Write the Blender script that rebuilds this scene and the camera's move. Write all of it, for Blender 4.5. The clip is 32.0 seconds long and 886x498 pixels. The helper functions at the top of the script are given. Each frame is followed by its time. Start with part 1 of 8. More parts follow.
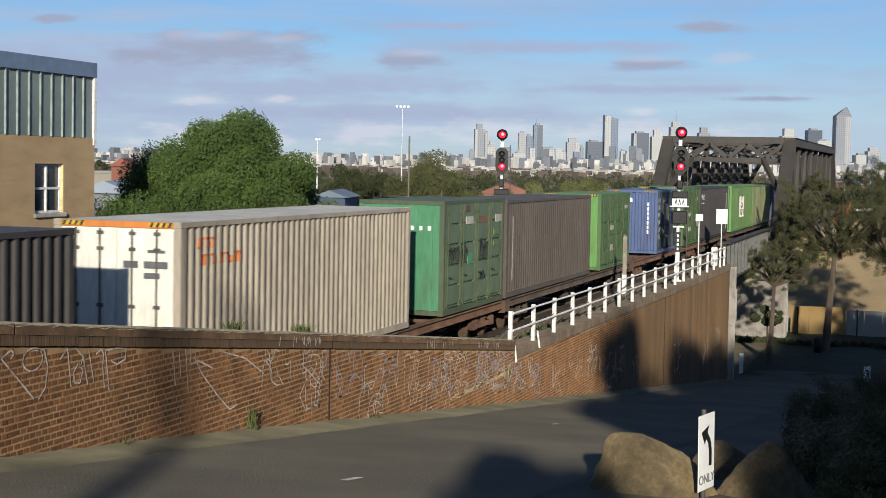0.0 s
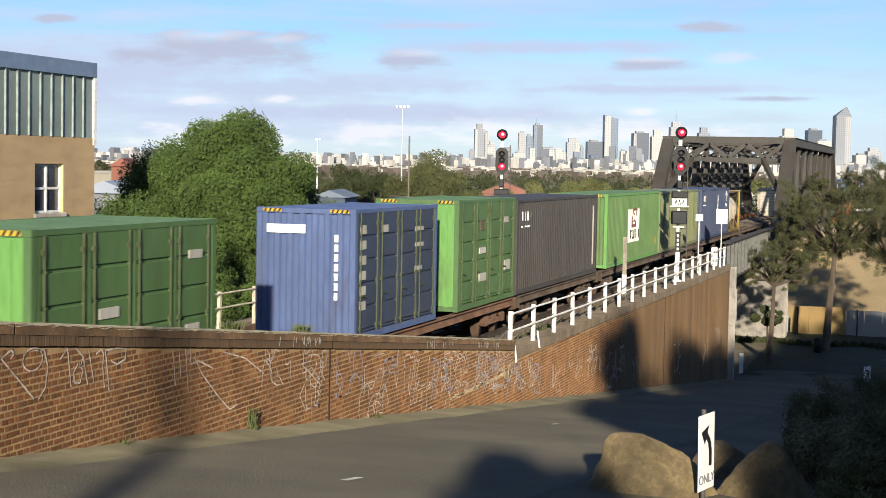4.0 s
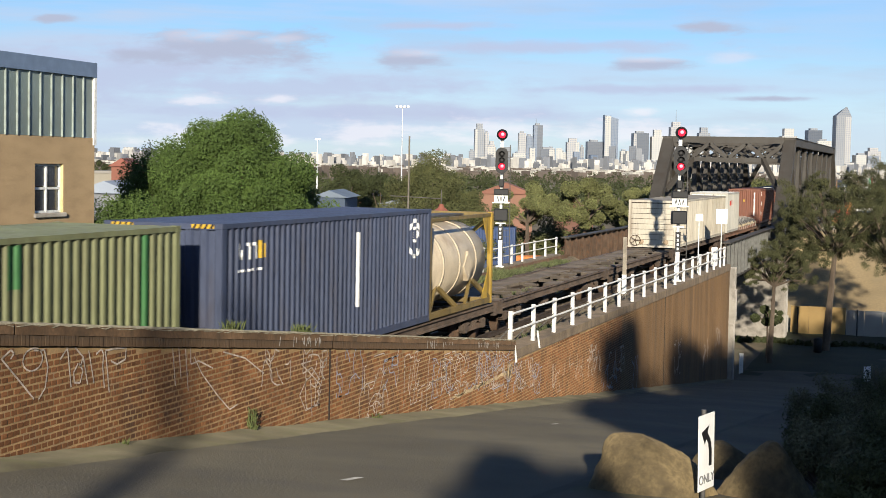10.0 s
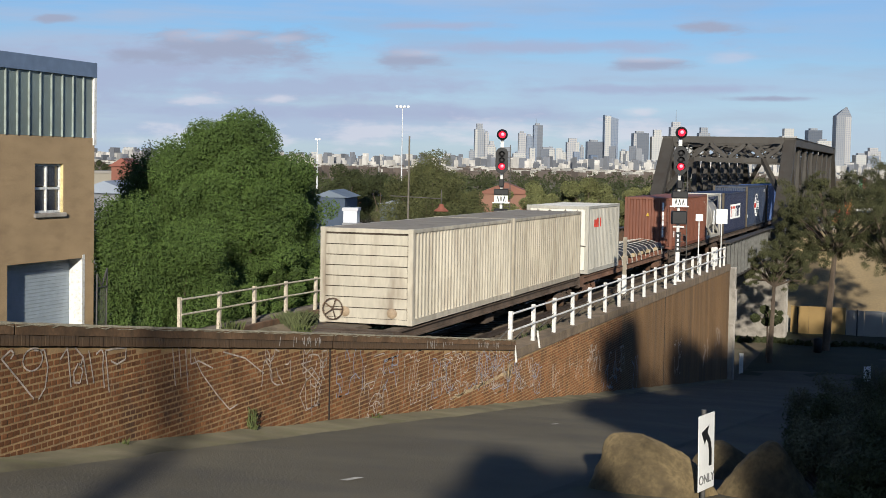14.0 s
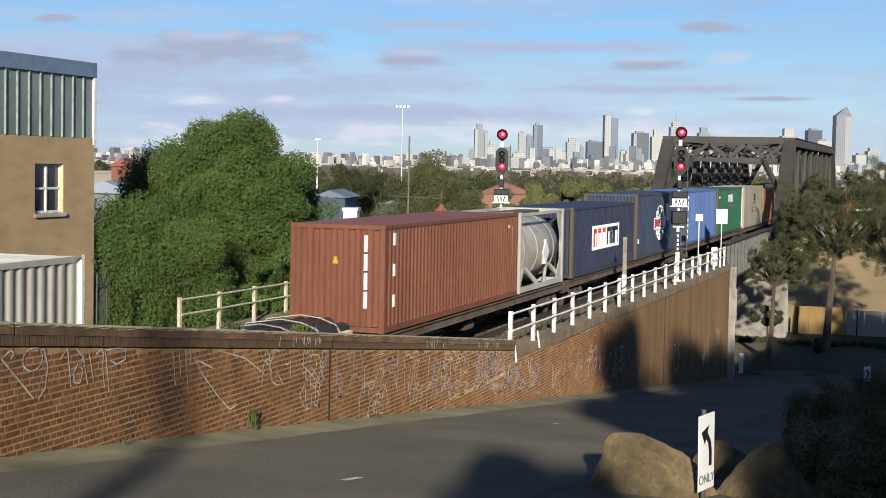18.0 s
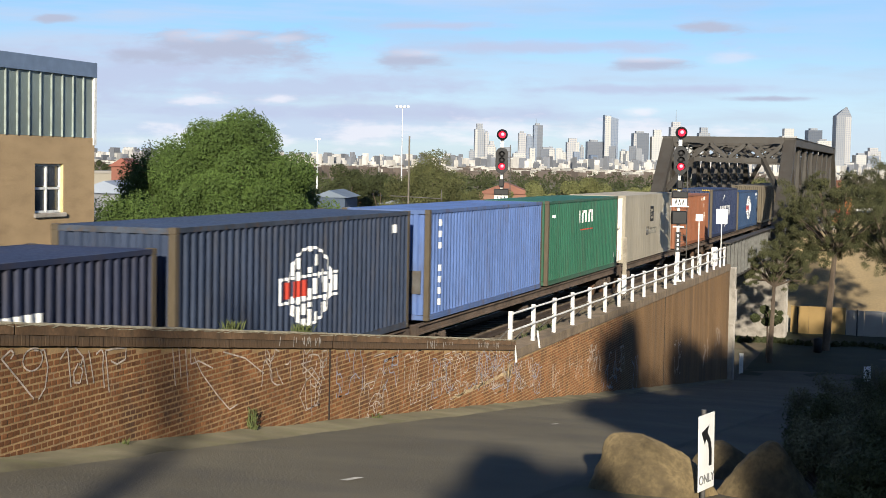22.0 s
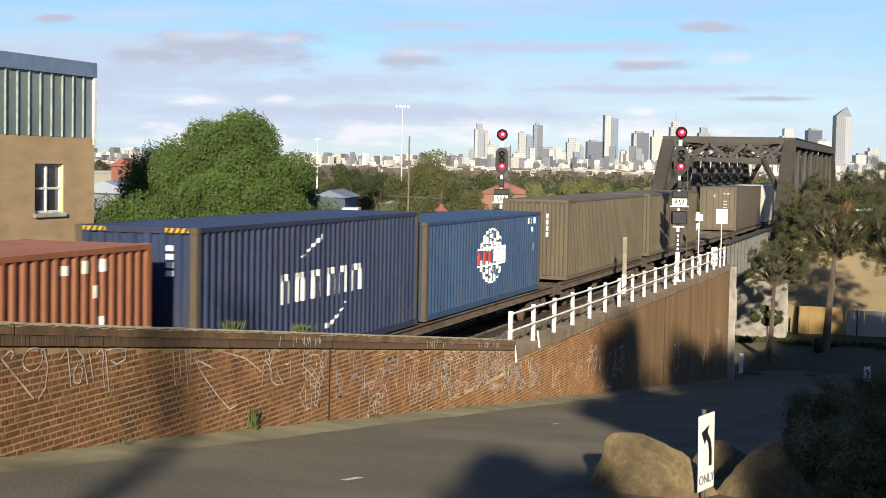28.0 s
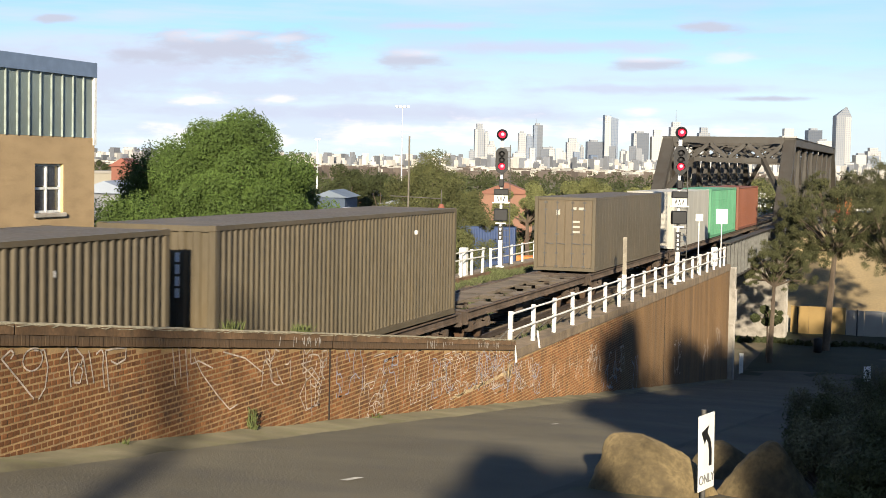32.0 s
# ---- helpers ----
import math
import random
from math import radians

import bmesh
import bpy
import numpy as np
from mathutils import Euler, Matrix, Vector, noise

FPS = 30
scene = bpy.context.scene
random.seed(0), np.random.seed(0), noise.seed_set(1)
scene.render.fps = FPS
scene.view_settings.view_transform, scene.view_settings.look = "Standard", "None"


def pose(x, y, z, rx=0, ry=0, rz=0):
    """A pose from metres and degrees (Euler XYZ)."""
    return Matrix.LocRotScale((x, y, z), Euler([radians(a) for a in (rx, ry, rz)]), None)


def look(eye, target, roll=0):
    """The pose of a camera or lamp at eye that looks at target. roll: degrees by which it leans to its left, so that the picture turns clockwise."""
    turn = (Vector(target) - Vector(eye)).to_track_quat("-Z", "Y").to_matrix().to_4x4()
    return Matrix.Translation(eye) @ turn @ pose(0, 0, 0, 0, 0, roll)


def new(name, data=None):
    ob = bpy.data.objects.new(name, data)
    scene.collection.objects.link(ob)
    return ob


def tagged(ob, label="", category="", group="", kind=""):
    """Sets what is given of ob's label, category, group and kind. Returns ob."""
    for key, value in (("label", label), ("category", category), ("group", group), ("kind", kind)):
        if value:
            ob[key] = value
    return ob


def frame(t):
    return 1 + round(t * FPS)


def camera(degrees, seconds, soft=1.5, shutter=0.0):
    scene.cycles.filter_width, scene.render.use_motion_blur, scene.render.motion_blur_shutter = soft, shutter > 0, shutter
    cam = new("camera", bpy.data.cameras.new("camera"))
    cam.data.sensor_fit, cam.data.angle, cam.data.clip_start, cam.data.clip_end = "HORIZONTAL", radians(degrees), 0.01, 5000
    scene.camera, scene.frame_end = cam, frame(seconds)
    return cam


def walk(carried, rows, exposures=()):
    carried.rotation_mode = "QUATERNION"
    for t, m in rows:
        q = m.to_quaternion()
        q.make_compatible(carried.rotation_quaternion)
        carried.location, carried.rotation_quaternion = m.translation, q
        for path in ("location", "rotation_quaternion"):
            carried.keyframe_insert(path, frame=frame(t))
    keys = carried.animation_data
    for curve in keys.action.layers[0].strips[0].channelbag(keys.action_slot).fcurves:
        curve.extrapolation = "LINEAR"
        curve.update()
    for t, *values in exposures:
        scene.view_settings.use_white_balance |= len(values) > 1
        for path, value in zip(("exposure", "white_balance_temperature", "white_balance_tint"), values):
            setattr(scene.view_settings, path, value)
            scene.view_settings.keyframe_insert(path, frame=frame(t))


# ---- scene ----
# x: metres to the right of the near side of the train, y: along the track, z: above the rails
EYE = Vector((12.325, -42.9, 5.14))
AHEAD = Vector((-math.sin(radians(17.45)), math.cos(radians(17.45)), -math.tan(radians(3.151))))
VIEW = look(EYE, EYE + AHEAD, 1.094)
cam = camera(31.98, 32.0, soft=0.85, shutter=0.25)
walk(cam, [(0, VIEW), (32, VIEW)],
     [(0, -0.08, 6500, 10), (1, 0.16, 6530, 10), (2, 0.3, 6850, 10), (3, 0.38, 6930, 10), (5.5, 0.44, 6950, 10), (9, 0.36, 6880, 10), (11, 0.26, 6800, 10), (12.5, 0.18, 6680, 10), (14, -0.08, 6480, 10),
      (15, -0.18, 6430, 10), (17, -0.23, 6430, 10), (18, 0.1, 6570, 10), (19, 0.29, 6680, 10), (21, 0.31, 6730, 10), (23, 0.36, 6880, 10), (25, 0.33, 6860, 10), (28, 0.43, 7150, 10), (30.5, 0.56, 7350, 10), (32, 0.64, 7450, 10)])

# ---- daylight: low evening sun behind the camera ----
SUN_ELEV, SUN_TURN = 13.5, 15.8
TO_SUN = Vector((math.sin(radians(SUN_TURN)) * math.cos(radians(SUN_ELEV)),
                 -math.cos(radians(SUN_TURN)) * math.cos(radians(SUN_ELEV)), math.sin(radians(SUN_ELEV))))
sun = new("sun", bpy.data.lights.new("sun", "SUN"))
sun.data.energy, sun.data.angle, sun.data.color = 5.0, radians(0.8), (1.0, 0.94, 0.82)
sun.matrix_world = look(TO_SUN * 200, (0, 0, 0))


def make_world():
    world = bpy.data.worlds.new("world")
    scene.world = world
    world.use_nodes = True
    nt = world.node_tree
    nt.nodes.clear()
    N = nt.nodes.new
    sky = N("ShaderNodeTexSky")
    sky.sky_type, sky.sun_disc = "NISHITA", False
    sky.sun_elevation, sky.sun_rotation = radians(SUN_ELEV), radians(180 - SUN_TURN)
    sky.dust_density, sky.air_density, sky.ozone_density = 0.4, 0.8, 1.5
    co = N("ShaderNodeTexCoord")
    sep = N("ShaderNodeSeparateXYZ")
    nt.links.new(co.outputs["Generated"], sep.inputs[0])

    def cloud(scale, stretch, low, high, detail, shift):
        mp = N("ShaderNodeMapping")
        mp.inputs["Scale"].default_value = (scale, scale, scale * stretch)
        mp.inputs["Location"].default_value = shift
        nz = N("ShaderNodeTexNoise")
        nz.inputs["Scale"].default_value, nz.inputs["Detail"].default_value = 1.0, detail
        nz.inputs["Roughness"].default_value = 0.55
        rp = N("ShaderNodeMapRange")
        rp.interpolation_type = "SMOOTHSTEP"
        rp.inputs["From Min"].default_value, rp.inputs["From Max"].default_value = low, high
        nt.links.new(co.outputs["Generated"], mp.inputs[0])
        nt.links.new(mp.outputs[0], nz.inputs["Vector"])
        nt.links.new(nz.outputs["Fac"], rp.inputs["Value"])
        return rp.outputs[0]

    def mix(fac, a, b):
        m = N("ShaderNodeMix")
        m.data_type = "RGBA"
        for sock, v in ((m.inputs["Factor"], fac), (m.inputs["A"], a), (m.inputs["B"], b)):
            if isinstance(v, (tuple, float)):
                sock.default_value = v
            else:
                nt.links.new(v, sock)
        return m.outputs["Result"]

    def times(a, b):
        m = N("ShaderNodeMath")
        m.operation = "MULTIPLY"
        for sock, v in zip(m.inputs, (a, b)):
            if isinstance(v, float):
                sock.default_value = v
            else:
                nt.links.new(v, sock)
        return m.outputs[0]

    # pale bank of cloud low over the city, grey streaks above it, small bright puffs
    bank = N("ShaderNodeMapRange")
    bank.interpolation_type = "SMOOTHSTEP"
    bank.inputs["From Min"].default_value, bank.inputs["From Max"].default_value = 0.09, 0.015
    bank.inputs["To Min"].default_value, bank.inputs["To Max"].default_value = 0.0, 0.45
    nt.links.new(sep.outputs["Z"], bank.inputs["Value"])
    blue = N("ShaderNodeMix")
    blue.data_type, blue.blend_type = "RGBA", "MULTIPLY"
    blue.inputs["Factor"].default_value = 1.0
    nt.links.new(sky.outputs[0], blue.inputs["A"])
    blue.inputs["B"].default_value = (0.7, 0.98, 1.4, 1)
    base = mix(bank.outputs[0], blue.outputs["Result"], (8.2, 9.3, 11.4, 1))
    low = N("ShaderNodeMapRange")
    low.interpolation_type = "SMOOTHSTEP"
    low.inputs["From Min"].default_value, low.inputs["From Max"].default_value = 0.5, 0.16
    nt.links.new(sep.outputs["Z"], low.inputs["Value"])
    side = N("ShaderNodeMapRange")
    side.inputs["From Min"].default_value, side.inputs["From Max"].default_value = 0.02, -0.42
    side.inputs["To Min"].default_value, side.inputs["To Max"].default_value = 0.35, 1.0
    nt.links.new(sep.outputs["X"], side.inputs["Value"])
    deck = times(low.outputs[0], side.outputs[0])
    streak = times(times(cloud(3.6, 11.0, 0.36, 0.62, 7, (1.3, 0.4, 0.2)), 0.85), deck)
    base = mix(streak, base, (5.4, 6.6, 8.9, 1))
    # single clouds: (bearing, height, half width, half height) as slopes from the viewpoint, ragged by noise
    def calc(op, a, b=0.0):
        m = N("ShaderNodeMath")
        m.operation = op
        for sock, v in zip(m.inputs, (a, b)):
            if isinstance(v, float):
                sock.default_value = v
            else:
                nt.links.new(v, sock)
        return m.outputs[0]
    u, v = calc("DIVIDE", sep.outputs["X"], sep.outputs["Y"]), calc("DIVIDE", sep.outputs["Z"], sep.outputs["Y"])
    ahead = calc("GREATER_THAN", sep.outputs["Y"], 0.1)

    def ragged(scale, stretch):
        cb = N("ShaderNodeCombineXYZ")
        nt.links.new(u, cb.inputs["X"])
        nt.links.new(calc("MULTIPLY", v, stretch), cb.inputs["Y"])
        nz = N("ShaderNodeTexNoise")
        nz.inputs["Scale"].default_value, nz.inputs["Detail"].default_value, nz.inputs["Roughness"].default_value = scale, 9.0, 0.58
        nt.links.new(cb.outputs[0], nz.inputs["Vector"])
        return calc("MULTIPLY", calc("SUBTRACT", nz.outputs["Fac"], 0.5), 4.2)
    edge = ragged(30.0, 3.6)

    def bank_of(clouds, soft, rough=1.0):
        total = None
        for cu, cv, w, h in clouds:
            a, b = calc("DIVIDE", calc("SUBTRACT", u, cu), w), calc("DIVIDE", calc("SUBTRACT", v, cv), h)
            d = calc("ADD", calc("MULTIPLY", a, a), calc("MULTIPLY", b, b))
            k = calc("SUBTRACT", 1.0, calc("ADD", calc("POWER", d, 0.5), calc("MULTIPLY", edge, rough)))
            total = k if total is None else calc("MAXIMUM", total, k)
        rp = N("ShaderNodeMapRange")
        rp.interpolation_type = "SMOOTHSTEP"
        rp.inputs["From Min"].default_value, rp.inputs["From Max"].default_value = -0.35, soft
        nt.links.new(total, rp.inputs["Value"])
        return times(rp.outputs[0], ahead)
    clump = times(times(cloud(9.5, 7.0, 0.48, 0.7, 8, (2.7, 5.4, 1.1)), 0.3), low.outputs[0])
    base = mix(clump, base, (5.0, 5.6, 7.2, 1))
    veil = bank_of(((-0.407, 0.0525, 0.17, 0.0085), (-0.181, 0.0509, 0.095, 0.0035), (-0.256, 0.0785, 0.135, 0.005), (-0.54, 0.077, 0.071, 0.008), (-0.319, 0.093, 0.05, 0.003), (-0.38, 0.034, 0.2, 0.007), (-0.56, 0.06, 0.16, 0.024), (-0.44, 0.05, 0.12, 0.012)), 0.9, 0.5)
    base = mix(times(veil, 0.8), base, (5.1, 5.9, 8.3, 1))
    grey = bank_of(((-0.471, 0.079, 0.074, 0.0125), (-0.53, 0.073, 0.05, 0.006), (-0.338, 0.070, 0.026, 0.0055), (-0.178, 0.0664, 0.028, 0.0042), (-0.136, 0.0905, 0.02, 0.004), (-0.614, 0.101, 0.021, 0.003), (-0.101, 0.0452, 0.028, 0.0018)), 0.75, 0.6)
    base = mix(times(grey, 0.95), base, (4.6, 5.25, 7.1, 1))
    tops = bank_of(((-0.488, 0.0875, 0.03, 0.0045), (-0.44, 0.084, 0.018, 0.0035), (-0.332, 0.0745, 0.02, 0.003), (-0.123, 0.0712, 0.017, 0.0055), (-0.178, 0.07, 0.02, 0.002)), 1.2, 0.8)
    base = mix(times(tops, 0.5), base, (7.6, 7.7, 9.3, 1))
    white = bank_of(((-0.502, 0.0425, 0.028, 0.0038), (-0.436, 0.0433, 0.014, 0.0033), (-0.182, 0.0363, 0.012, 0.003), (-0.483, 0.0165, 0.067, 0.009), (-0.366, 0.0195, 0.04, 0.0085), (-0.282, 0.0225, 0.045, 0.008), (-0.177, 0.0225, 0.07, 0.008)), 1.0)
    base = mix(times(white, 0.62), base, (9.2, 9.3, 10.4, 1))
    bg = N("ShaderNodeBackground")
    bg.inputs["Strength"].default_value = 0.082
    out = N("ShaderNodeOutputWorld")
    nt.links.new(base, bg.inputs["Color"])
    nt.links.new(bg.outputs[0], out.inputs["Surface"])


make_world()


# ---- materials ----
MATS = {}


def mat(name, col, rough=0.7, metal=0.0, var=0.25, scale=3.0, grain=40.0, bump=0.15, bumpscale=None,
        dirt=None, dirt_amount=0.5, spec=0.4, stretch=(1, 1, 1), per="", emit=0.0, fine=0.3):
    """Painted, stony or metal surface: colour varied at two scales, stains and fine relief."""
    if name in MATS:
        return MATS[name]
    m = bpy.data.materials.new(name)
    m.use_nodes = True
    nt = m.node_tree
    b = nt.nodes["Principled BSDF"]
    N = nt.nodes.new
    co = N("ShaderNodeTexCoord")
    mp = N("ShaderNodeMapping")
    mp.inputs["Scale"].default_value = stretch
    nt.links.new(co.outputs["Object"], mp.inputs[0])

    def noise_tex(sc, detail):
        n = N("ShaderNodeTexNoise")
        n.inputs["Scale"].default_value, n.inputs["Detail"].default_value = sc, detail
        nt.links.new(mp.outputs[0], n.inputs["Vector"])
        return n.outputs["Fac"]

    def ramp(v, lo, hi, a, c):
        r = N("ShaderNodeMapRange")
        for k, val in zip(("From Min", "From Max", "To Min", "To Max"), (lo, hi, a, c)):
            r.inputs[k].default_value = val
        nt.links.new(v, r.inputs["Value"])
        return r.outputs[0]

    def mul(a, c):
        k = N("ShaderNodeMath")
        k.operation = "MULTIPLY"
        nt.links.new(a, k.inputs[0])
        nt.links.new(c, k.inputs[1])
        return k.outputs[0]

    broad, small = noise_tex(scale, 4), noise_tex(grain, 3)
    shade = mul(ramp(broad, 0.3, 0.7, 1 - var, 1 + var), ramp(small, 0.3, 0.7, 1 - var * fine * 2, 1 + var * fine * 2))
    if per:
        src = N("ShaderNodeObjectInfo").outputs["Random"] if per == "object" else N("ShaderNodeNewGeometry").outputs["Random Per Island"]
        shade = mul(shade, ramp(src, 0, 1, 0.72, 1.28))
    mixn = N("ShaderNodeVectorMath")
    mixn.operation = "SCALE"
    mixn.inputs[0].default_value = col[:3]
    nt.links.new(shade, mixn.inputs["Scale"])
    colour = mixn.outputs[0]
    if dirt:
        dn = noise_tex(scale * 2.3, 6)
        mx = N("ShaderNodeMix")
        mx.data_type = "RGBA"
        nt.links.new(ramp(dn, 0.5, 0.72, 0.0, dirt_amount), mx.inputs["Factor"])
        nt.links.new(colour, mx.inputs["A"])
        mx.inputs["B"].default_value = (*dirt, 1)
        colour = mx.outputs["Result"]
    nt.links.new(colour, b.inputs["Base Color"])
    nt.links.new(ramp(small, 0.2, 0.8, max(0.05, rough - 0.12), min(1, rough + 0.12)), b.inputs["Roughness"])
    b.inputs["Metallic"].default_value = metal
    b.inputs["Diffuse Roughness"].default_value = 1.0 if rough > 0.7 else 0.3
    b.inputs["Specular IOR Level"].default_value = spec
    if bump:
        bp = N("ShaderNodeBump")
        bp.inputs["Strength"].default_value, bp.inputs["Distance"].default_value = bump, 0.02
        nt.links.new(noise_tex(bumpscale or grain, 5), bp.inputs["Height"])
        nt.links.new(bp.outputs[0], b.inputs["Normal"])
    if emit:
        b.inputs["Emission Color"].default_value, b.inputs["Emission Strength"].default_value = (*col[:3], 1), emit
    MATS[name] = m
    return m


def paint(name, col, dirt=(0.07, 0.05, 0.035), amount=0.35, rough=0.5, var=0.16):
    """Container paint, rain-streaked downwards and rubbed."""
    return mat(name, col, rough, var=var, scale=0.7, grain=9, bump=0.1, bumpscale=25, dirt=dirt, dirt_amount=amount, stretch=(1.5, 1.5, 0.35))


STEEL = mat("grey_steel", (0.11, 0.105, 0.098), 0.6, 0.3, dirt=(0.08, 0.05, 0.03))
RUST = mat("rusty_steel", (0.095, 0.062, 0.042), 0.85, 0.1, var=0.4, scale=2, dirt=(0.16, 0.07, 0.03))
WAGON = mat("wagon_grime", (0.07, 0.052, 0.04), 0.85, var=0.4, scale=1.5, dirt=(0.13, 0.08, 0.05))
WAGON_DECK = mat("wagon_deck_grime", (0.1, 0.08, 0.06), 0.9, var=0.35, scale=1.2, dirt=(0.05, 0.04, 0.035))
WAGON_BROWN = mat("wagon_red_brown", (0.12, 0.065, 0.042), 0.8, var=0.35, scale=1.5, dirt=(0.06, 0.045, 0.035))
BLACK = mat("dull_black", (0.012, 0.012, 0.013), 0.6, var=0.2)
WHITE = mat("white_paint", (0.78, 0.77, 0.73), 0.5, var=0.1, dirt=(0.3, 0.25, 0.19), dirt_amount=0.4, scale=5)
CREAM = mat("chipped_cream_paint", (0.6, 0.53, 0.42), 0.7, var=0.2, dirt=(0.2, 0.13, 0.08), dirt_amount=0.6, scale=6)
WHITE_SIGN = mat("white_sheet", (0.82, 0.82, 0.8), 0.4, var=0.05)
YELLOW = mat("yellow_paint", (0.58, 0.37, 0.035), 0.5, var=0.15, dirt=(0.1, 0.07, 0.03))
CONCRETE = mat("concrete", (0.34, 0.31, 0.27), 0.9, var=0.25, scale=1.2, dirt=(0.1, 0.09, 0.07))
COPING = mat("weathered_coping", (0.105, 0.064, 0.036), 0.95, var=0.4, scale=1.6, grain=20, dirt=(0.045, 0.033, 0.022), dirt_amount=0.75)
COPING_TOP = mat("lichened_coping_top", (0.19, 0.17, 0.12), 0.95, var=0.4, scale=6, dirt=(0.1, 0.09, 0.06))
MORTAR = mat("mortar", (0.25, 0.165, 0.083), 0.95, var=0.25, scale=2, grain=60, dirt=(0.16, 0.12, 0.09))
BRICK = mat("brick", (0.165, 0.07, 0.028), 0.9, var=0.3, scale=1.3, grain=70, bump=0.4, per="object", dirt=(0.05, 0.032, 0.022), dirt_amount=0.75)
BRICK_REST = mat("brick_joined", (0.165, 0.07, 0.028), 0.9, var=0.3, scale=1.3, grain=70, bump=0.4, per="island", dirt=(0.05, 0.032, 0.022), dirt_amount=0.75)
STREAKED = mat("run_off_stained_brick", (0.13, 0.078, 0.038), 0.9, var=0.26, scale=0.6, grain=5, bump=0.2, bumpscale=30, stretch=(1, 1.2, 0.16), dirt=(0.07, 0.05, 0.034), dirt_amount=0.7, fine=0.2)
ASPHALT = mat("asphalt", (0.093, 0.081, 0.057), 0.95, var=0.22, scale=0.3, grain=60, bump=0.9, bumpscale=28, dirt=(0.065, 0.06, 0.05), dirt_amount=0.6)
EARTH = mat("dry_earth", (0.075, 0.06, 0.04), 0.95, var=0.35, scale=0.4, grain=14, bump=0.5, dirt=(0.07, 0.08, 0.03))
BALLAST = mat("ballast", (0.12, 0.095, 0.066), 0.95, var=0.45, scale=0.5, grain=22, bump=0.9, bumpscale=22, dirt=(0.06, 0.065, 0.028), dirt_amount=0.7)
GRASS = mat("grass_blades", (0.1, 0.115, 0.048), 0.8, var=0.4, per="island")
WEED = mat("weed_leaves", (0.1, 0.12, 0.04), 0.8, var=0.4, per="island")
BRIDGE = mat("bridge_grey_paint", (0.062, 0.055, 0.046), 0.65, 0.0, var=0.2, scale=0.5, dirt=(0.05, 0.035, 0.025))
SAND = mat("sandy_bank", (0.24, 0.18, 0.1), 0.95, var=0.2, scale=0.15, grain=6, dirt=(0.2, 0.16, 0.1))
ROCK = mat("sandstone_boulder", (0.15, 0.112, 0.058), 0.9, var=0.45, scale=1.9, grain=18, bump=1.0, bumpscale=7, dirt=(0.06, 0.045, 0.026), dirt_amount=0.75)
BARK = mat("bark", (0.10, 0.075, 0.055), 0.95, var=0.35, scale=3, grain=25, bump=0.8, stretch=(1, 1, 0.3))
RED_LAMP = mat("red_signal_lens", (1.0, 0.02, 0.05), 0.3, var=0.0, bump=0, emit=0.9)
RED_CORE = mat("red_signal_core", (1.0, 0.2, 0.26), 0.3, var=0.0, bump=0, emit=1.6)
GLASS = mat("window_glass", (0.03, 0.035, 0.05), 0.12, spec=0.8, var=0.1, bump=0)


def leaf(name, col):
    m = mat(name, col, 0.75, var=0.35, scale=0.6, grain=5, bump=0, per="island", spec=0.25)
    b = m.node_tree.nodes["Principled BSDF"]
    b.inputs["Subsurface Weight"].default_value = 0.0
    return m


LEAF_GREEN = leaf("fresh_green_leaves", (0.072, 0.114, 0.028))
LEAF_OLIVE = leaf("olive_green_leaves", (0.085, 0.09, 0.036))
LEAF_DARK = leaf("dark_olive_leaves", (0.042, 0.05, 0.02))
LEAF_GUM = leaf("grey_green_needles", (0.066, 0.068, 0.03))


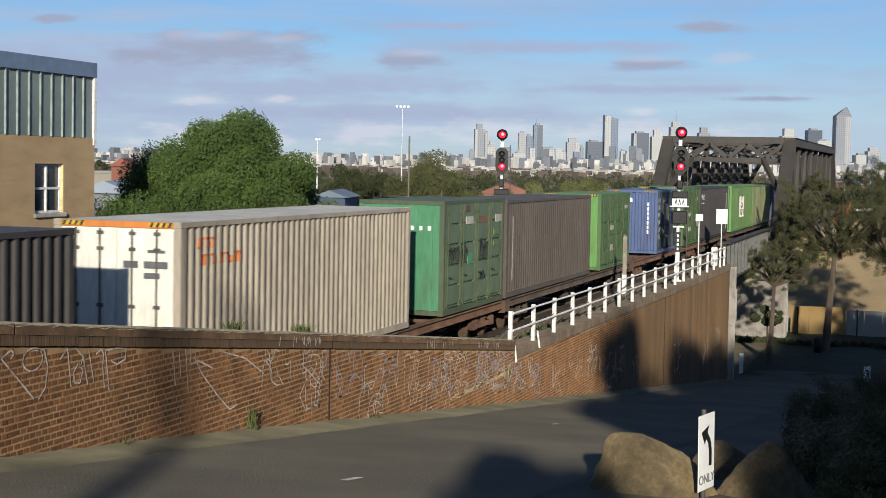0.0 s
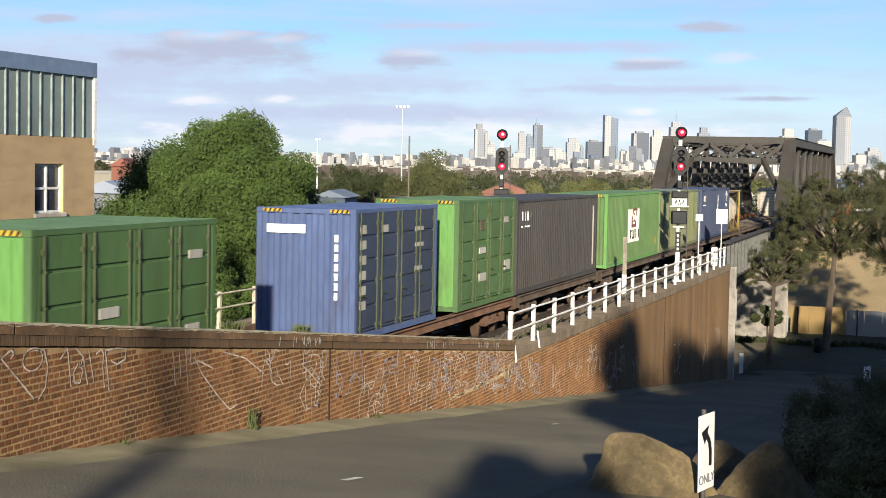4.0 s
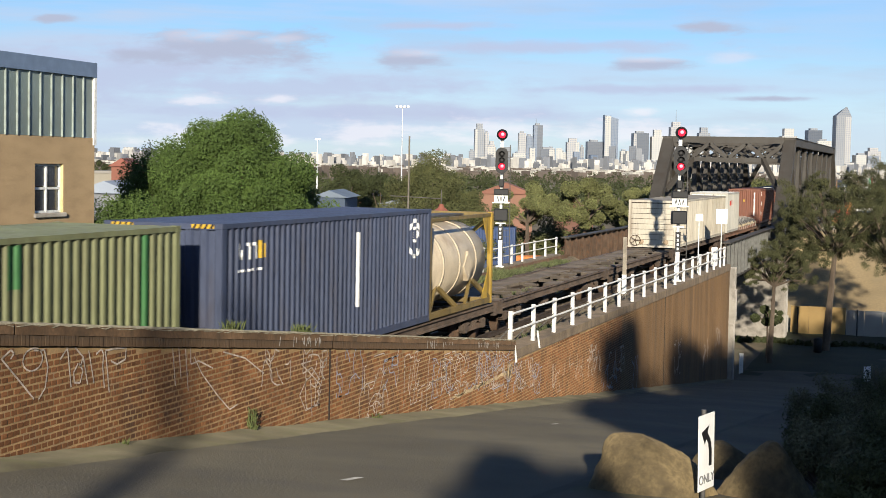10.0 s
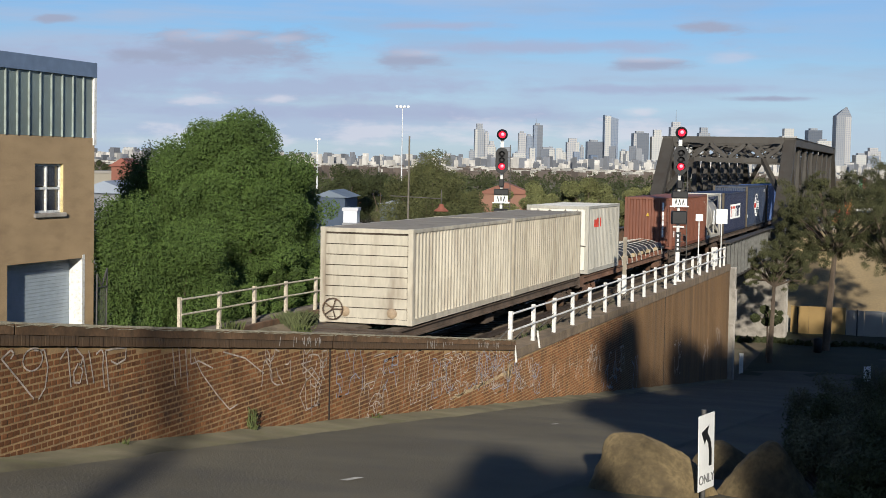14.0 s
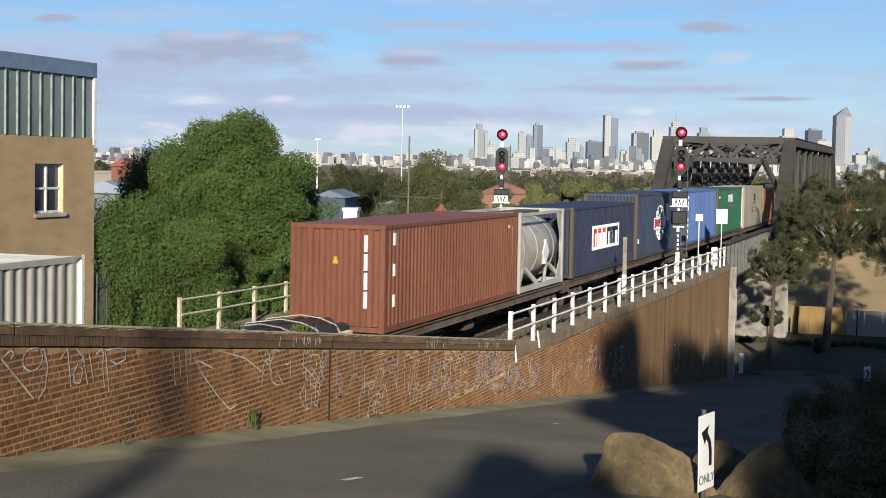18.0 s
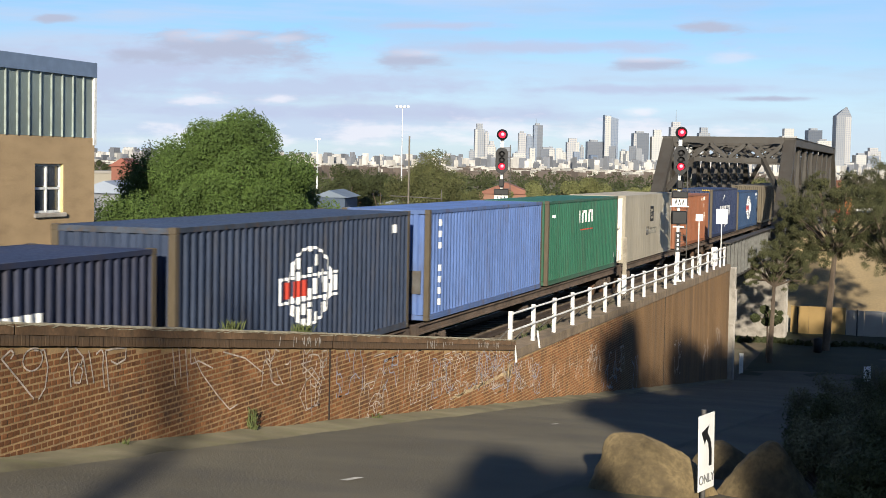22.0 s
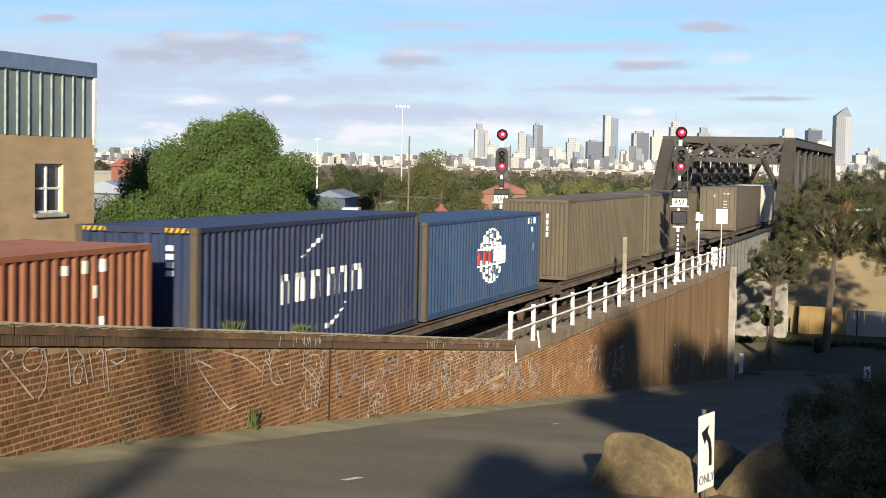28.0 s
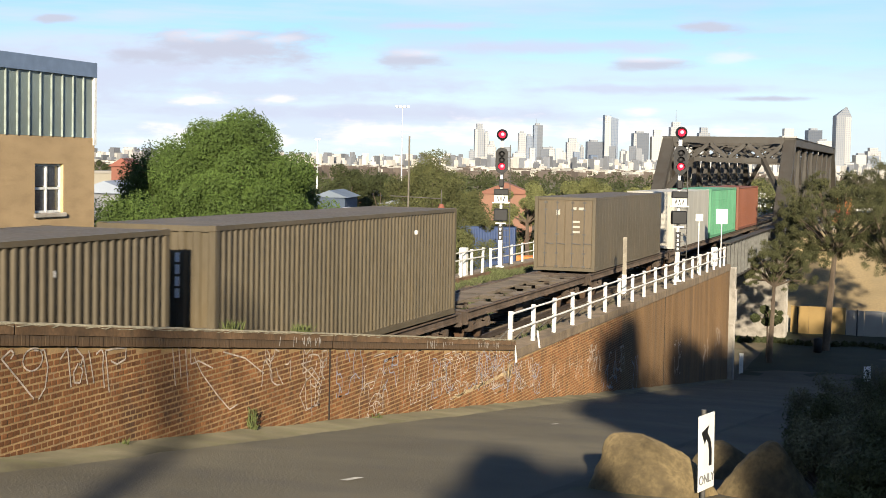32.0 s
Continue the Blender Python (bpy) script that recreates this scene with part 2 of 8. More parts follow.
# ---- mesh building ----
class Mesh:
    """Collects faces of several simple solids into one mesh."""

    def __init__(self):
        self.v, self.f, self.smooth = [], [], []

    def add(self, verts, faces, smooth=False):
        o = len(self.v)
        self.v += [tuple(p) for p in verts]
        self.f += [tuple(i + o for i in f) for f in faces]
        self.smooth += [smooth] * len(faces)
        return self

    def box(self, x0, x1, y0, y1, z0, z1):
        return self.add([(x0, y0, z0), (x1, y0, z0), (x1, y1, z0), (x0, y1, z0), (x0, y0, z1), (x1, y0, z1), (x1, y1, z1), (x0, y1, z1)],
                        [(3, 2, 1, 0), (4, 5, 6, 7), (0, 1, 5, 4), (1, 2, 6, 5), (2, 3, 7, 6), (3, 0, 4, 7)])

    def block(self, x0, x1, y0, y1, z0, z1, b=0.02):
        """A box with chamfered edges along z and round its top and bottom."""
        def ring(z, i):
            return [(x0 + i + b, y0 + i, z), (x1 - i - b, y0 + i, z), (x1 - i, y0 + i + b, z), (x1 - i, y1 - i - b, z),
                    (x1 - i - b, y1 - i, z), (x0 + i + b, y1 - i, z), (x0 + i, y1 - i - b, z), (x0 + i, y0 + i + b, z)]
        pts = ring(z0, b * 0.8) + ring(z0 + b, 0) + ring(z1 - b, 0) + ring(z1, b * 0.8)
        fs = [tuple(range(7, -1, -1)), tuple(range(24, 32))]
        for k in range(3):
            fs += [(8 * k + i, 8 * k + (i + 1) % 8, 8 * k + 8 + (i + 1) % 8, 8 * k + 8 + i) for i in range(8)]
        return self.add(pts, fs)

    def beam(self, p, q, w, h, up=(0, 0, 1)):
        """A straight bar of section w by h from p to q."""
        p, q = Vector(p), Vector(q)
        d = (q - p).normalized()
        side = d.cross(Vector(up))
        side = side.normalized() if side.length > 1e-4 else Vector((1, 0, 0))
        top = side.cross(d).normalized()
        c = [p + side * a * w / 2 + top * e * h / 2 for a, e in ((-1, -1), (1, -1), (1, 1), (-1, 1))]
        c += [x + (q - p) for x in c]
        return self.add(c, [(3, 2, 1, 0), (4, 5, 6, 7), (0, 1, 5, 4), (1, 2, 6, 5), (2, 3, 7, 6), (3, 0, 4, 7)])

    def rod(self, p, q, r, r2=None, n=8, caps=True):
        p, q = Vector(p), Vector(q)
        d = (q - p).normalized()
        a = d.orthogonal().normalized()
        b = d.cross(a)
        r2 = r if r2 is None else r2
        pts = [p + (a * math.cos(t) + b * math.sin(t)) * r for t in (2 * math.pi * i / n for i in range(n))]
        pts += [q + (a * math.cos(t) + b * math.sin(t)) * r2 for t in (2 * math.pi * i / n for i in range(n))]
        self.add(pts, [(i, (i + 1) % n, n + (i + 1) % n, n + i) for i in range(n)], True)
        if caps:
            self.add(pts, [tuple(range(n - 1, -1, -1)), tuple(range(n, 2 * n))])
        return self

    def path(self, pts, r, n=6):
        for p, q in zip(pts, pts[1:]):
            self.rod(p, q, r, n=n)
        return self

    def lathe(self, rings, axis_from, axis_dir, n=20):
        """Rings of (distance along the axis, radius)."""
        o, d = Vector(axis_from), Vector(axis_dir).normalized()
        a = d.orthogonal().normalized()
        b = d.cross(a)
        pts = [o + d * h + (a * math.cos(t) + b * math.sin(t)) * r for h, r in rings for t in (2 * math.pi * i / n for i in range(n))]
        fs = [(k * n + i, k * n + (i + 1) % n, (k + 1) * n + (i + 1) % n, (k + 1) * n + i) for k in range(len(rings) - 1) for i in range(n)]
        self.add(pts, fs, True)
        return self.add([pts[i] for i in range(n)] + pts[-n:], [tuple(range(n - 1, -1, -1)), tuple(range(n, 2 * n))])

    def data(self, name, material):
        me = bpy.data.meshes.new(name)
        me.from_pydata(self.v, [], self.f)
        me.polygons.foreach_set("use_smooth", self.smooth)
        me.materials.append(material)
        me.update()
        return me


def part(name, mesh, material, parent, label=""):
    ob = new(name, mesh.data(name, material))
    ob.parent = parent
    if label:
        ob["label"] = label
    return ob


def thing(name, m, label, category, group="", kind=""):
    ob = new(name)
    ob.matrix_basis = m
    ob.empty_display_size = 0.3
    return tagged(ob, label, category, group, kind)


def single(name, mesh, material, label, category="", kind="structure", m=None, group=""):
    ob = new(name, mesh.data(name, material))
    if m is not None:
        ob.matrix_basis = m
    return tagged(ob, label, category, group, kind)


def lettering(text, size, m, material, parent, label="", stretch=1.0, name="lettering"):
    """Raised letters as a mesh, lying in the plane of m, read along its x axis."""
    cu = bpy.data.curves.new("text", "FONT")
    cu.body, cu.size, cu.extrude, cu.align_x, cu.align_y = text, size, 0.004, "CENTER", "CENTER"
    tmp = bpy.data.objects.new("text", cu)
    me = bpy.data.meshes.new_from_object(tmp)
    bpy.data.objects.remove(tmp)
    bpy.data.curves.remove(cu)
    me.transform(m @ Matrix.Diagonal((stretch, 1, 1, 1)))
    me.materials.clear()
    me.materials.append(material)
    ob = new(name, me)
    ob.parent = parent
    if label:
        ob["label"] = label
    return ob
# ---- setting ----
WALL = 1.9


def road_z(y):
    return min(6.5, max(-7.0, -1.62 - 0.1145 * y))


def ground_z(x, y):
    if x >= 1.7:
        z = road_z(y)
        if x > 9:
            z += min(x - 9, 6) * 0.05 * math.sin(0.7 * y + x) + max(0, min(1, (x - 16) / 20)) * 1.5
    elif x > -8.3:
        z = -0.9 if y < 43.6 else -7.0
    else:
        k = max(0.0, min(1.0, (y - 22) / 45))
        z = -1.0 - 5.4 * k * k * (3 - 2 * k)
    if y >= 120:
        z = -6.6
    return z - 0.012


def make_ground():
    def steps(*runs):
        out = []
        for a, b, d in runs:
            out += list(np.arange(a, b, d))
        return out
    xs = steps((-4500, -600, 700), (-600, -60, 60), (-60, -8.4, 3)) + [-8.4, -8.2, -4, 0, 1.65, 1.75] + steps((3, 20, 1.2), (20, 80, 8), (80, 600, 65), (600, 4600, 800))
    ys = steps((-400, -60, 40), (-60, 43.5, 3)) + [43.5, 43.7] + steps((46, 130, 3), (130, 400, 30), (400, 4900, 500))
    M = Mesh()
    pts = [(x, y, ground_z(x, y)) for y in ys for x in xs]
    w = len(xs)
    M.add(pts, [(j * w + i, j * w + i + 1, (j + 1) * w + i + 1, (j + 1) * w + i) for j in range(len(ys) - 1) for i in range(w - 1)], True)
    return single("ground", M, EARTH, "dry earth and grass ground sloping down to the river", "ground")


make_ground()


def make_road():
    M = Mesh()
    ys = list(np.arange(-90, 47, 3.0)) + [48, 52]
    right = lambda y: 8.1 if y < 40 else 8.1 + (y - 40) * 0.08
    pts = []
    for y in ys:
        for k in range(5):
            x = 1.95 + (right(y) - 1.95) * k / 4
            pts.append((x, y, road_z(y) + 0.02 + 0.04 * math.sin(math.pi * k / 4)))
    M.add(pts, [(5 * j + i, 5 * j + i + 1, 5 * j + i + 6, 5 * j + i + 5) for j in range(len(ys) - 1) for i in range(4)], True)
    k = len(M.v)
    edge = [(right(y), y, road_z(y) + 0.02) for y in ys] + [(right(y) + 0.35, y, road_z(y) - 0.12) for y in ys]
    M.add(edge, [(i, len(ys) + i, len(ys) + i + 1, i + 1) for i in range(len(ys) - 1)])
    road = single("road", M, ASPHALT, "worn grey asphalt road ramp running down beside the wall", "road")
    M = Mesh()
    M.add([(-20, 46, -6.985), (1.95, 46, -6.985), (1.95, 62, -6.985), (-20, 62, -6.985)], [(0, 1, 2, 3)])
    part("side_road", M, ASPHALT, road)
    # grass flat; the shade lying on it is put into its near-black green
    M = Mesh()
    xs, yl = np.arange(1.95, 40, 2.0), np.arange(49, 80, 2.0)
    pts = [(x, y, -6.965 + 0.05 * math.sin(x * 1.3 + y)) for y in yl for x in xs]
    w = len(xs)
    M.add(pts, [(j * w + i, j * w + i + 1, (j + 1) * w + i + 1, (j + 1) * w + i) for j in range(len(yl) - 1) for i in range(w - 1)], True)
    single("lawn", M, mat("shade_dark_grass", (0.026, 0.03, 0.013), 0.9, var=0.35, scale=0.5, grain=12, bump=0.7), "grass flat below the bridge, its shade put into the colour", "grass")
    # worn remains of a painted line
    M = Mesh()
    for y, x, l in ((-26.3, 5.9, 0.5), (-12.0, 5.0, 0.4)):
        z0, z1 = road_z(y) + 0.066, road_z(y + l) + 0.066
        M.add([(x, y, z0), (x + 0.1, y, z0), (x + 0.12, y + l, z1), (x + 0.02, y + l, z1)], [(0, 1, 2, 3)])
    part("worn_line", M, mat("worn_road_paint", (0.3, 0.29, 0.27), 0.8), road, "faded white road paint")
    # mossy concrete gutter along the wall foot
    M = Mesh()
    rim = lambda y: 2.62 + 0.16 * noise.noise(Vector((y * 0.45, 1.7, 0))) + 0.07 * noise.noise(Vector((y * 2.1, 4.2, 0)))
    y = -60.0
    while y < 43:
        z0, z1, a, b = road_z(y), road_z(y + 0.5), rim(y), rim(y + 0.5)
        h = [0.1 + 0.05 * noise.noise(Vector((q * 1.3, 7.7, 0))) for q in (y, y + 0.5)]
        M.add([(1.86, y, z0 + h[0]), (2.3, y, z0 + 0.075), (2.3, y + 0.5, z1 + 0.075), (1.86, y + 0.5, z1 + h[1]),
               (a, y, z0 + 0.055), (b, y + 0.5, z1 + 0.055), (a + 0.05, y, z0 - 0.05), (b + 0.05, y + 0.5, z1 - 0.05)], [(0, 1, 2, 3), (1, 4, 5, 2), (4, 6, 7, 5)], True)
        y += 0.5
    single("gutter", M, mat("mossy_concrete", (0.112, 0.098, 0.063), 0.95, var=0.35, scale=0.8, dirt=(0.1, 0.1, 0.045)),
           "mossy concrete gutter along the foot of the wall", "gutter")


make_road()


def parapet_top(y):
    return 0.13 - 0.1117 * y


def rail_foot(y):
    return 0.20 - 0.007 * y


def kerb_low(y):
    return -0.05 - 0.0090 * y


PARAPET_END, WALL_END = -3.3, 43.3


def make_wall():
    """Mortar core of the wall; the bricks are laid on it at the end of the file."""
    wall = thing("wall_retaining", pose(0, 0, 0), "weathered red-brown brick retaining wall with graffiti beside the road", "wall", kind="structure")

    def prism(ya, yb, top, xa, xb, low=lambda y: road_z(y) - 0.6):
        return [(xa, ya, low(ya)), (xb, ya, low(ya)), (xb, yb, low(yb)), (xa, yb, low(yb)),
                (xa, ya, top(ya)), (xb, ya, top(ya)), (xb, yb, top(yb)), (xa, yb, top(yb))]
    FACES = [(3, 2, 1, 0), (4, 5, 6, 7), (0, 1, 5, 4), (1, 2, 6, 5), (2, 3, 7, 6), (3, 0, 4, 7)]
    M = Mesh()
    M.add(prism(-62, PARAPET_END, lambda y: parapet_top(y) - 0.27, 1.45, WALL - 0.006), FACES)
    for a in np.arange(PARAPET_END, WALL_END - 0.1, (WALL_END - PARAPET_END) / 8):
        b = a + (WALL_END - PARAPET_END) / 8
        if a < 9:
            M.add(prism(a, b, kerb_low, 1.45, WALL - 0.006), FACES)
    part("mortar_bed", M, MORTAR, wall)
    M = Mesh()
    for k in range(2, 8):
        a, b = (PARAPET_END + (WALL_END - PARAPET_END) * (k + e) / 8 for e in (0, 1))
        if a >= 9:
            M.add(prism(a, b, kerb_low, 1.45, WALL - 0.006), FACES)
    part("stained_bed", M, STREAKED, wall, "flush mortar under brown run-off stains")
    # sloping coping, in lengths with open joints
    cuts = [-62, -49, -36.5, -26.9, -16.5, PARAPET_END + 0.04]
    for a, b in zip(cuts, cuts[1:]):
        M = Mesh()
        M.add(prism(a + 0.02, b - 0.02, lambda y: parapet_top(y) - 0.004, 1.37, WALL + 0.056, lambda y: parapet_top(y) - 0.128), FACES)
        part("coping_length", M, COPING, wall, "dark weathered upper coping course")
        M = Mesh()
        rnd = random.Random(int(a * 10))
        n = int((b - a) / 0.16)
        pts, fs = [], []
        for i in range(n + 1):
            y = a + 0.03 + (b - a - 0.06) * i / n
            h, drip = rnd.uniform(0.004, 0.022), rnd.uniform(0.0, 0.04)
            z = parapet_top(y)
            pts += [(1.38, y, z + 0.006), (1.5, y, z + h), (WALL + 0.03, y, z + h), (WALL + 0.066, y, z - drip)]
        for i in range(n):
            fs += [(4 * i + k, 4 * i + k + 1, 4 * i + 5 + k, 4 * i + 4 + k) for k in range(3)]
        M.add(pts, fs, True)
        part("lichen_crust", M, COPING_TOP, wall, "pale lichen crust on the coping")
    # kerb that carries the railing
    n = 9
    for k in range(n):
        a, b = (PARAPET_END + (WALL_END - PARAPET_END) * (k + e) / n for e in (0, 1))
        M = Mesh()
        M.add(prism(a + 0.01, b - 0.01, rail_foot, 1.3, WALL + 0.03, kerb_low), FACES)
        part("kerb_length", M, mat("dark_concrete_kerb", (0.125, 0.096, 0.068), 0.95, var=0.35, scale=1.5, dirt=(0.05, 0.04, 0.03)), wall, "stained concrete kerb under the railing")
    # end pier of the wall
    for a, b, w in ((-7.3, -3.4, 0.0), (-3.4, -1.5, 0.06), (-1.5, -0.3, 0.0)):
        M = Mesh()
        M.block(1.0, WALL + 0.28 + w, WALL_END, WALL_END + 0.75, a, b, 0.03)
        part("pier_stone", M, CONCRETE, wall, "pale concrete end pier")
    # cracks and a straight joint
    M = Mesh()
    M.box(WALL - 0.005, WALL + 0.006, -16.57, -16.52, road_z(-16.5), parapet_top(-16.5) - 0.27)
    M.box(WALL - 0.005, WALL + 0.006, 21.4, 21.5, road_z(21.4), kerb_low(21.4))
    part("expansion_joint", M, mat("dark_joint", (0.03, 0.025, 0.02), 0.95), wall)
    return wall


BRICK_WALL = make_wall()


def make_formation():
    """Ballast bed, sleepers and rails of both tracks up to the bridge."""
    M = Mesh()
    xs = [-8.2, -7.0, -6.6, -5.2, -3.8, -3.2, -2.6, -1.2, 0.2, 0.7, 1.5]
    hz = [-0.05, -0.02, -0.22, -0.2, -0.22, -0.35, -0.22, -0.2, -0.24, -0.4, -0.1]
    ys = list(np.arange(-75, 44, 0.8)) + [43.6]
    rnd = random.Random(5)
    w = len(xs)
    pts = [(x + rnd.uniform(-0.05, 0.05), y, h + rnd.uniform(-0.035, 0.035)) for y in ys for x, h in zip(xs, hz)]
    M.add(pts, [(j * w + i, j * w + i + 1, (j + 1) * w + i + 1, (j + 1) * w + i) for j in range(len(ys) - 1) for i in range(w - 1)])
    single("ballast_bed", M, BALLAST, "dirty brown ballast bed of the two tracks", "ballast")
    M = Mesh()
    for c in (-1.22, -5.2):
        for y in np.arange(-70, 150, 0.66):
            M.box(c - 1.25, c + 1.25, y, y + 0.23, -0.3, -0.155)
    single("sleepers", M, mat("old_timber_sleepers", (0.09, 0.07, 0.052), 0.95, var=0.35), "weathered timber sleepers", "sleepers", "stuff")
    for c in (-1.22, -5.2):
        for e in (-0.75, 0.75):
            M = Mesh()
            x = c + e
            M.box(x - 0.07, x + 0.07, -80, 160, -0.155, -0.13)
            M.box(x - 0.012, x + 0.012, -80, 160, -0.13, -0.045)
            M.box(x - 0.035, x + 0.035, -80, 160, -0.045, 0.0)
            single("rail", M, mat("rail_steel", (0.075, 0.055, 0.042), 0.6, 0.2), "rusty steel rail with worn head", "rail")
    # low wall and earth shoulder on the far edge
    M = Mesh()
    M.box(-8.3, -7.75, -75, 43.5, -1.6, 0.12)
    single("wall_far_edge", M, mat("dark_stone_kerb", (0.12, 0.1, 0.08), 0.95, var=0.3), "dark low edge wall of the embankment", "wall")


make_formation()
M = Mesh()
M.block(-7.3, -7.18, -8, 43, -0.1, 0.16, 0.02)
single("edge_beam", M, RUST, "dark rusty steel edge beam below the far railing", "beam")


def railing(x, ys, foot, height, name, label, rail_r=0.03, post_w=0.11, mid=0.5, lean=0.0, stay=False, colour=WHITE):
    fence = thing(name, pose(0, 0, 0), label, "railing")
    rnd = random.Random(len(ys))
    tops = []
    for y in ys:
        M = Mesh()
        dx, dy = rnd.uniform(-0.03, 0.03), rnd.uniform(-0.05, 0.06) + lean
        z = foot(y)
        M.beam((x, y, z - 0.25), (x + dx, y + dy, z + height), post_w, 0.06, up=(1, 0, 0))
        M.beam((x - 0.03, y, z - 0.25), (x - 0.03 + dx, y + dy, z + height), 0.02, 0.11, up=(1, 0, 0))
        part("post", M, colour, fence)
        if stay:
            M = Mesh()
            M.beam((x - 0.55, y, z + 0.02), (x - 0.04, y + dy * 0.5, z + height * 0.55), 0.035, 0.03)
            part("stay", M, STEEL, fence)
        tops.append((x + dx, y + dy, z))
    for h in (height - 0.06, height * mid):
        for (xa, ya, za), (xb, yb, zb) in zip(tops, tops[1:]):
            M = Mesh()
            M.rod((xa + 0.04, ya, za + h), (xb + 0.04, yb, zb + h), rail_r, n=8)
            part("rail_tube", M, colour, fence)
    return fence


railing(1.78, [-3.2 + 2.545 * k for k in range(18)] + [41.6], rail_foot, 1.03, "railing", "white-painted steel post and tube railing on the wall", stay=True)
for y, z in ((-3.25, -0.1), (-0.7, 0.02)):
    M = Mesh()
    M.beam((1.97, y, z), (1.9, y, 0.5), 0.05, 0.04)
    part("bracket", M, WHITE, bpy.data.objects["railing"])
railing(-7.55, [-4.05 + 2.5 * k for k in range(0, 11)], lambda y: 0.28 - 0.006 * y, 0.97, "railing", "chipped cream railing along the far edge of the tracks", 0.028, 0.12, colour=CREAM)
railing(-7.5, [21.6, 23.0, 24.7, 26.4], lambda y: 0.2, 1.08, "railing", "short white railing round the lineside cabinet", 0.03, 0.1, mid=0.62)
railing(-7.9, [29.3, 30.9, 33.2, 35.4, 38, 40.5, 43], lambda y: 0.1, 1.0, "railing", "white tube railing round the signal foot", 0.03, 0.1)


# ---- bridge ----
def make_bridge():
    br = thing("truss_bridge", pose(0, 0, 0), "dark grey riveted steel truss railway bridge with portal bracing", "bridge")
    XR, XL, Z0, Z1 = 1.75, -7.7, 0.75, 7.65
    Y0, Y1, PANEL, COUNT = 72.5, 80.5, 7.1, 7
    YE = Y1 + PANEL * COUNT

    def lattice(name, p, q, w, d, up=(1, 0, 0)):
        """A built-up member: two flanges joined by crossed lacing bars."""
        p, q, u = Vector(p), Vector(q), Vector(up)
        run = q - p
        side = run.cross(u).normalized()
        M = Mesh()
        for e in (-1, 1):
            M.beam(p + side * e * w / 2, q + side * e * w / 2, 0.07, d, up=up)
        n = max(2, int(run.length / (w * 1.1)))
        for k in range(n):
            a, b = p + run * k / n, p + run * (k + 1) / n
            for f in (-1, 1):
                off = u * f * d / 2
                M.beam(a - side * w / 2 + off, b + side * w / 2 + off, 0.06, 0.015, up=up)
                M.beam(a + side * w / 2 + off, b - side * w / 2 + off, 0.06, 0.015, up=up)
        part(name, M, BRIDGE, br)

    for x in (XR, XL):
        for ya, yb in ((Y0, Y1), (YE + 8, YE)):
            M = Mesh()
            M.beam((x, ya, Z0), (x, yb, Z1 - 0.3), 0.95, 0.75, up=(0, 0, 1))
            for k in range(24):
                t = (k + 0.5) / 24
                for e in (-0.4, 0.4):
                    p = Vector((x + e, ya + (yb - ya) * t, Z0 + (Z1 - 0.3 - Z0) * t))
                    M.rod(p + Vector((0, -0.36 if yb > ya else 0.36, 0.3)), p + Vector((0, -0.40 if yb > ya else 0.4, 0.33)), 0.03, n=6)
            part("end_post", M, BRIDGE, br, "broad inclined portal post")
        M = Mesh()
        M.box(x - 0.42, x + 0.42, Y1 - 0.4, YE + 0.4, Z1 - 0.62, Z1)
        M.box(x - 0.5, x + 0.5, Y1 - 0.45, YE + 0.45, Z1, Z1 + 0.04)
        part("top_chord", M, BRIDGE, br)
        M = Mesh()
        M.box(x - 0.35, x + 0.35, Y0, YE + 8, Z0 - 0.45, Z0 + 0.15)
        part("bottom_chord", M, BRIDGE, br)
        for k in range(COUNT + 1):
            y = Y1 + PANEL * k
            lattice("vertical", (x, y, Z0), (x, y, Z1 - 0.5), 0.55, 0.4, (1, 0, 0))
            if 0 < k < COUNT + 1:
                far = k > COUNT / 2
                ya, yb = (y - PANEL, y) if far else (y, y - PANEL)
                M = Mesh()
                M.beam((x, ya, Z0), (x, yb, Z1 - 0.5), 0.34, 0.5)
                part("diagonal", M, BRIDGE, br)
                lattice("counter_brace", (x, yb, Z0), (x, ya, Z1 - 0.5), 0.42, 0.2, (1, 0, 0))
    # portal: deep top strut, lower strut, crossed bracing and knee braces
    for y, tilt in ((Y1 - 0.5, 1), (YE + 0.5, -1)):
        for z, w in ((Z1 - 0.2, 0.5), (Z1 - 1.75, 0.32)):
            M = Mesh()
            M.beam((XL + 0.4, y, z), (XR - 0.4, y, z), 0.35, w)
            part("portal_strut", M, BRIDGE, br)
        n = 6
        for k in range(n):
            xa, xb = (XL + 0.4 + (XR - XL - 0.8) * (k + e) / n for e in (0, 1))
            za, zb = (Z1 - 1.65, Z1 - 0.45) if k % 2 else (Z1 - 0.45, Z1 - 1.65)
            M = Mesh()
            M.beam((xa, y, za), (xb, y, zb), 0.3, 0.3)
            part("portal_lacing", M, BRIDGE, br)
        for x, e in ((XL, 1), (XR, -1)):
            M = Mesh()
            M.beam((x + e * 0.4, y - tilt * 2.9, Z1 - 4.2), (x + e * 2.0, y - tilt * 0.1, Z1 - 1.7), 0.3, 0.36)
            part("knee_brace", M, BRIDGE, br)
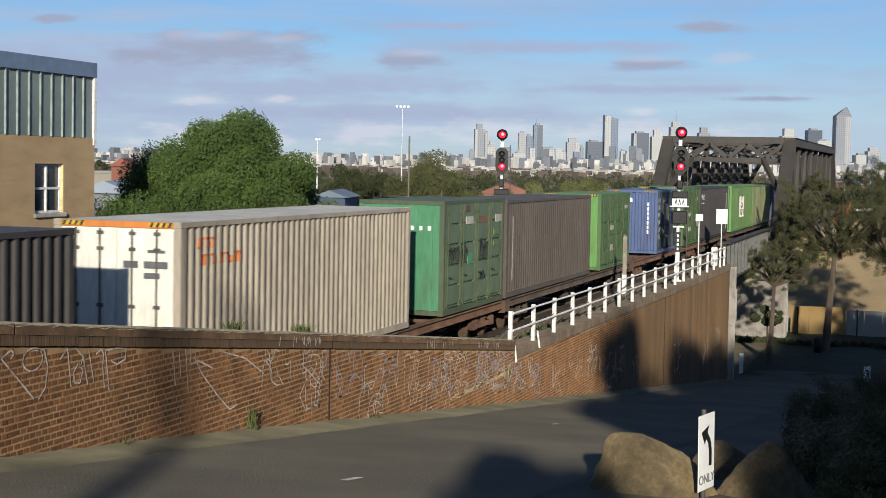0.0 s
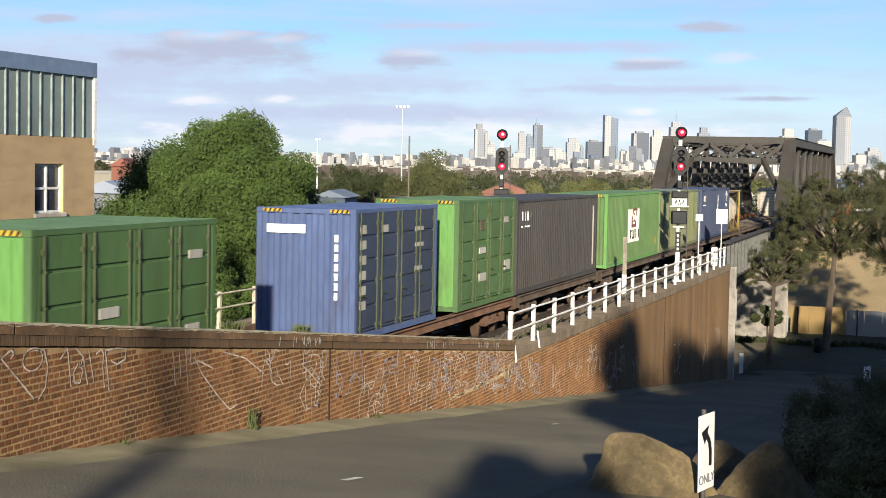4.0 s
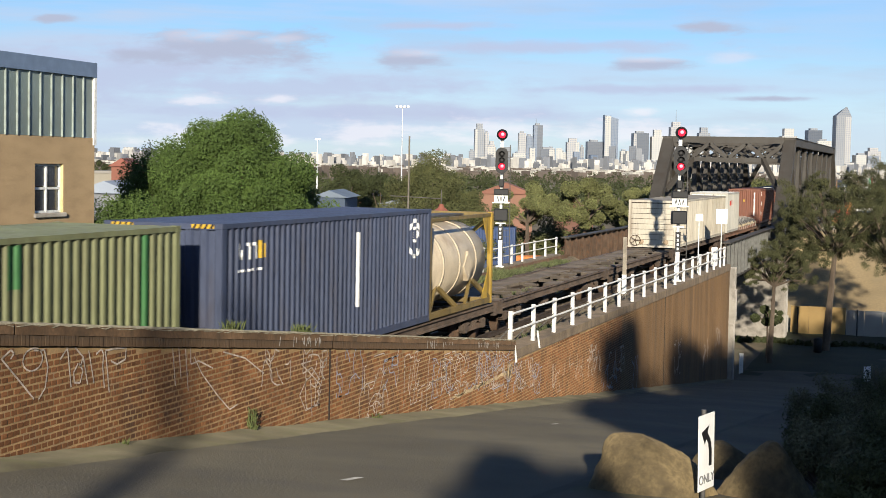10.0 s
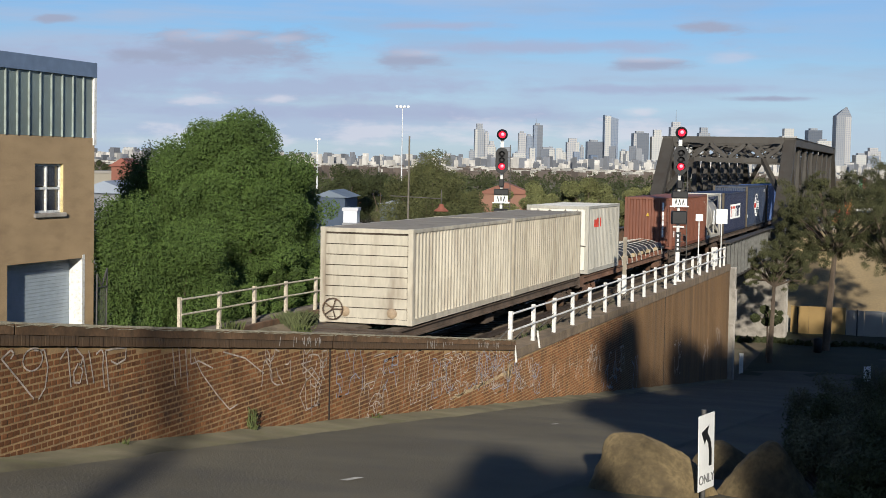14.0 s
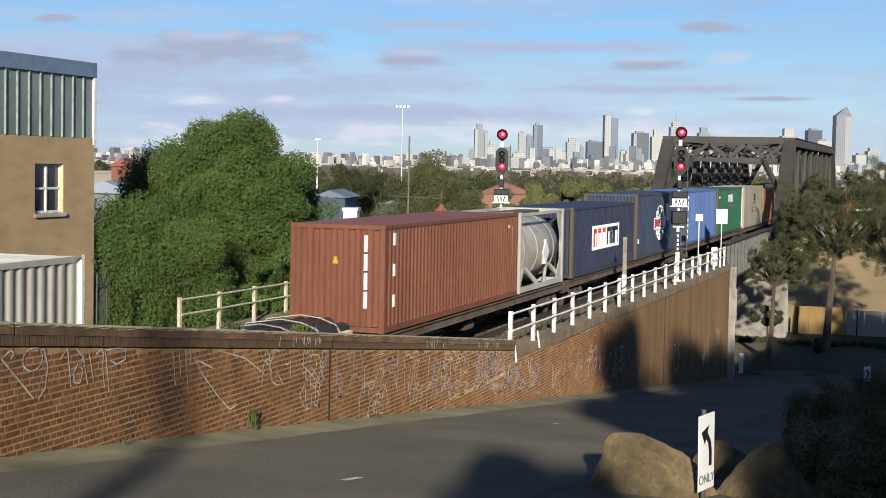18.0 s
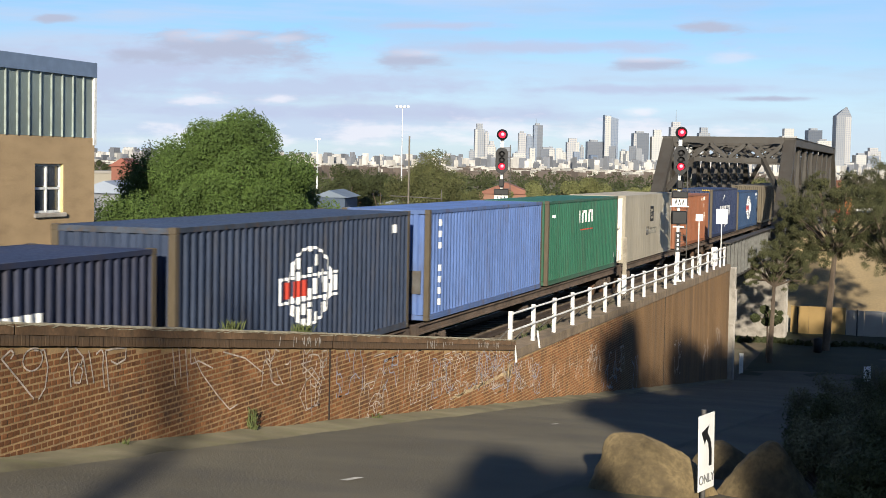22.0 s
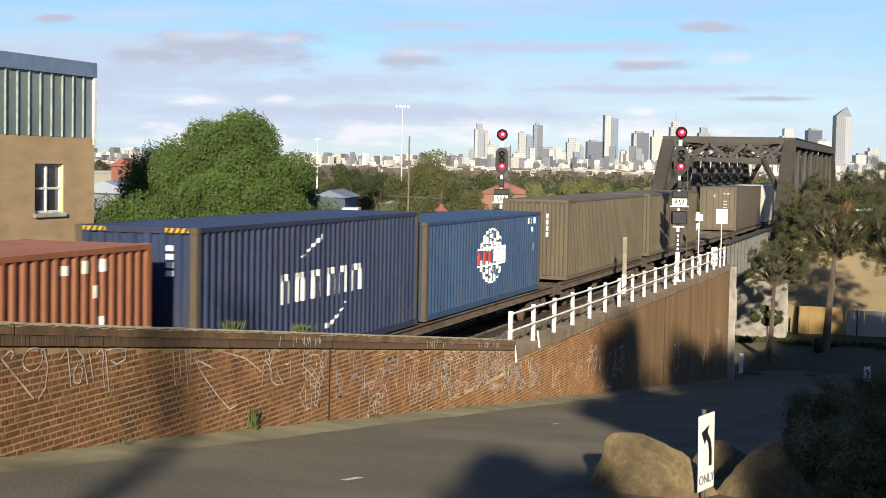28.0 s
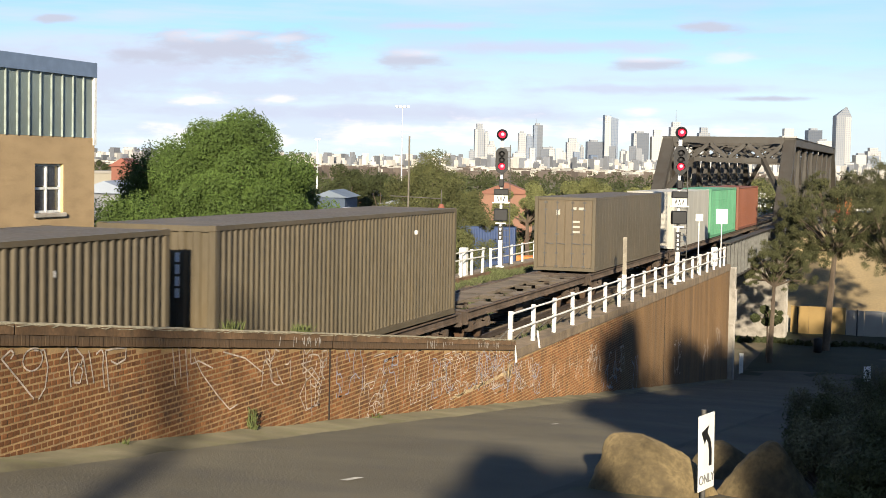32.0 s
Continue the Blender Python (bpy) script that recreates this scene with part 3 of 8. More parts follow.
    for k in range(1, COUNT):
        y = Y1 + PANEL * k
        for z in (Z1 - 0.35, Z1 - 1.7):
            M = Mesh()
            M.beam((XL, y, z), (XR, y, z), 0.25, 0.28)
            part("sway_strut", M, BRIDGE, br)
        n = 5
        for j in range(n):
            xa, xb = (XL + (XR - XL) * (j + e) / n for e in (0, 1))
            for za, zb, o in ((0.4, 1.65, 0.0), (1.65, 0.4, 0.13)):
                M = Mesh()
                M.beam((xa, y + o, Z1 - za), (xb, y + o, Z1 - zb), 0.12, 0.12)
                part("sway_lacing", M, BRIDGE, br)
    for k in range(COUNT):
        y = Y1 + PANEL * k
        for s in (0, 1):
            M = Mesh()
            xa, xb = (XL, XR) if s else (XR, XL)
            M.beam((xa, y, Z1 - 0.2), (xb, y + PANEL, Z1 - 0.2), 0.18, 0.2)
            part("top_lateral", M, BRIDGE, br)
    M = Mesh()
    for y in np.arange(Y0, YE + 9, 3.55):
        M.box(XL, XR, y - 0.15, y + 0.15, -0.75, -0.32)
    for c in (-1.22, -5.2):
        for e in (-0.75, 0.75):
            M.box(c + e - 0.15, c + e + 0.15, Y0, YE + 9, -0.7, -0.32)
    part("floor_beams", M, BRIDGE, br)
    return br


make_bridge()


def make_girder_span():
    sp = thing("plate_girder_span", pose(0, 0, 0), "grey steel plate girder approach span with upright stiffeners", "bridge")
    for x in (1.55, -7.6):
        M = Mesh()
        M.box(x - 0.02, x + 0.02, 43.8, 72.4, -1.05, 1.0)
        part("web_plate", M, BRIDGE if x > 0 else RUST, sp)
        for z in (-1.08, 1.0):
            M = Mesh()
            M.box(x - 0.25, x + 0.25, 43.8, 72.4, z, z + 0.07)
            part("flange", M, BRIDGE, sp)
        for y in np.arange(44.4, 72.4, 1.75):
            M = Mesh()
            M.box(x + 0.021, x + 0.2, y - 0.04, y + 0.04, -1.01, 0.998)
            part("stiffener", M, mat("bridge_light_grey", (0.125, 0.125, 0.115), 0.6, var=0.2, dirt=(0.06, 0.05, 0.04)) if x > 0 else RUST, sp)
    M = Mesh()
    M.box(-7.5, 1.5, 43.8, 72.4, -0.75, -0.45)
    part("deck", M, BRIDGE, sp)
    for y in (72.0, 138):
        M = Mesh()
        M.block(-8.6, 2.6, y - 0.8, y + 0.9, -11, -1.1, 0.1)
        part("pier", M, CONCRETE, sp, "stained concrete bridge pier")
    return sp


make_girder_span()


# ---- signals and small lineside things ----
def signal(m, heads, label, ladder_side=1):
    """Colour-light signal. heads: heights of upper lamp, lower red lamp, indicator, box."""
    up, low, ind, box = heads
    sg = thing("railway_signal", m, label, "railway signal", group="railway signals")
    M = Mesh()
    M.rod((0, 0, 0), (0, 0, up - 0.35), 0.075, 0.065, n=12)
    M.block(-0.2, 0.2, -0.2, 0.2, 0.0, 0.08, 0.02)
    part("mast", M, WHITE, sg, "white-painted signal mast")
    M = Mesh()
    M.box(-0.09, 0.09, -0.09, 0.09, 0.08, 1.35)
    part("mast_casing", M, WHITE, sg)
    M = Mesh()
    for k in range(5):
        M.box(-0.05, 0.03, -0.098, -0.092, 1.4 + 0.16 * k, 1.5 + 0.16 * k)
    M.box(-0.12, 0.12, -0.092, -0.086, 1.36, 2.26)
    part("number_plate", M, BLACK, sg, "black plate with unreadable marks")
    M = Mesh()
    for k in range(4):
        M.box(-0.05, 0.04, -0.102, -0.097, 1.43 + 0.2 * k, 1.55 + 0.2 * k)
    part("plate_marks", M, WHITE_SIGN, sg)

    def lamp(z, r, lit, parent, y=-0.32):
        M = Mesh()
        M.lathe([(0, 0.02), (0.0, r), (0.03, r), (0.03, 0.02)], (0, y, z), (0, -1, 0), 20)
        part("lens", M, RED_LAMP if lit else BLACK, parent, "glowing red lens" if lit else "unlit dark lens")
        if lit:
            M = Mesh()
            M.lathe([(0, 0.01), (0.0, r * 0.5), (0.012, r * 0.4), (0.012, 0.01)], (0.02, y - 0.031, z + 0.02), (0, -1, 0), 14)
            part("lens_core", M, RED_CORE, parent)
        M = Mesh()
        n = 14
        pts = [(math.cos(t) * (r + 0.02), y + 0.02 - d, z + math.sin(t) * (r + 0.02)) for d in (0, 0.26) for t in (math.pi * (-0.1 + 1.2 * i / n) for i in range(n + 1))]
        pts += [(p[0] * 1.05, p[1], z + (p[2] - z) * 1.05) for p in pts]
        w = n + 1
        fs = [(i, i + 1, w + i + 1, w + i) for i in range(n)] + [(2 * w + i + 1, 2 * w + i, 3 * w + i, 3 * w + i + 1) for i in range(n)]
        fs += [(w + i, w + i + 1, 3 * w + i + 1, 3 * w + i) for i in range(n)]
        M.add(pts, fs, True)
        part("hood", M, BLACK, parent)

    # upper single-lamp head
    M = Mesh()
    M.lathe([(0, 0.02), (0, 0.27), (0.03, 0.27), (0.03, 0.02)], (0, -0.25, up), (0, -1, 0), 24)
    M.rod((0, -0.25, up), (0, 0.05, up), 0.13, 0.1, n=12)
    head = part("upper_head", M, BLACK, sg, "round black signal head")
    lamp(up, 0.17, True, head)
    M = Mesh()
    M.beam((0, 0, up - 0.6), (0, 0.0, up - 0.2), 0.16, 0.12, up=(0, 1, 0))
    part("head_bracket", M, WHITE, sg)
    # lower three-lamp head on an oblong backboard
    M = Mesh()
    n, r, za, zb = 12, 0.31, low - 0.05, low + 0.62
    ring = [(math.cos(t) * r, za + math.sin(t) * r) for t in (math.pi * (1 + i / n) for i in range(n + 1))]
    ring += [(math.cos(t) * r, zb + math.sin(t) * r) for t in (math.pi * i / n for i in range(n + 1))]
    k = len(ring)
    pts = [(x, y, z) for y in (-0.25, -0.285) for x, z in ring]
    M.add(pts, [tuple(range(k)), tuple(range(2 * k - 1, k - 1, -1))] + [(i, k + i, k + (i + 1) % k, (i + 1) % k) for i in range(k)])
    M.box(-0.15, 0.15, -0.25, 0.08, low - 0.2, low + 0.85)
    head = part("lower_head", M, BLACK, sg, "black three-lamp signal head")
    for i, dz in enumerate((0.0, 0.3, 0.6)):
        lamp(low + dz, 0.125 if i else 0.16, i == 0, head)
    # small marker light, lettered indicator and cabinet
    M = Mesh()
    M.block(-0.13, 0.13, -0.3, 0.0, low - 1.0, low - 0.62, 0.03)
    part("marker_light", M, BLACK, sg)
    M = Mesh()
    M.block(-0.36, 0.36, -0.42, -0.08, ind + 0.02, ind + 0.32, 0.03)
    part("route_box", M, BLACK, sg)
    M = Mesh()
    M.box(-0.33, 0.33, -0.3, -0.26, ind - 0.32, ind + 0.0)
    M.box(-0.42, 0.42, -0.34, -0.1, ind - 0.38, ind - 0.33)
    part("indicator", M, WHITE_SIGN, sg, "white indicator with black strokes")
    M = Mesh()
    for x in (-0.16, 0.0, 0.16):
        M.beam((x - 0.05, -0.305, ind - 0.3), (x, -0.305, ind - 0.04), 0.03, 0.006, up=(0, 1, 0))
        M.beam((x + 0.05, -0.305, ind - 0.3), (x, -0.305, ind - 0.04), 0.03, 0.006, up=(0, 1, 0))
    part("indicator_strokes", M, BLACK, sg)
    M = Mesh()
    M.block(-0.34, 0.34, -0.45, 0.05, box - 0.3, box + 0.3, 0.04)
    part("cabinet", M, BLACK, sg, "black equipment box")
    M = Mesh()
    M.beam((-0.25, -0.1, box - 0.42), (0.25, -0.1, box - 0.42), 0.1, 0.07)
    part("bracket", M, WHITE, sg)
    M = Mesh()
    for e in (-0.17, 0.17):
        M.rod((ladder_side * 0.3 + e, 0.35, 0.1), (ladder_side * 0.22 + e, 0.2, up - 0.5), 0.022, n=6)
    for z in np.arange(0.3, up - 0.6, 0.3):
        M.rod((ladder_side * 0.3 - 0.17, 0.33 - z * 0.02, z), (ladder_side * 0.3 + 0.15, 0.33 - z * 0.02, z), 0.014, n=5)
    part("ladder", M, STEEL, sg, "thin steel access ladder")
    return sg


signal(pose(1.45, 27.2, 0.0, 0, 0, 17), (6.75, 5.22, 3.78, 2.92), "railway signal showing two red lights by the white railing")
signal(pose(-7.8, 30.5, 0.1, 0, 0, 14), (6.52, 4.97, 3.55, 2.6), "railway signal showing two red lights beyond the tracks", 1)


def board(x, y, z0, z1, w, h, label, back=False):
    b = thing("trackside_sign", pose(x, y, z0, 0, 0, 17), label, "sign")
    M = Mesh()
    M.rod((0, 0, 0), (0, 0, z1 - z0), 0.03, n=8)
    part("post", M, WHITE, b)
    M = Mesh()
    M.block(-w / 2, w / 2, -0.045, -0.03, z1 - z0 - h + 0.1, z1 - z0 + 0.1, 0.006)
    part("panel", M, WHITE_SIGN, b, "blank white sign panel")
    return b


board(1.45, 33.9, -0.05, 2.8, 0.36, 0.34, "small white square sign on a thin post")
board(1.45, 42.6, -0.1, 2.85, 0.62, 0.8, "white rectangular sign board on a thin post")
p = thing("marker_post", pose(1.15, 16.1, -0.25), "slim weathered timber marker post beside the track", "post")
M = Mesh()
M.block(-0.07, 0.07, -0.06, 0.06, 0.0, 2.7, 0.015)
part("shaft", M, mat("weathered_timber", (0.33, 0.29, 0.23), 0.9, var=0.3), p)
M = Mesh()
M.block(-0.085, 0.085, -0.075, 0.075, 0.5, 1.25, 0.01)
part("sleeve", M, WHITE, p)
b = thing("relay_box", pose(1.5, 39.6, -0.1), "small white lineside box behind the railing", "box")
M = Mesh()
M.block(-0.16, 0.16, -0.2, 0.2, 0.1, 1.1, 0.04)
part("housing", M, WHITE, b)
b = thing("relay_box", pose(-7.75, 24.1, -0.05), "white lineside cabinet by the far railing", "box")
M = Mesh()
M.block(-0.17, 0.17, -0.2, 0.2, 0.15, 1.42, 0.03)
part("housing", M, WHITE, b)
M = Mesh()
M.box(-0.22, 0.22, -0.2, 0.2, 0.0, 0.15)
part("plinth", M, CONCRETE, b)
# ---- the train ----
DECK = 1.05
MOVERS = []
WHEELS = []


def travelled(t):
    """Metres that the train has gone since 16 s; it comes towards the camera."""
    u = (t - 16) / 16
    return 171.747 * u + 7.122 * u ** 2 + 2.404 * u ** 3 - 0.865 * u ** 4 - 1.758 * u ** 5


def on_train(ob, place, x=-1.22, z=DECK):
    ob.matrix_basis = pose(x, place, z)
    MOVERS.append((ob, x, place, z))
    return ob


def wavy(M, a, b, n, depth, z0, z1, out, axis, flat=0.34):
    """Upright trapezoid corrugations from a to b along an axis ('x' or 'y'), at the plane `out`, cut `depth` inwards."""
    prof, pitch = [], (b - a) / n
    sgn = 1 if out > 0 else -1
    for k in range(n):
        o = a + k * pitch
        g = 0.5 - flat
        prof += [(o, 0), (o + pitch * flat, 0), (o + pitch * (flat + g * 0.9), depth), (o + pitch * (flat + g * 0.9 + flat), depth)]
    prof.append((b, 0))
    pts = []
    for z in (z0, z1):
        for u, d in prof:
            w = out - sgn * d
            pts.append((u, w, z) if axis == "x" else (w, u, z))
    k = len(prof)
    fs = [(i, i + 1, k + i + 1, k + i) for i in range(k - 1)]
    if (axis == "y") != (out > 0):
        fs = [f[::-1] for f in fs]
    M.add(pts, fs)


CORRUGATED = {}
G_ROD = mat("olive_lock_rods", (0.085, 0.10, 0.045), 0.5, var=0.25)


def container(place, length, height, colour, label, style="corr", end="corr", width=2.438, roof=None, trim=None, door_colour=None, end_colour=None, pitch=0.28, flat=0.29, depth=0.085, post=None):
    """A freight container with its near end at `place`; x runs across it, y along it."""
    ob = thing("freight_container", pose(0, 0, 0), label, "freight container", group="containers on the train")
    on_train(ob, place)
    W, L, H = width / 2, length, height
    trim = trim or colour
    # posts, rails, castings
    for y0, y1 in ((0.0, 0.16), (L - 0.16, L)):
        for x0, x1 in ((-W, -W + 0.14), (W - 0.14, W)):
            M = Mesh()
            M.block(x0, x1, y0, y1, 0.11, H - 0.11, 0.012)
            part("corner_post", M, (end_colour if y0 == 0 and end_colour and x0 < 0 else post or trim), ob)
            for z0, z1 in ((0, 0.118), (H - 0.118, H)):
                M = Mesh()
                M.block(x0 - 0.004, x1 + 0.004, y0 - 0.004, y1 + 0.008, z0, z1, 0.012)
                cx, s = (x0 + x1) / 2, (1 if x0 > 0 else -1)
                part("corner_casting", M, post or trim, ob)
    for x0, x1 in ((-W, -W + 0.06), (W - 0.06, W)):
        M = Mesh()
        M.box(x0, x1, 0.16, L - 0.16, H - 0.1, H - 0.012)
        part("top_rail", M, trim, ob)
        M = Mesh()
        M.box(x0, x1, 0.16, L - 0.16, 0.01, 0.16)
        part("bottom_rail", M, trim, ob)
    M = Mesh()
    M.box(-W + 0.062, W - 0.062, 0.02, L - 0.02, 0.04, 0.15)
    part("floor_frame", M, BLACK, ob)
    # roof with shallow cross corrugations
    M = Mesh()
    n = max(8, int(L / 0.28))
    pts, fs = [], []
    for k in range(n + 1):
        for d in (0, 0.5):
            y = 0.02 + (L - 0.04) * min(1, (k + d) / n)
            z = H - (0.012 if d else 0.03)
            pts += [(-W + 0.061, y, z), (W - 0.061, y, z)]
    for i in range(len(pts) // 2 - 1):
        fs.append((2 * i, 2 * i + 1, 2 * i + 3, 2 * i + 2))
    M.add(pts, fs)
    part("roof", M, roof or colour, ob)
    # sides
    for s in (-1, 1):
        M = Mesh()
        out = s * (W - 0.012)
        if style == "corr":
            CORRUGATED[ob] = (L, max(6, round((L - 0.32) / pitch)), flat, depth, W)
            wavy(M, 0.16, L - 0.16, CORRUGATED[ob][1], depth, 0.16, H - 0.1, out, "y", flat)
        elif style == "smooth":
            n = max(6, round((L - 0.32) / 0.6))
            for k in range(n - 1):
                ya, yb = 0.16 + (L - 0.32) * k / n, 0.16 + (L - 0.32) * (k + 1) / n
                P = Mesh()
                P.block(*sorted((s * (W - 0.05), s * (W - 0.008))), ya + 0.004, yb - 0.004, 0.16, H - 0.1, 0.006)
                part("side_panel", P, colour, ob)
            M.block(*sorted((s * (W - 0.05), s * (W - 0.008))), yb + 0.004, L - 0.164, 0.16, H - 0.1, 0.006)
        else:
            M.box(*sorted((s * (W - 0.09), s * (W - 0.06))), 0.16, L - 0.16, 0.16, H - 0.1)
        part("side_panel", M, colour, ob)
        if style == "doors" and s > 0:
            # four full-height side doors with pressed panels and lock rods
            n = 4
            span = (L - 0.36) / n
            for k in range(n):
                a = 0.18 + k * span
                M = Mesh()
                # pressed sheet: sunk panels between sloping ridges, one profile from sill to header
                prof = [(0.18, 0.035)]
                for j in range(5):
                    z, st = 0.2 + (H - 0.34) * j / 5, (H - 0.34) / 5
                    prof += [(z + 0.005, 0.0), (z + 0.015, 0.05), (z + 0.055, 0.05), (z + 0.075, 0.012), (z + st - 0.02, 0.0)]
                prof.append((H - 0.11, 0.0))
                y0, y1 = a + 0.09, a + span - 0.09
                pts = [(W - 0.012 - d, yy, z) for z, d in prof for yy in (y0, y1)]
                M.add(pts, [(2 * i, 2 * i + 1, 2 * i + 3, 2 * i + 2) for i in range(len(prof) - 1)])
                for e in (a + 0.012, a + span - 0.1):
                    M.box(W - 0.06, W - 0.008, e, e + 0.088, 0.18, H - 0.11)
                door = part("side_door", M, door_colour or colour, ob)
                M = Mesh()
                for e in (a + 0.16, a + span - 0.16):
                    M.rod((W + 0.012, e, 0.16), (W + 0.012, e, H - 0.1), 0.017, n=6)
                    for z in (0.3, H * 0.45, H - 0.35):
                        M.box(W - 0.012, W + 0.02, e - 0.05, e + 0.05, z - 0.04, z + 0.04)
                M.beam((W + 0.03, a + 0.16, 1.05), (W + 0.03, a + 0.5, 1.0), 0.02, 0.03)
                part("lock_rod", M, G_ROD, door)
    # ends
    for y, s in ((0.03, -1), (L - 0.03, 1)):
        M = Mesh()
        if end == "doors" and s < 0:
            M.box(-W + 0.14, W - 0.14, y + 0.02, y + 0.04, 0.12, H - 0.12)
            part("end_wall", M, door_colour or colour, ob)
            for x0, x1 in ((-W + 0.15, -0.01), (0.01, W - 0.15)):
                M = Mesh()
                M.block(x0, x1, y - 0.02, y + 0.02, 0.15, H - 0.16, 0.01)
                door = part("end_door", M, door_colour or colour, ob)
                for j in range(5):
                    z = 0.3 + (H - 0.6) * j / 4
                    M = Mesh()
                    M.box(x0 + 0.06, x1 - 0.06, y - 0.026, y - 0.019, z - 0.02, z + 0.02)
                    part("door_rib", M, door_colour or colour, door)
                for f in (0.28, 0.72):
                    M = Mesh()
                    xx = x0 + (x1 - x0) * f
                    M.rod((xx, y - 0.05, 0.13), (xx, y - 0.05, H - 0.14), 0.018, n=6)
                    for z in (0.2, 0.7, H * 0.5, H - 0.5, H - 0.22):
                        M.box(xx - 0.06, xx + 0.06, y - 0.055, y - 0.018, z - 0.03, z + 0.03)
                    M.beam((xx, y - 0.07, 1.1), (xx + 0.35, y - 0.07, 1.06), 0.02, 0.035)
                    part("lock_rod", M, STEEL, door)
        elif end == "slats":
            # grime-coloured backing, dark also in place of shade in the slat gaps
            M.box(-W + 0.14, W - 0.14, *sorted((y - s * 0.03, y - s * 0.06)), 0.12, H - 0.12)
            part("end_wall", M, WAGON, ob)
            n = 8
            for j in range(n):
                z = 0.14 + (H - 0.3) * j / n
                M = Mesh()
                M.block(-W + 0.15, W - 0.15, *sorted((y - s * 0.012, y + s * 0.028)), z + 0.01, z + (H - 0.3) / n - 0.01, 0.008)
                part("end_slat", M, colour, ob)
        elif end == "flat":
            M.box(-W + 0.14, W - 0.14, *sorted((y, y - s * 0.05)), 0.12, H - 0.12)
            part("end_wall", M, end_colour or colour, ob)
            for k in range(5):
                x = -W + 0.16 + (2 * W - 0.32) * (k + 0.5) / 5
                M = Mesh()
                M.box(x - 0.04, x + 0.04, *sorted((y - s * 0.002, y + s * 0.02)), 0.14, H - 0.14)
                part("end_rib", M, end_colour or colour, ob)
        else:
            wavy(M, -W + 0.14, W - 0.14, 7, 0.06, 0.14, H - 0.12, s * 0.001 + (0 if s < 0 else 0), "x", 0.36)
            for i, (px, py, pz) in enumerate(M.v):
                M.v[i] = (px, (y + abs(py) if s < 0 else y - abs(py)), pz)
            part("end_wall", M, colour, ob)
        M = Mesh()
        M.box(-W + 0.14, W - 0.14, *sorted((y - s * 0.03, y + s * 0.028)), H - 0.12, H - 0.015)
        part("end_header", M, trim, ob)
        M = Mesh()
        M.box(-W + 0.14, W - 0.14, *sorted((y - s * 0.03, y + s * 0.028)), 0.015, 0.14)
        part("end_sill", M, trim, ob)
    return ob


def hazard(ob, L, H, W=1.219, x_ends=(-1, 1)):
    """Black and yellow height stripes on the near top corners."""
    H = max(v.co.z for o in ob.children if o.name.startswith("end_header") for v in o.data.vertices) + 0.015
    for e in x_ends:
        a, b = sorted((e * (W - 0.16), e * (W - 0.62)))
        M = Mesh()
        M.box(a, b, -0.012, -0.006, H - 0.1, H - 0.02)
        pl = part("height_stripe", M, YELLOW, ob, "black and yellow striped strip")
        for k in range(4):
            M = Mesh()
            x = a + (b - a) * (k + 0.2) / 4
            M.add([(x, -0.0135, H - 0.1), (x + 0.05, -0.0135, H - 0.1), (x + 0.09, -0.0135, H - 0.02), (x + 0.04, -0.0135, H - 0.02)], [(0, 1, 2, 3)])
            part("black_stripe", M, BLACK, pl)


def drape_strip(M, ob, lo, hi, under, over, out=0.006, knots=()):
    """Lays a painted strip between the heights under(y) and over(y) on the folds of a corrugated side, a few millimetres proud."""
    L, n, flat, depth, W = CORRUGATED[ob]
    pitch, g = (L - 0.32) / n, 0.5 - flat
    marks = ((0, 0), (flat, 0), (flat + g * 0.9, 1), (2 * flat + g * 0.9, 1), (1, 0))
    ys = {lo, hi} | {y for y in knots if lo < y < hi}
    ys |= {y for k in range(int((lo - 0.16) // pitch), int((hi - 0.16) // pitch) + 2) for a, _ in marks for y in [0.16 + (k + a) * pitch] if lo < y < hi}
    ys = sorted(round(y, 5) for y in ys)
    pts = []
    for y in ys:
        sunk = depth * float(np.interp(((y - 0.16) / pitch) % 1.0, [a for a, _ in marks], [b for _, b in marks]))
        x = W - 0.009 - sunk + max(0.0, out) * 0.4
        pts += [(x, y, under(y)), (x, y, over(y))]
    M.add(pts, [(2 * i, 2 * i + 2, 2 * i + 3, 2 * i + 1) for i in range(len(ys) - 1)])


def drape(M, ob, outline, out=0.006):
    """The same for a convex outline of (y, z) corners."""
    def span(y):
        zs = []
        for (ya, za), (yb, zb) in zip(outline, outline[1:] + outline[:1]):
            if min(ya, yb) - 1e-4 <= y <= max(ya, yb) + 1e-4:
                zs += [za, zb] if abs(yb - ya) < 1e-4 else [za + (zb - za) * (y - ya) / (yb - ya)]
        return min(zs), max(zs)
    ys = [y for y, _ in outline]
    drape_strip(M, ob, min(ys), max(ys), lambda y: span(y)[0], lambda y: span(y)[1], out, ys)


def weld(M):
    """Joins corners that coincide, so that strips which meet make one piece."""
    seen, order = {}, []
    for p in M.v:
        k = tuple(round(c, 4) for c in p)
        order.append(seen.setdefault(k, len(seen)))
    M.v = list(seen)
    M.f = [tuple(order[i] for i in f) for f in M.f]
    return M


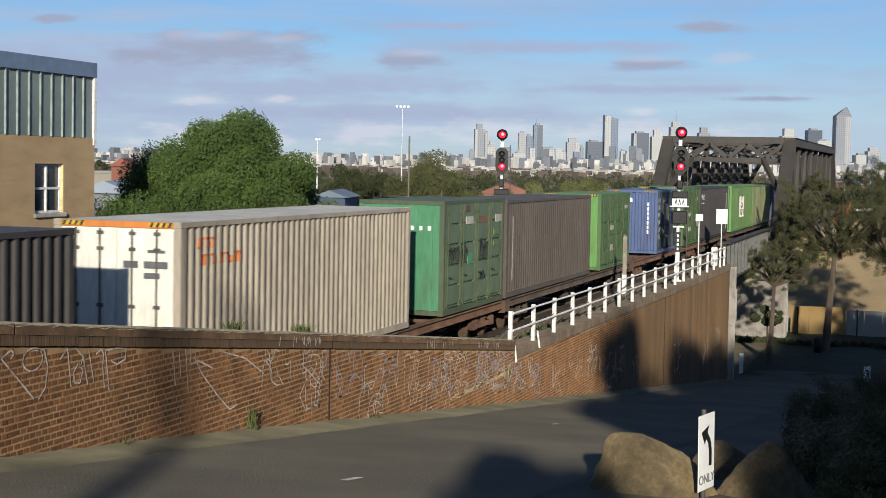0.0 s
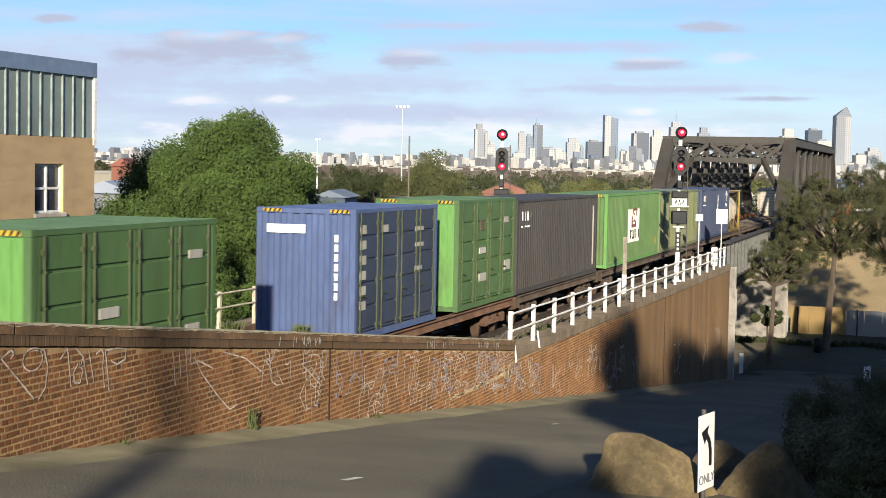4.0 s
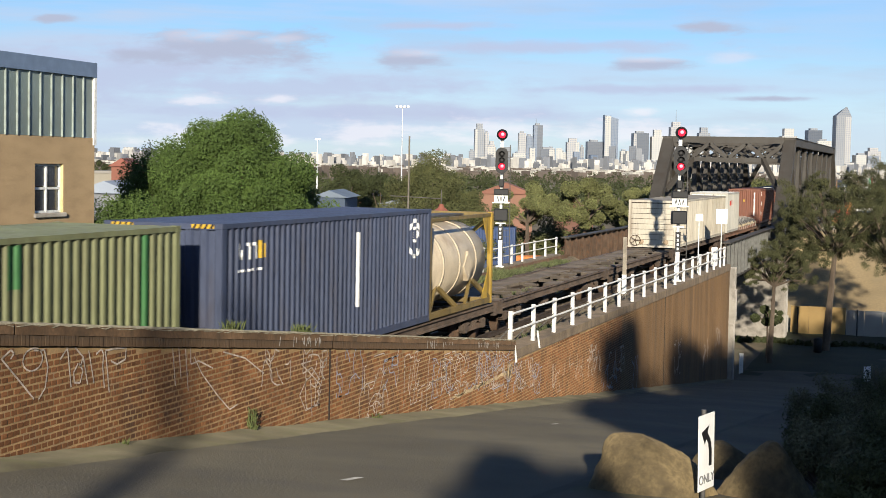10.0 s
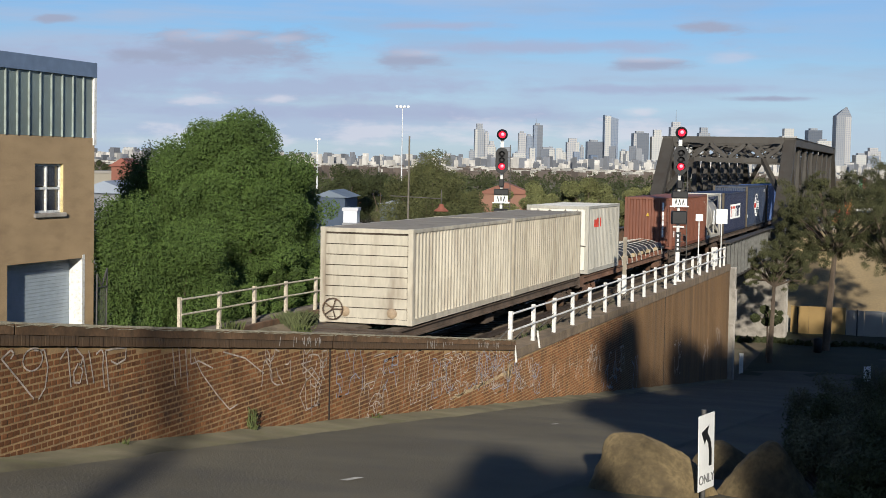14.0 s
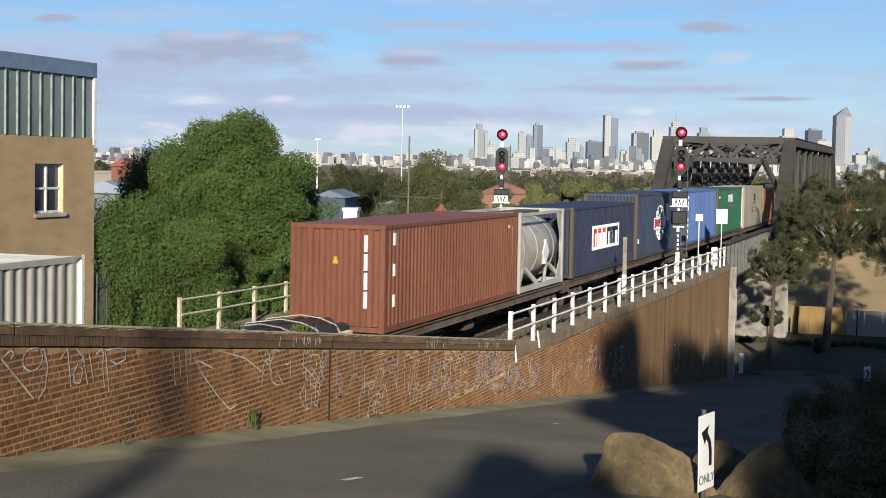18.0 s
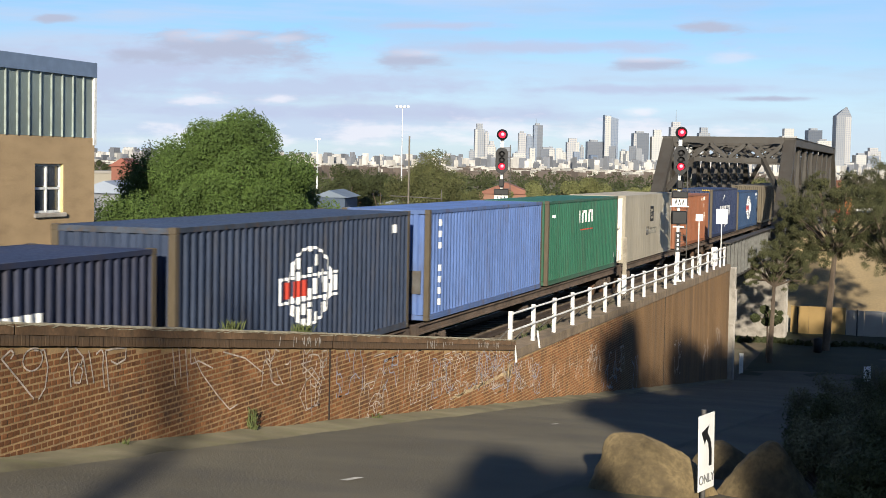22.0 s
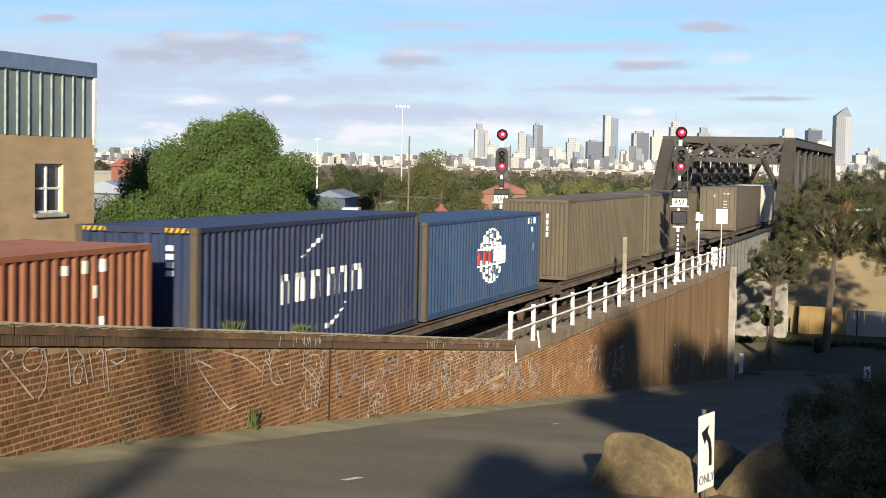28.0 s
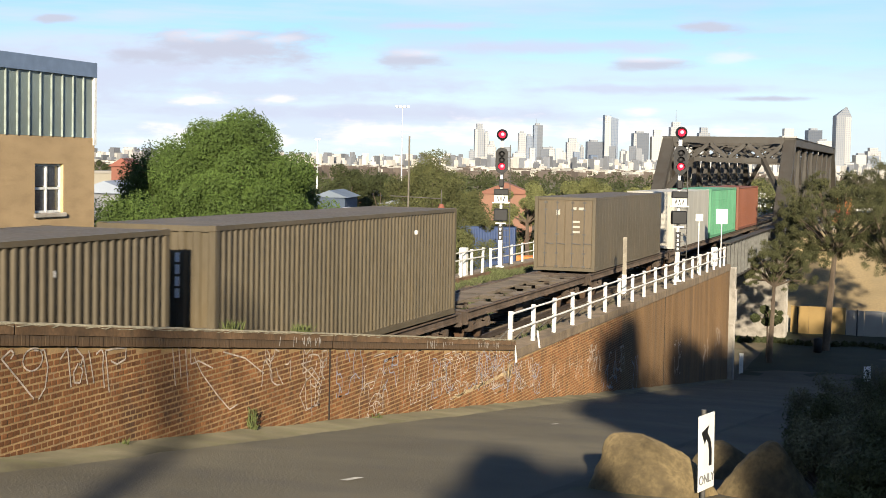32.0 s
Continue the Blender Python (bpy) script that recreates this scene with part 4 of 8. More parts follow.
def bars_side(ob, items, material, W=1.219, name="marking", label="", out=0.006):
    """Plain painted bars on the near side: (y0, y1, z0, z1) each."""
    if len(items) > 1 and name in ("marking", "graffiti", "stripe", "patch", "logo_bars", "faded_logo", "faded_letters", "logo_panel"):
        for k, it in enumerate(items):
            bars_side(ob, [it], material, W, {"graffiti": "graffiti_stroke", "logo_bars": "logo_bar", "logo_panel": "logo_slat", "faded_letters": "faded_letter"}.get(name, name), label, out)
        return
    if name == "name_bars":
        for k in range(0, len(items), 3):
            bars_side(ob, items[k:k + 3], material, W, "name_bar", "", out)
        return
    M = Mesh()
    for y0, y1, z0, z1 in items:
        if ob in CORRUGATED:
            drape_strip(M, ob, y0, y1, lambda y, z=z0: z, lambda y, z=z1: z, out, [y for it in items for y in it[:2]])
        else:
            M.box(W - 0.02, W + out, y0, y1, z0, z1)
    return part(name, weld(M) if ob in CORRUGATED else M, material, ob, label)


def bars_end(ob, items, material, name="marking", label=""):
    if len(items) > 1:
        for it in items:
            bars_end(ob, [it], material, name, label)
        return
    M = Mesh()
    for x0, x1, z0, z1 in items:
        M.box(x0, x1, -0.02, 0.012, z0, z1)
    return part(name, M, material, ob, label)


def poly_side(ob, pts, material, out=0.01, label="", name="emblem", W=1.219):
    """A flat painted outline on the near side, given as (y, z) corners, with a thin edge."""
    n = len(pts)
    M = Mesh()
    if ob in CORRUGATED:
        drape(M, ob, pts, out)
        return part(name, M, material, ob, label)
    M.add([(W + out, y, z) for y, z in pts] + [(W - 0.02, y, z) for y, z in pts], [tuple(range(n)), tuple(range(2 * n - 1, n - 1, -1))] + [(i, n + i, n + (i + 1) % n, (i + 1) % n) for i in range(n)])
    return part(name, M, material, ob, label)


def scribble(ob, y0, y1, z0, z1, n, seed, material, w=0.028, W=1.219):
    """Sprayed letter-like hooks and bars side by side; no readable word."""
    rnd = random.Random(seed)
    for k in range(n):
        y, step = y0 + (y1 - y0) * k / n, (y1 - y0) / n
        lo, hi = z0 + rnd.uniform(0, 0.25) * (z1 - z0), z1 - rnd.uniform(0, 0.35) * (z1 - z0)
        pts = [(y, lo), (y + step * rnd.uniform(0.1, 0.5), hi), (y + step * rnd.uniform(0.7, 1.3), hi - rnd.uniform(0, 0.2)), (y + step * rnd.uniform(0.5, 1.2), (lo + hi) / 2)]
        if k % 3 == 0:
            pts.append((y + step * 1.2, lo + rnd.uniform(-0.05, 0.1)))
        M = Mesh()
        for p, q in zip(pts, pts[1:]):
            M.beam((W + 0.004, *p), (W + 0.004, *q), w, 0.008, up=(1, 0, 0))
        part("graffiti_stroke", M, material, ob, "black sprayed stroke")


# side-door containers: sun on their ends is put into brighter paint than the doors
C = {k: paint("container_" + k, v, *o) for k, (v, *o) in {
    "dark": ((0.1, 0.083, 0.069),), "charcoal": ((0.056, 0.05, 0.047),), "cream": ((0.42, 0.36, 0.28), (0.16, 0.12, 0.08)),
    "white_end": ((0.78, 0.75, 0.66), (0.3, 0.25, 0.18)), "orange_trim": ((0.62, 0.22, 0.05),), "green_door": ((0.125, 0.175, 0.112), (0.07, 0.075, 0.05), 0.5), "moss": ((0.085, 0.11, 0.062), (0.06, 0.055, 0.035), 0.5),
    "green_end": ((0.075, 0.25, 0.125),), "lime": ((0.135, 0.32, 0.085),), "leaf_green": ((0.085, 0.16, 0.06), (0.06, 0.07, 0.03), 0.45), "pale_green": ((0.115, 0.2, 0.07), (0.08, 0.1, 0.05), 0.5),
    "olive": ((0.2, 0.21, 0.105), (0.13, 0.11, 0.06), 0.5), "slate_blue": ((0.06, 0.075, 0.125),), "navy_door": ((0.045, 0.06, 0.10),), "sunlit_blue": ((0.09, 0.13, 0.26),),
    "off_white": ((0.55, 0.5, 0.4), (0.16, 0.1, 0.06), 0.6), "weathered_white": ((0.46, 0.41, 0.32), (0.14, 0.1, 0.06), 0.7), "pale_grey": ((0.44, 0.42, 0.365), (0.25, 0.2, 0.14)), "oxide": ((0.2, 0.073, 0.042), (0.12, 0.05, 0.03)),
    "navy": ((0.027, 0.034, 0.068),), "mid_blue": ((0.036, 0.052, 0.092), (0.07, 0.06, 0.05), 0.5), "light_blue": ((0.10, 0.17, 0.38),), "bottle": ((0.025, 0.12, 0.07),),
    "beige": ((0.38, 0.335, 0.255), (0.2, 0.16, 0.1)), "orange": ((0.28, 0.105, 0.05), (0.16, 0.07, 0.035)), "deep_blue": ((0.027, 0.04, 0.09), (0.06, 0.055, 0.05), 0.45), "globe_blue": ((0.03, 0.066, 0.14), (0.07, 0.06, 0.05), 0.5),
    "mud": ((0.112, 0.09, 0.058), (0.17, 0.12, 0.06)), "mud_door": ((0.14, 0.105, 0.065), (0.09, 0.07, 0.05)), "sea_green": ((0.10, 0.30, 0.17),)}.items()}
RED_MARK = mat("red_marking", (0.5, 0.05, 0.03), 0.5, var=0.15)
TANK_CREAM = mat("tank_cream_paint", (0.6, 0.5, 0.36), 0.45, var=0.2, scale=1, dirt=(0.3, 0.2, 0.12))
TANK_STEEL = mat("tank_silver_cladding", (0.42, 0.385, 0.335), 0.5, 0.1, var=0.2, scale=1.2, dirt=(0.2, 0.18, 0.15))


def letter_bars(ob, ys, z, h, w, material, out=0.008):
    """A row of plain letter-like blocks, each of two uprights and a bar."""
    for k, y in enumerate(ys):
        t = w * 0.3
        items = [(y, y + t, z, z + h)]
        items += [(y + w - t, y + w, z, z + h * (1.0 if k % 2 or k % 3 else 0.6)), (y, y + w, z + h * (0.8 if k % 3 else 0.0), z + h * (1.0 if k % 3 else 0.2))]
        bars_side(ob, items, material, name="letter_bar", out=out)


def ellipse_band(ob, y, z, ry, rz, thick, material, start=0.0, end=6.283, out=0.008, W=1.219, name="emblem", label=""):
    """A painted ring or arc on the near side."""
    M = Mesh()
    n = 40
    pts = []
    for k in range(n + 1):
        a = start + (end - start) * k / n
        for f in (1 - thick, 1.0):
            pts.append((W + out, y + ry * f * math.cos(a), z + rz * f * math.sin(a)))
    pts += [(x - 0.03, b, c) for x, b, c in pts]
    o = 2 * (n + 1)
    if ob in CORRUGATED:
        for half in (0, 1):
            a0, a1 = max(start, half * math.pi), min(end, (half + 1) * math.pi)
            if a1 - a0 < 0.1:
                continue
            ya, yb = sorted((y + ry * math.cos(a0), y + ry * math.cos(a1)))
            sgn, inner = (-1 if half else 1), 1 - thick
            arc = lambda q, f: z + sgn * rz * f * math.sqrt(max(0.0, 1 - ((q - y) / (ry * f)) ** 2))
            M = Mesh()
            drape_strip(M, ob, ya, yb, lambda q: min(arc(q, inner), arc(q, 1.0)), lambda q: max(arc(q, inner), arc(q, 1.0)), out, [ya + (yb - ya) * k / 24 for k in range(25)])
            ob2 = part(name, M, material, ob, label)
        return ob2
    for k in range(n):
        i = 2 * k
        M.add([pts[i], pts[i + 1], pts[i + 3], pts[i + 2], pts[o + i], pts[o + i + 1], pts[o + i + 3], pts[o + i + 2]], [(0, 1, 2, 3), (3, 2, 1, 0), (1, 5, 6, 2), (0, 3, 7, 4)][:1] + [(1, 5, 6, 2), (0, 3, 7, 4)])
    return part(name, M, material, ob, label)


def logo_ring(ob, y, z, ry, rz, material, out=0.008, W=1.219, seed=1):
    """A broken globe emblem: upright patches like map shapes, and a plain band across."""
    rnd = random.Random(seed)
    items = []
    n = 15
    for k in range(n):
        u = -1 + 2 * (k + 0.5) / n
        h = math.sqrt(max(0, 1 - u * u))
        v = -h
        while v < h - 0.05:
            l = rnd.uniform(0.12, 0.4)
            if rnd.random() < 0.74 and abs(v + l / 2) > 0.16:
                items.append((y + (u - 0.8 / n) * ry, y + (u + 0.8 / n) * ry, z + v * rz, z + min(h, v + l) * rz))
            v += l + rnd.uniform(0.03, 0.12)
    for it in items:
        bars_side(ob, [it], material, name="emblem_patch", label="white patch of a broken globe emblem", out=out)


def tank(place, length, height, shell, trim, label, bands, near=None):
    ob = thing("tank_container", pose(0, 0, 0), label, "tank container", group="containers on the train")
    on_train(ob, place)
    W, L, H = 1.219, length, height
    far, near = trim, near or trim
    for y in (0.08, L - 0.08):
        trim = near if y < 1 else far
        for x in (-W + 0.07, W - 0.07):
            M = Mesh()
            M.block(x - 0.07, x + 0.07, y - 0.08, y + 0.08, 0, H, 0.012)
            part("corner_post", M, trim, ob)
        for z in (0.08, H - 0.08):
            M = Mesh()
            M.box(-W + 0.14, W - 0.14, y - 0.06, y + 0.06, z - 0.08, z + 0.08)
            part("end_beam", M, near, ob)
        for e in (-1, 1):
            for za, zb in ((0.15, 0.75), (H - 0.15, H - 0.7)):
                M = Mesh()
                M.beam((e * (W - 0.1), y, za), (e * 0.45, y, zb), 0.1, 0.1)
                part("gusset", M, trim, ob)
    trim = near
    for x in (-W + 0.07, W - 0.07):
        M = Mesh()
        M.box(x - 0.05, x + 0.05, 0.16, L - 0.16, 0.02, 0.18)
        part("bottom_rail", M, trim, ob)
        M = Mesh()
        M.box(x - 0.04, x + 0.04, 0.16, L - 0.16, H - 0.12, H - 0.03)
        part("top_rail", M, trim, ob)
        for a, b in ((0.16, 1.35), (2.6, 1.45), (L - 0.16, L - 1.35), (L - 2.6, L - 1.45)):
            M = Mesh()
            M.beam((x, a, 0.16), (x * 0.82, b, 0.78), 0.09, 0.12)
            part("saddle_leg", M, trim, ob)
        e = 0.012 if x > 0 else -0.012
        for q in ([(L - 0.15, H - 0.12), (L - 0.15, H * 0.52), (L - 0.9, H - 0.12)], [(L - 0.15, 0.18), (L - 0.95, 0.18), (L - 0.15, H * 0.42)]):
            M = Mesh()
            M.add([(x + f, y, z) for f in (e, -e) for y, z in q], [(0, 1, 2), (5, 4, 3), (0, 3, 4, 1), (1, 4, 5, 2), (2, 5, 3, 0)])
            part("corner_plate", M, far, ob, "flat triangular corner plate")
    M = Mesh()
    r, zc = 1.12, H * 0.49
    M.lathe([(0.1, 0.02), (0.13, r * 0.5), (0.28, r * 0.86), (0.48, r), (L - 0.48, r), (L - 0.28, r * 0.86), (L - 0.13, r * 0.5), (L - 0.1, 0.02)], (0, 0, zc), (0, 1, 0), 32)
    part("shell", M, shell, ob, "rounded tank shell")
    for y in bands:
        M = Mesh()
        M.lathe([(0, r), (0, r + 0.018), (0.09, r + 0.018), (0.09, r)], (0, y, zc), (0, 1, 0), 32)
        part("band", M, shell, ob)
    M = Mesh()
    M.box(-0.35, 0.35, 0.2, L - 0.2, H - 0.1, H - 0.05)
    part("walkway", M, STEEL, ob)
    M = Mesh()
    M.rod((0, L / 2, zc + r - 0.05), (0, L / 2, zc + r + 0.12), 0.28, n=16)
    part("manlid", M, STEEL, ob)
    # diamond placard and plates on the near flank
    M = Mesh()
    a = 0.42
    x = r * 0.97
    M.add([(x + 0.06, L * 0.62, zc - a - 0.1), (x + 0.06, L * 0.62 + a, zc - 0.1), (x + 0.06, L * 0.62, zc + a - 0.1), (x + 0.06, L * 0.62 - a, zc - 0.1),
           (x - 0.1, L * 0.62, zc - a - 0.1), (x - 0.1, L * 0.62 + a, zc - 0.1), (x - 0.1, L * 0.62, zc + a - 0.1), (x - 0.1, L * 0.62 - a, zc - 0.1)],
          [(0, 1, 2, 3), (0, 4, 5, 1), (1, 5, 6, 2), (2, 6, 7, 3), (3, 7, 4, 0)])
    part("placard", M, WHITE_SIGN if shell is TANK_STEEL else TANK_CREAM, ob, "diamond-shaped placard")
    return ob


def wagon(place, length, label, material=WAGON, planks=False, loose=True):
    ob = thing("flat_wagon", pose(0, 0, 0), label, "flat wagon", group="wagons of the train")
    on_train(ob, place, z=0.0)
    L = length
    for s in (-1, 1):
        M = Mesh()
        x = s * 1.12
        M.box(*sorted((x, x - s * 0.03)), 0.25, L - 0.25, 0.78, 1.0)
        M.box(*sorted((x + s * 0.06, x - s * 0.12)), 0.25, L - 0.25, 0.96, 1.0)
        M.box(*sorted((x + s * 0.06, x - s * 0.12)), 0.25, L - 0.25, 0.75, 0.79)
        part("side_sill", M, material, ob)
    M = Mesh()
    M.box(-0.22, 0.22, 0.3, L - 0.3, 0.5, 0.6 if planks else 0.92)
    part("centre_sill", M, material, ob)
    rnd = random.Random(int(place * 7) + 3)
    y = 0.3
    while y < L - 0.5:
        if not planks:
            M = Mesh()
            M.box(-1.08, 1.08, y, min(y + 0.22, L - 0.3), 0.93, 0.99)
            part("cross_member", M, material, ob)
            y += 0.22 + rnd.uniform(1.2, 1.5)
            continue
        # battered deck: plates on the far half, long skewed openings over the middle, short plates on the near sill
        w = rnd.uniform(1.5, 2.6)
        y1 = min(y + w, L - 0.3)
        hole = rnd.uniform(0.5, 0.85) * (y1 - y)
        skew = rnd.uniform(0.1, 0.5)
        for x0, x1, ya, yb, k in ((-1.1, rnd.uniform(-0.25, 0.0), y, y1 - 0.012, 0.0), (0.01, rnd.uniform(0.4, 0.6), y + hole, y1 - 0.02, skew), (0.62, 1.1, y + 0.15 * rnd.random(), y1 - rnd.uniform(0.1, 1.5), -skew * 0.6)):
            z = 0.985 + rnd.uniform(-0.02, 0.025)
            M = Mesh()
            M.add([(x0, ya, z), (x1, ya + k, z + rnd.uniform(-0.02, 0.02)), (x1, yb, z), (x0, yb - abs(k) * 0.4, z + rnd.uniform(-0.01, 0.02)), (x0, ya, 0.9), (x1, ya + k, 0.9), (x1, yb, 0.9), (x0, yb - abs(k) * 0.4, 0.9)],
                  [(0, 1, 2, 3), (4, 5, 1, 0), (5, 6, 2, 1), (6, 7, 3, 2), (7, 4, 0, 3)])
            part("deck_plate", M, WAGON_DECK, ob)
        y = y1
    for y, s in ((0.12, -1), (L - 0.12, 1)):
        M = Mesh()
        M.box(-1.2, 1.2, y - 0.12, y + 0.12, 0.62, 1.0)
        part("headstock", M, material, ob)
        M = Mesh()
        M.box(-0.12, 0.12, *sorted((y, y + s * 0.55)), 0.66, 0.9)
        M.block(-0.2, 0.2, *sorted((y + s * 0.4, y + s * 0.62)), 0.6, 0.95, 0.03)
        part("coupler", M, RUST, ob)
        M = Mesh()
        M.rod((0.7, y + s * 0.13, 0.75), (0.7, y + s * 0.3, 0.45), 0.03, n=6)
        M.rod((-1.1, y, 0.55), (-0.7, y, 0.45), 0.02, n=6)
        part("brake_hose", M, BLACK, ob)
    for yc in (1.9, L - 1.9):
        for s in (-1, 1):
            M = Mesh()
            x = s * 0.98
            M.beam((x, yc - 1.15, 0.5), (x, yc - 0.35, 0.68), 0.12, 0.2)
            M.beam((x, yc + 1.15, 0.5), (x, yc + 0.35, 0.68), 0.12, 0.2)
            M.beam((x, yc - 0.5, 0.68), (x, yc + 0.5, 0.68), 0.12, 0.18)
            M.beam((x, yc - 0.9, 0.42), (x, yc + 0.9, 0.42), 0.1, 0.14)
            for dy in (-0.22, 0, 0.22):
                M.rod((x, yc + dy, 0.45), (x, yc + dy, 0.64), 0.07, n=8)
            for dy in (-0.9, 0.9):
                M.block(x - 0.09, x + 0.11, yc + dy - 0.14, yc + dy + 0.14, 0.34, 0.6, 0.02)
            part("bogie_side_frame", M, material, ob)
        for dy in (-0.9, 0.9):
            M = Mesh()
            M.rod((-0.85, 0, 0), (0.85, 0, 0), 0.08, n=8)
            for s in (-1, 1):
                M.lathe([(0, 0.05), (0, 0.43), (0.1, 0.43), (0.1, 0.47), (0.135, 0.47), (0.135, 0.05)], (s * 0.82, 0, 0), (-s, 0, 0), 20)
            ws = part("wheelset", M, RUST, ob)
            ws.matrix_basis = pose(0, yc + dy, 0.43)
            WHEELS.append((ws, yc + dy))
    M = Mesh()
    M.block(0.1, 0.9, L / 2 - 1.4, L / 2 - 0.5, 0.35, 0.62, 0.03)
    part("brake_gear", M, material, ob)
    M = Mesh()
    M.rod((0.5, L / 2 + 0.4, 0.5), (0.5, L / 2 + 1.5, 0.5), 0.18, n=12)
    part("air_tank", M, material, ob)
    return ob


def build_train():
    RUSTY = paint("rust_brown_corner", (0.1, 0.078, 0.05), (0.05, 0.04, 0.03), 0.6)
    HC, ST, F40, F20 = 2.896, 2.591, 12.19, 6.06
    G = C
    # containers in the order in which they pass
    c = container(-200.6, F40, 3.02, G["charcoal"], "dirty charcoal corrugated steel freight container")
    c = container(-185.0, 12.35, 3.0, G["cream"], "cream corrugated container with orange header and white end doors", end="doors", width=2.5, roof=G["pale_grey"], door_colour=G["white_end"])
    for o in c.children:
        if o.name.split(".")[0] == "end_header" and o.data.vertices[0].co.y < 1:
            o.data.materials[0] = G["orange_trim"]
    hazard(c, F40, 3.0, 1.25)
    bars_end(c, [(0.15, 0.42, 2.18, 2.3), (0.55, 1.0, 2.18, 2.3), (0.55, 0.85, 2.0, 2.1), (0.62, 0.95, 2.45, 2.5), (0.05, 0.32, 0.9, 1.0), (0.6, 0.75, 0.9, 1.0),
                 (0.8, 0.95, 0.9, 1.0), (0.05, 0.25, 0.7, 0.8), (0.6, 0.95, 0.7, 0.8)], mat("dark_stencil", (0.12, 0.12, 0.13), 0.6), label="small dark stencilled code bars")
    FADED = mat("faded_orange_letters", (0.55, 0.18, 0.06), 0.6, var=0.3)
    letter_bars(c, (0.7, 0.92, 1.14), 2.5, 0.2, 0.16, FADED)
    letter_bars(c, [0.76 + 0.2 * k for k in range(9)], 2.2, 0.2, 0.16, FADED)
    bars_side(c, [(0.8 + 0.22 * k, 0.95 + 0.22 * k, 2.0, 2.05) for k in range(5)], G["beige"])
    # grimy doors; the end's brighter green carries the head-on sun
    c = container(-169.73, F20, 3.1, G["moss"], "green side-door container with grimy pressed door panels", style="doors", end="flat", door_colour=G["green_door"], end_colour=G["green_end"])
    bars_end(c, [(-0.2 + 0.24 * k, -0.12 + 0.24 * k, 2.3, 2.42) for k in range(5)], WHITE_SIGN)
    bars_side(c, [(2.05, 2.7, 2.42, 2.63), (5.1, 5.72, 2.4, 2.62)], G["pale_grey"])
    scribble(c, 0.4, 2.25, 1.28, 1.95, 15, 6, BLACK)
    scribble(c, 3.4, 4.35, 1.3, 1.98, 9, 7, BLACK)
    scribble(c, 3.5, 4.0, 0.75, 1.05, 4, 8, BLACK)
    bars_side(c, [(1.96, 2.4, 2.78, 2.95)], mat("small_dark_emblem", (0.12, 0.08, 0.06), 0.6), name="emblem")
    bars_side(c, [(2.25, 2.7, 1.3, 1.6)], G["green_end"], name="patch")
    bars_side(c, [(3.3, 4.4, 2.42, 2.62)], RUST, name="patch", out=-0.004)
    bars_side(c, [(0.42, 0.62, 2.4, 2.66), (4.9, 5.5, 2.02, 2.2), (4.9, 5.4, 1.7, 1.85)], G["pale_green"])
    c = container(-163.32, F40, 3.02, G["dark"], "dark brown-grey container with a white upright stripe", style="corr", pitch=0.28)
    bars_side(c, [(0.55, 0.62, 0.5, 2.5), (0.72, 0.78, 0.5, 2.5)], G["pale_grey"], name="stripe")
    # lime end and pale roof: sunlit tones of the same green, in the paint
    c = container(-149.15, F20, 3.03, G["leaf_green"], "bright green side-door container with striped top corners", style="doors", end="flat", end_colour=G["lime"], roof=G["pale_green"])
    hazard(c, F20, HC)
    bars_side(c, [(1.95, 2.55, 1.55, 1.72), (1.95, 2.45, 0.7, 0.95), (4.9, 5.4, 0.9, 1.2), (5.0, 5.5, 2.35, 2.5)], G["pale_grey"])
    c = container(-135.95, F20, 3.03, G["navy_door"], "dark blue side-door container with a pale blue end", style="doors", end="corr", trim=G["sunlit_blue"])
    # ends and roof take a lighter blue for the light on them
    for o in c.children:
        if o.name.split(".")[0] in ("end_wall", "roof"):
            o.data.materials[0] = G["sunlit_blue"]
    hazard(c, F20, HC)
    bars_end(c, [(-0.95, 0.0, 2.45, 2.65)], WHITE_SIGN, name="name_board", label="white board with plain dark bars")
    M = Mesh()
    for k in range(7):
        M.box(-0.9 + 0.125 * k, -0.82 + 0.125 * k, 0.0, 0.018 - 0.03, 2.49, 2.61)
    part("board_bars", M, BLACK, c)
    bars_side(c, [(0.35, 0.7, 2.45 - 0.35 * k, 2.65 - 0.35 * k) for k in range(6)] + [(1.8, 2.2, 2.45, 2.62), (4.3, 4.9, 2.4, 2.5), (4.3, 4.9, 2.0, 2.1), (4.3, 4.8, 1.4, 1.5)], G["pale_grey"])
    bars_end(c, [(0.72, 0.8, 0.95 + 0.22 * k, 1.12 + 0.22 * k) for k in range(7)], WHITE_SIGN)
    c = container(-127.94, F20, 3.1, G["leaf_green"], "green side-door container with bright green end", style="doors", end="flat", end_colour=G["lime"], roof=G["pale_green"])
    hazard(c, F20, HC)
    bars_side(c, [(2.1, 2.75, 1.52, 1.7), (2.1, 2.8, 0.72, 0.95), (4.75, 5.2, 2.35, 2.52), (4.85, 5.5, 0.9, 1.2)], G["pale_grey"])
    bars_side(c, [(2.2, 2.55, 2.2, 2.5)], mat("small_dark_emblem", (0.12, 0.08, 0.06), 0.6), name="emblem")
    c = container(-121.6, F40, 3.02, G["charcoal"], "charcoal corrugated container with white letters and a double stripe", pitch=0.25)
    letter_bars(c, (0.65, 0.95, 1.22), 2.32, 0.3, 0.2, WHITE_SIGN)
    bars_side(c, [(0.6 + 0.16 * k, 0.7 + 0.16 * k, 2.11, 2.16) for k in range(8)], WHITE_SIGN)
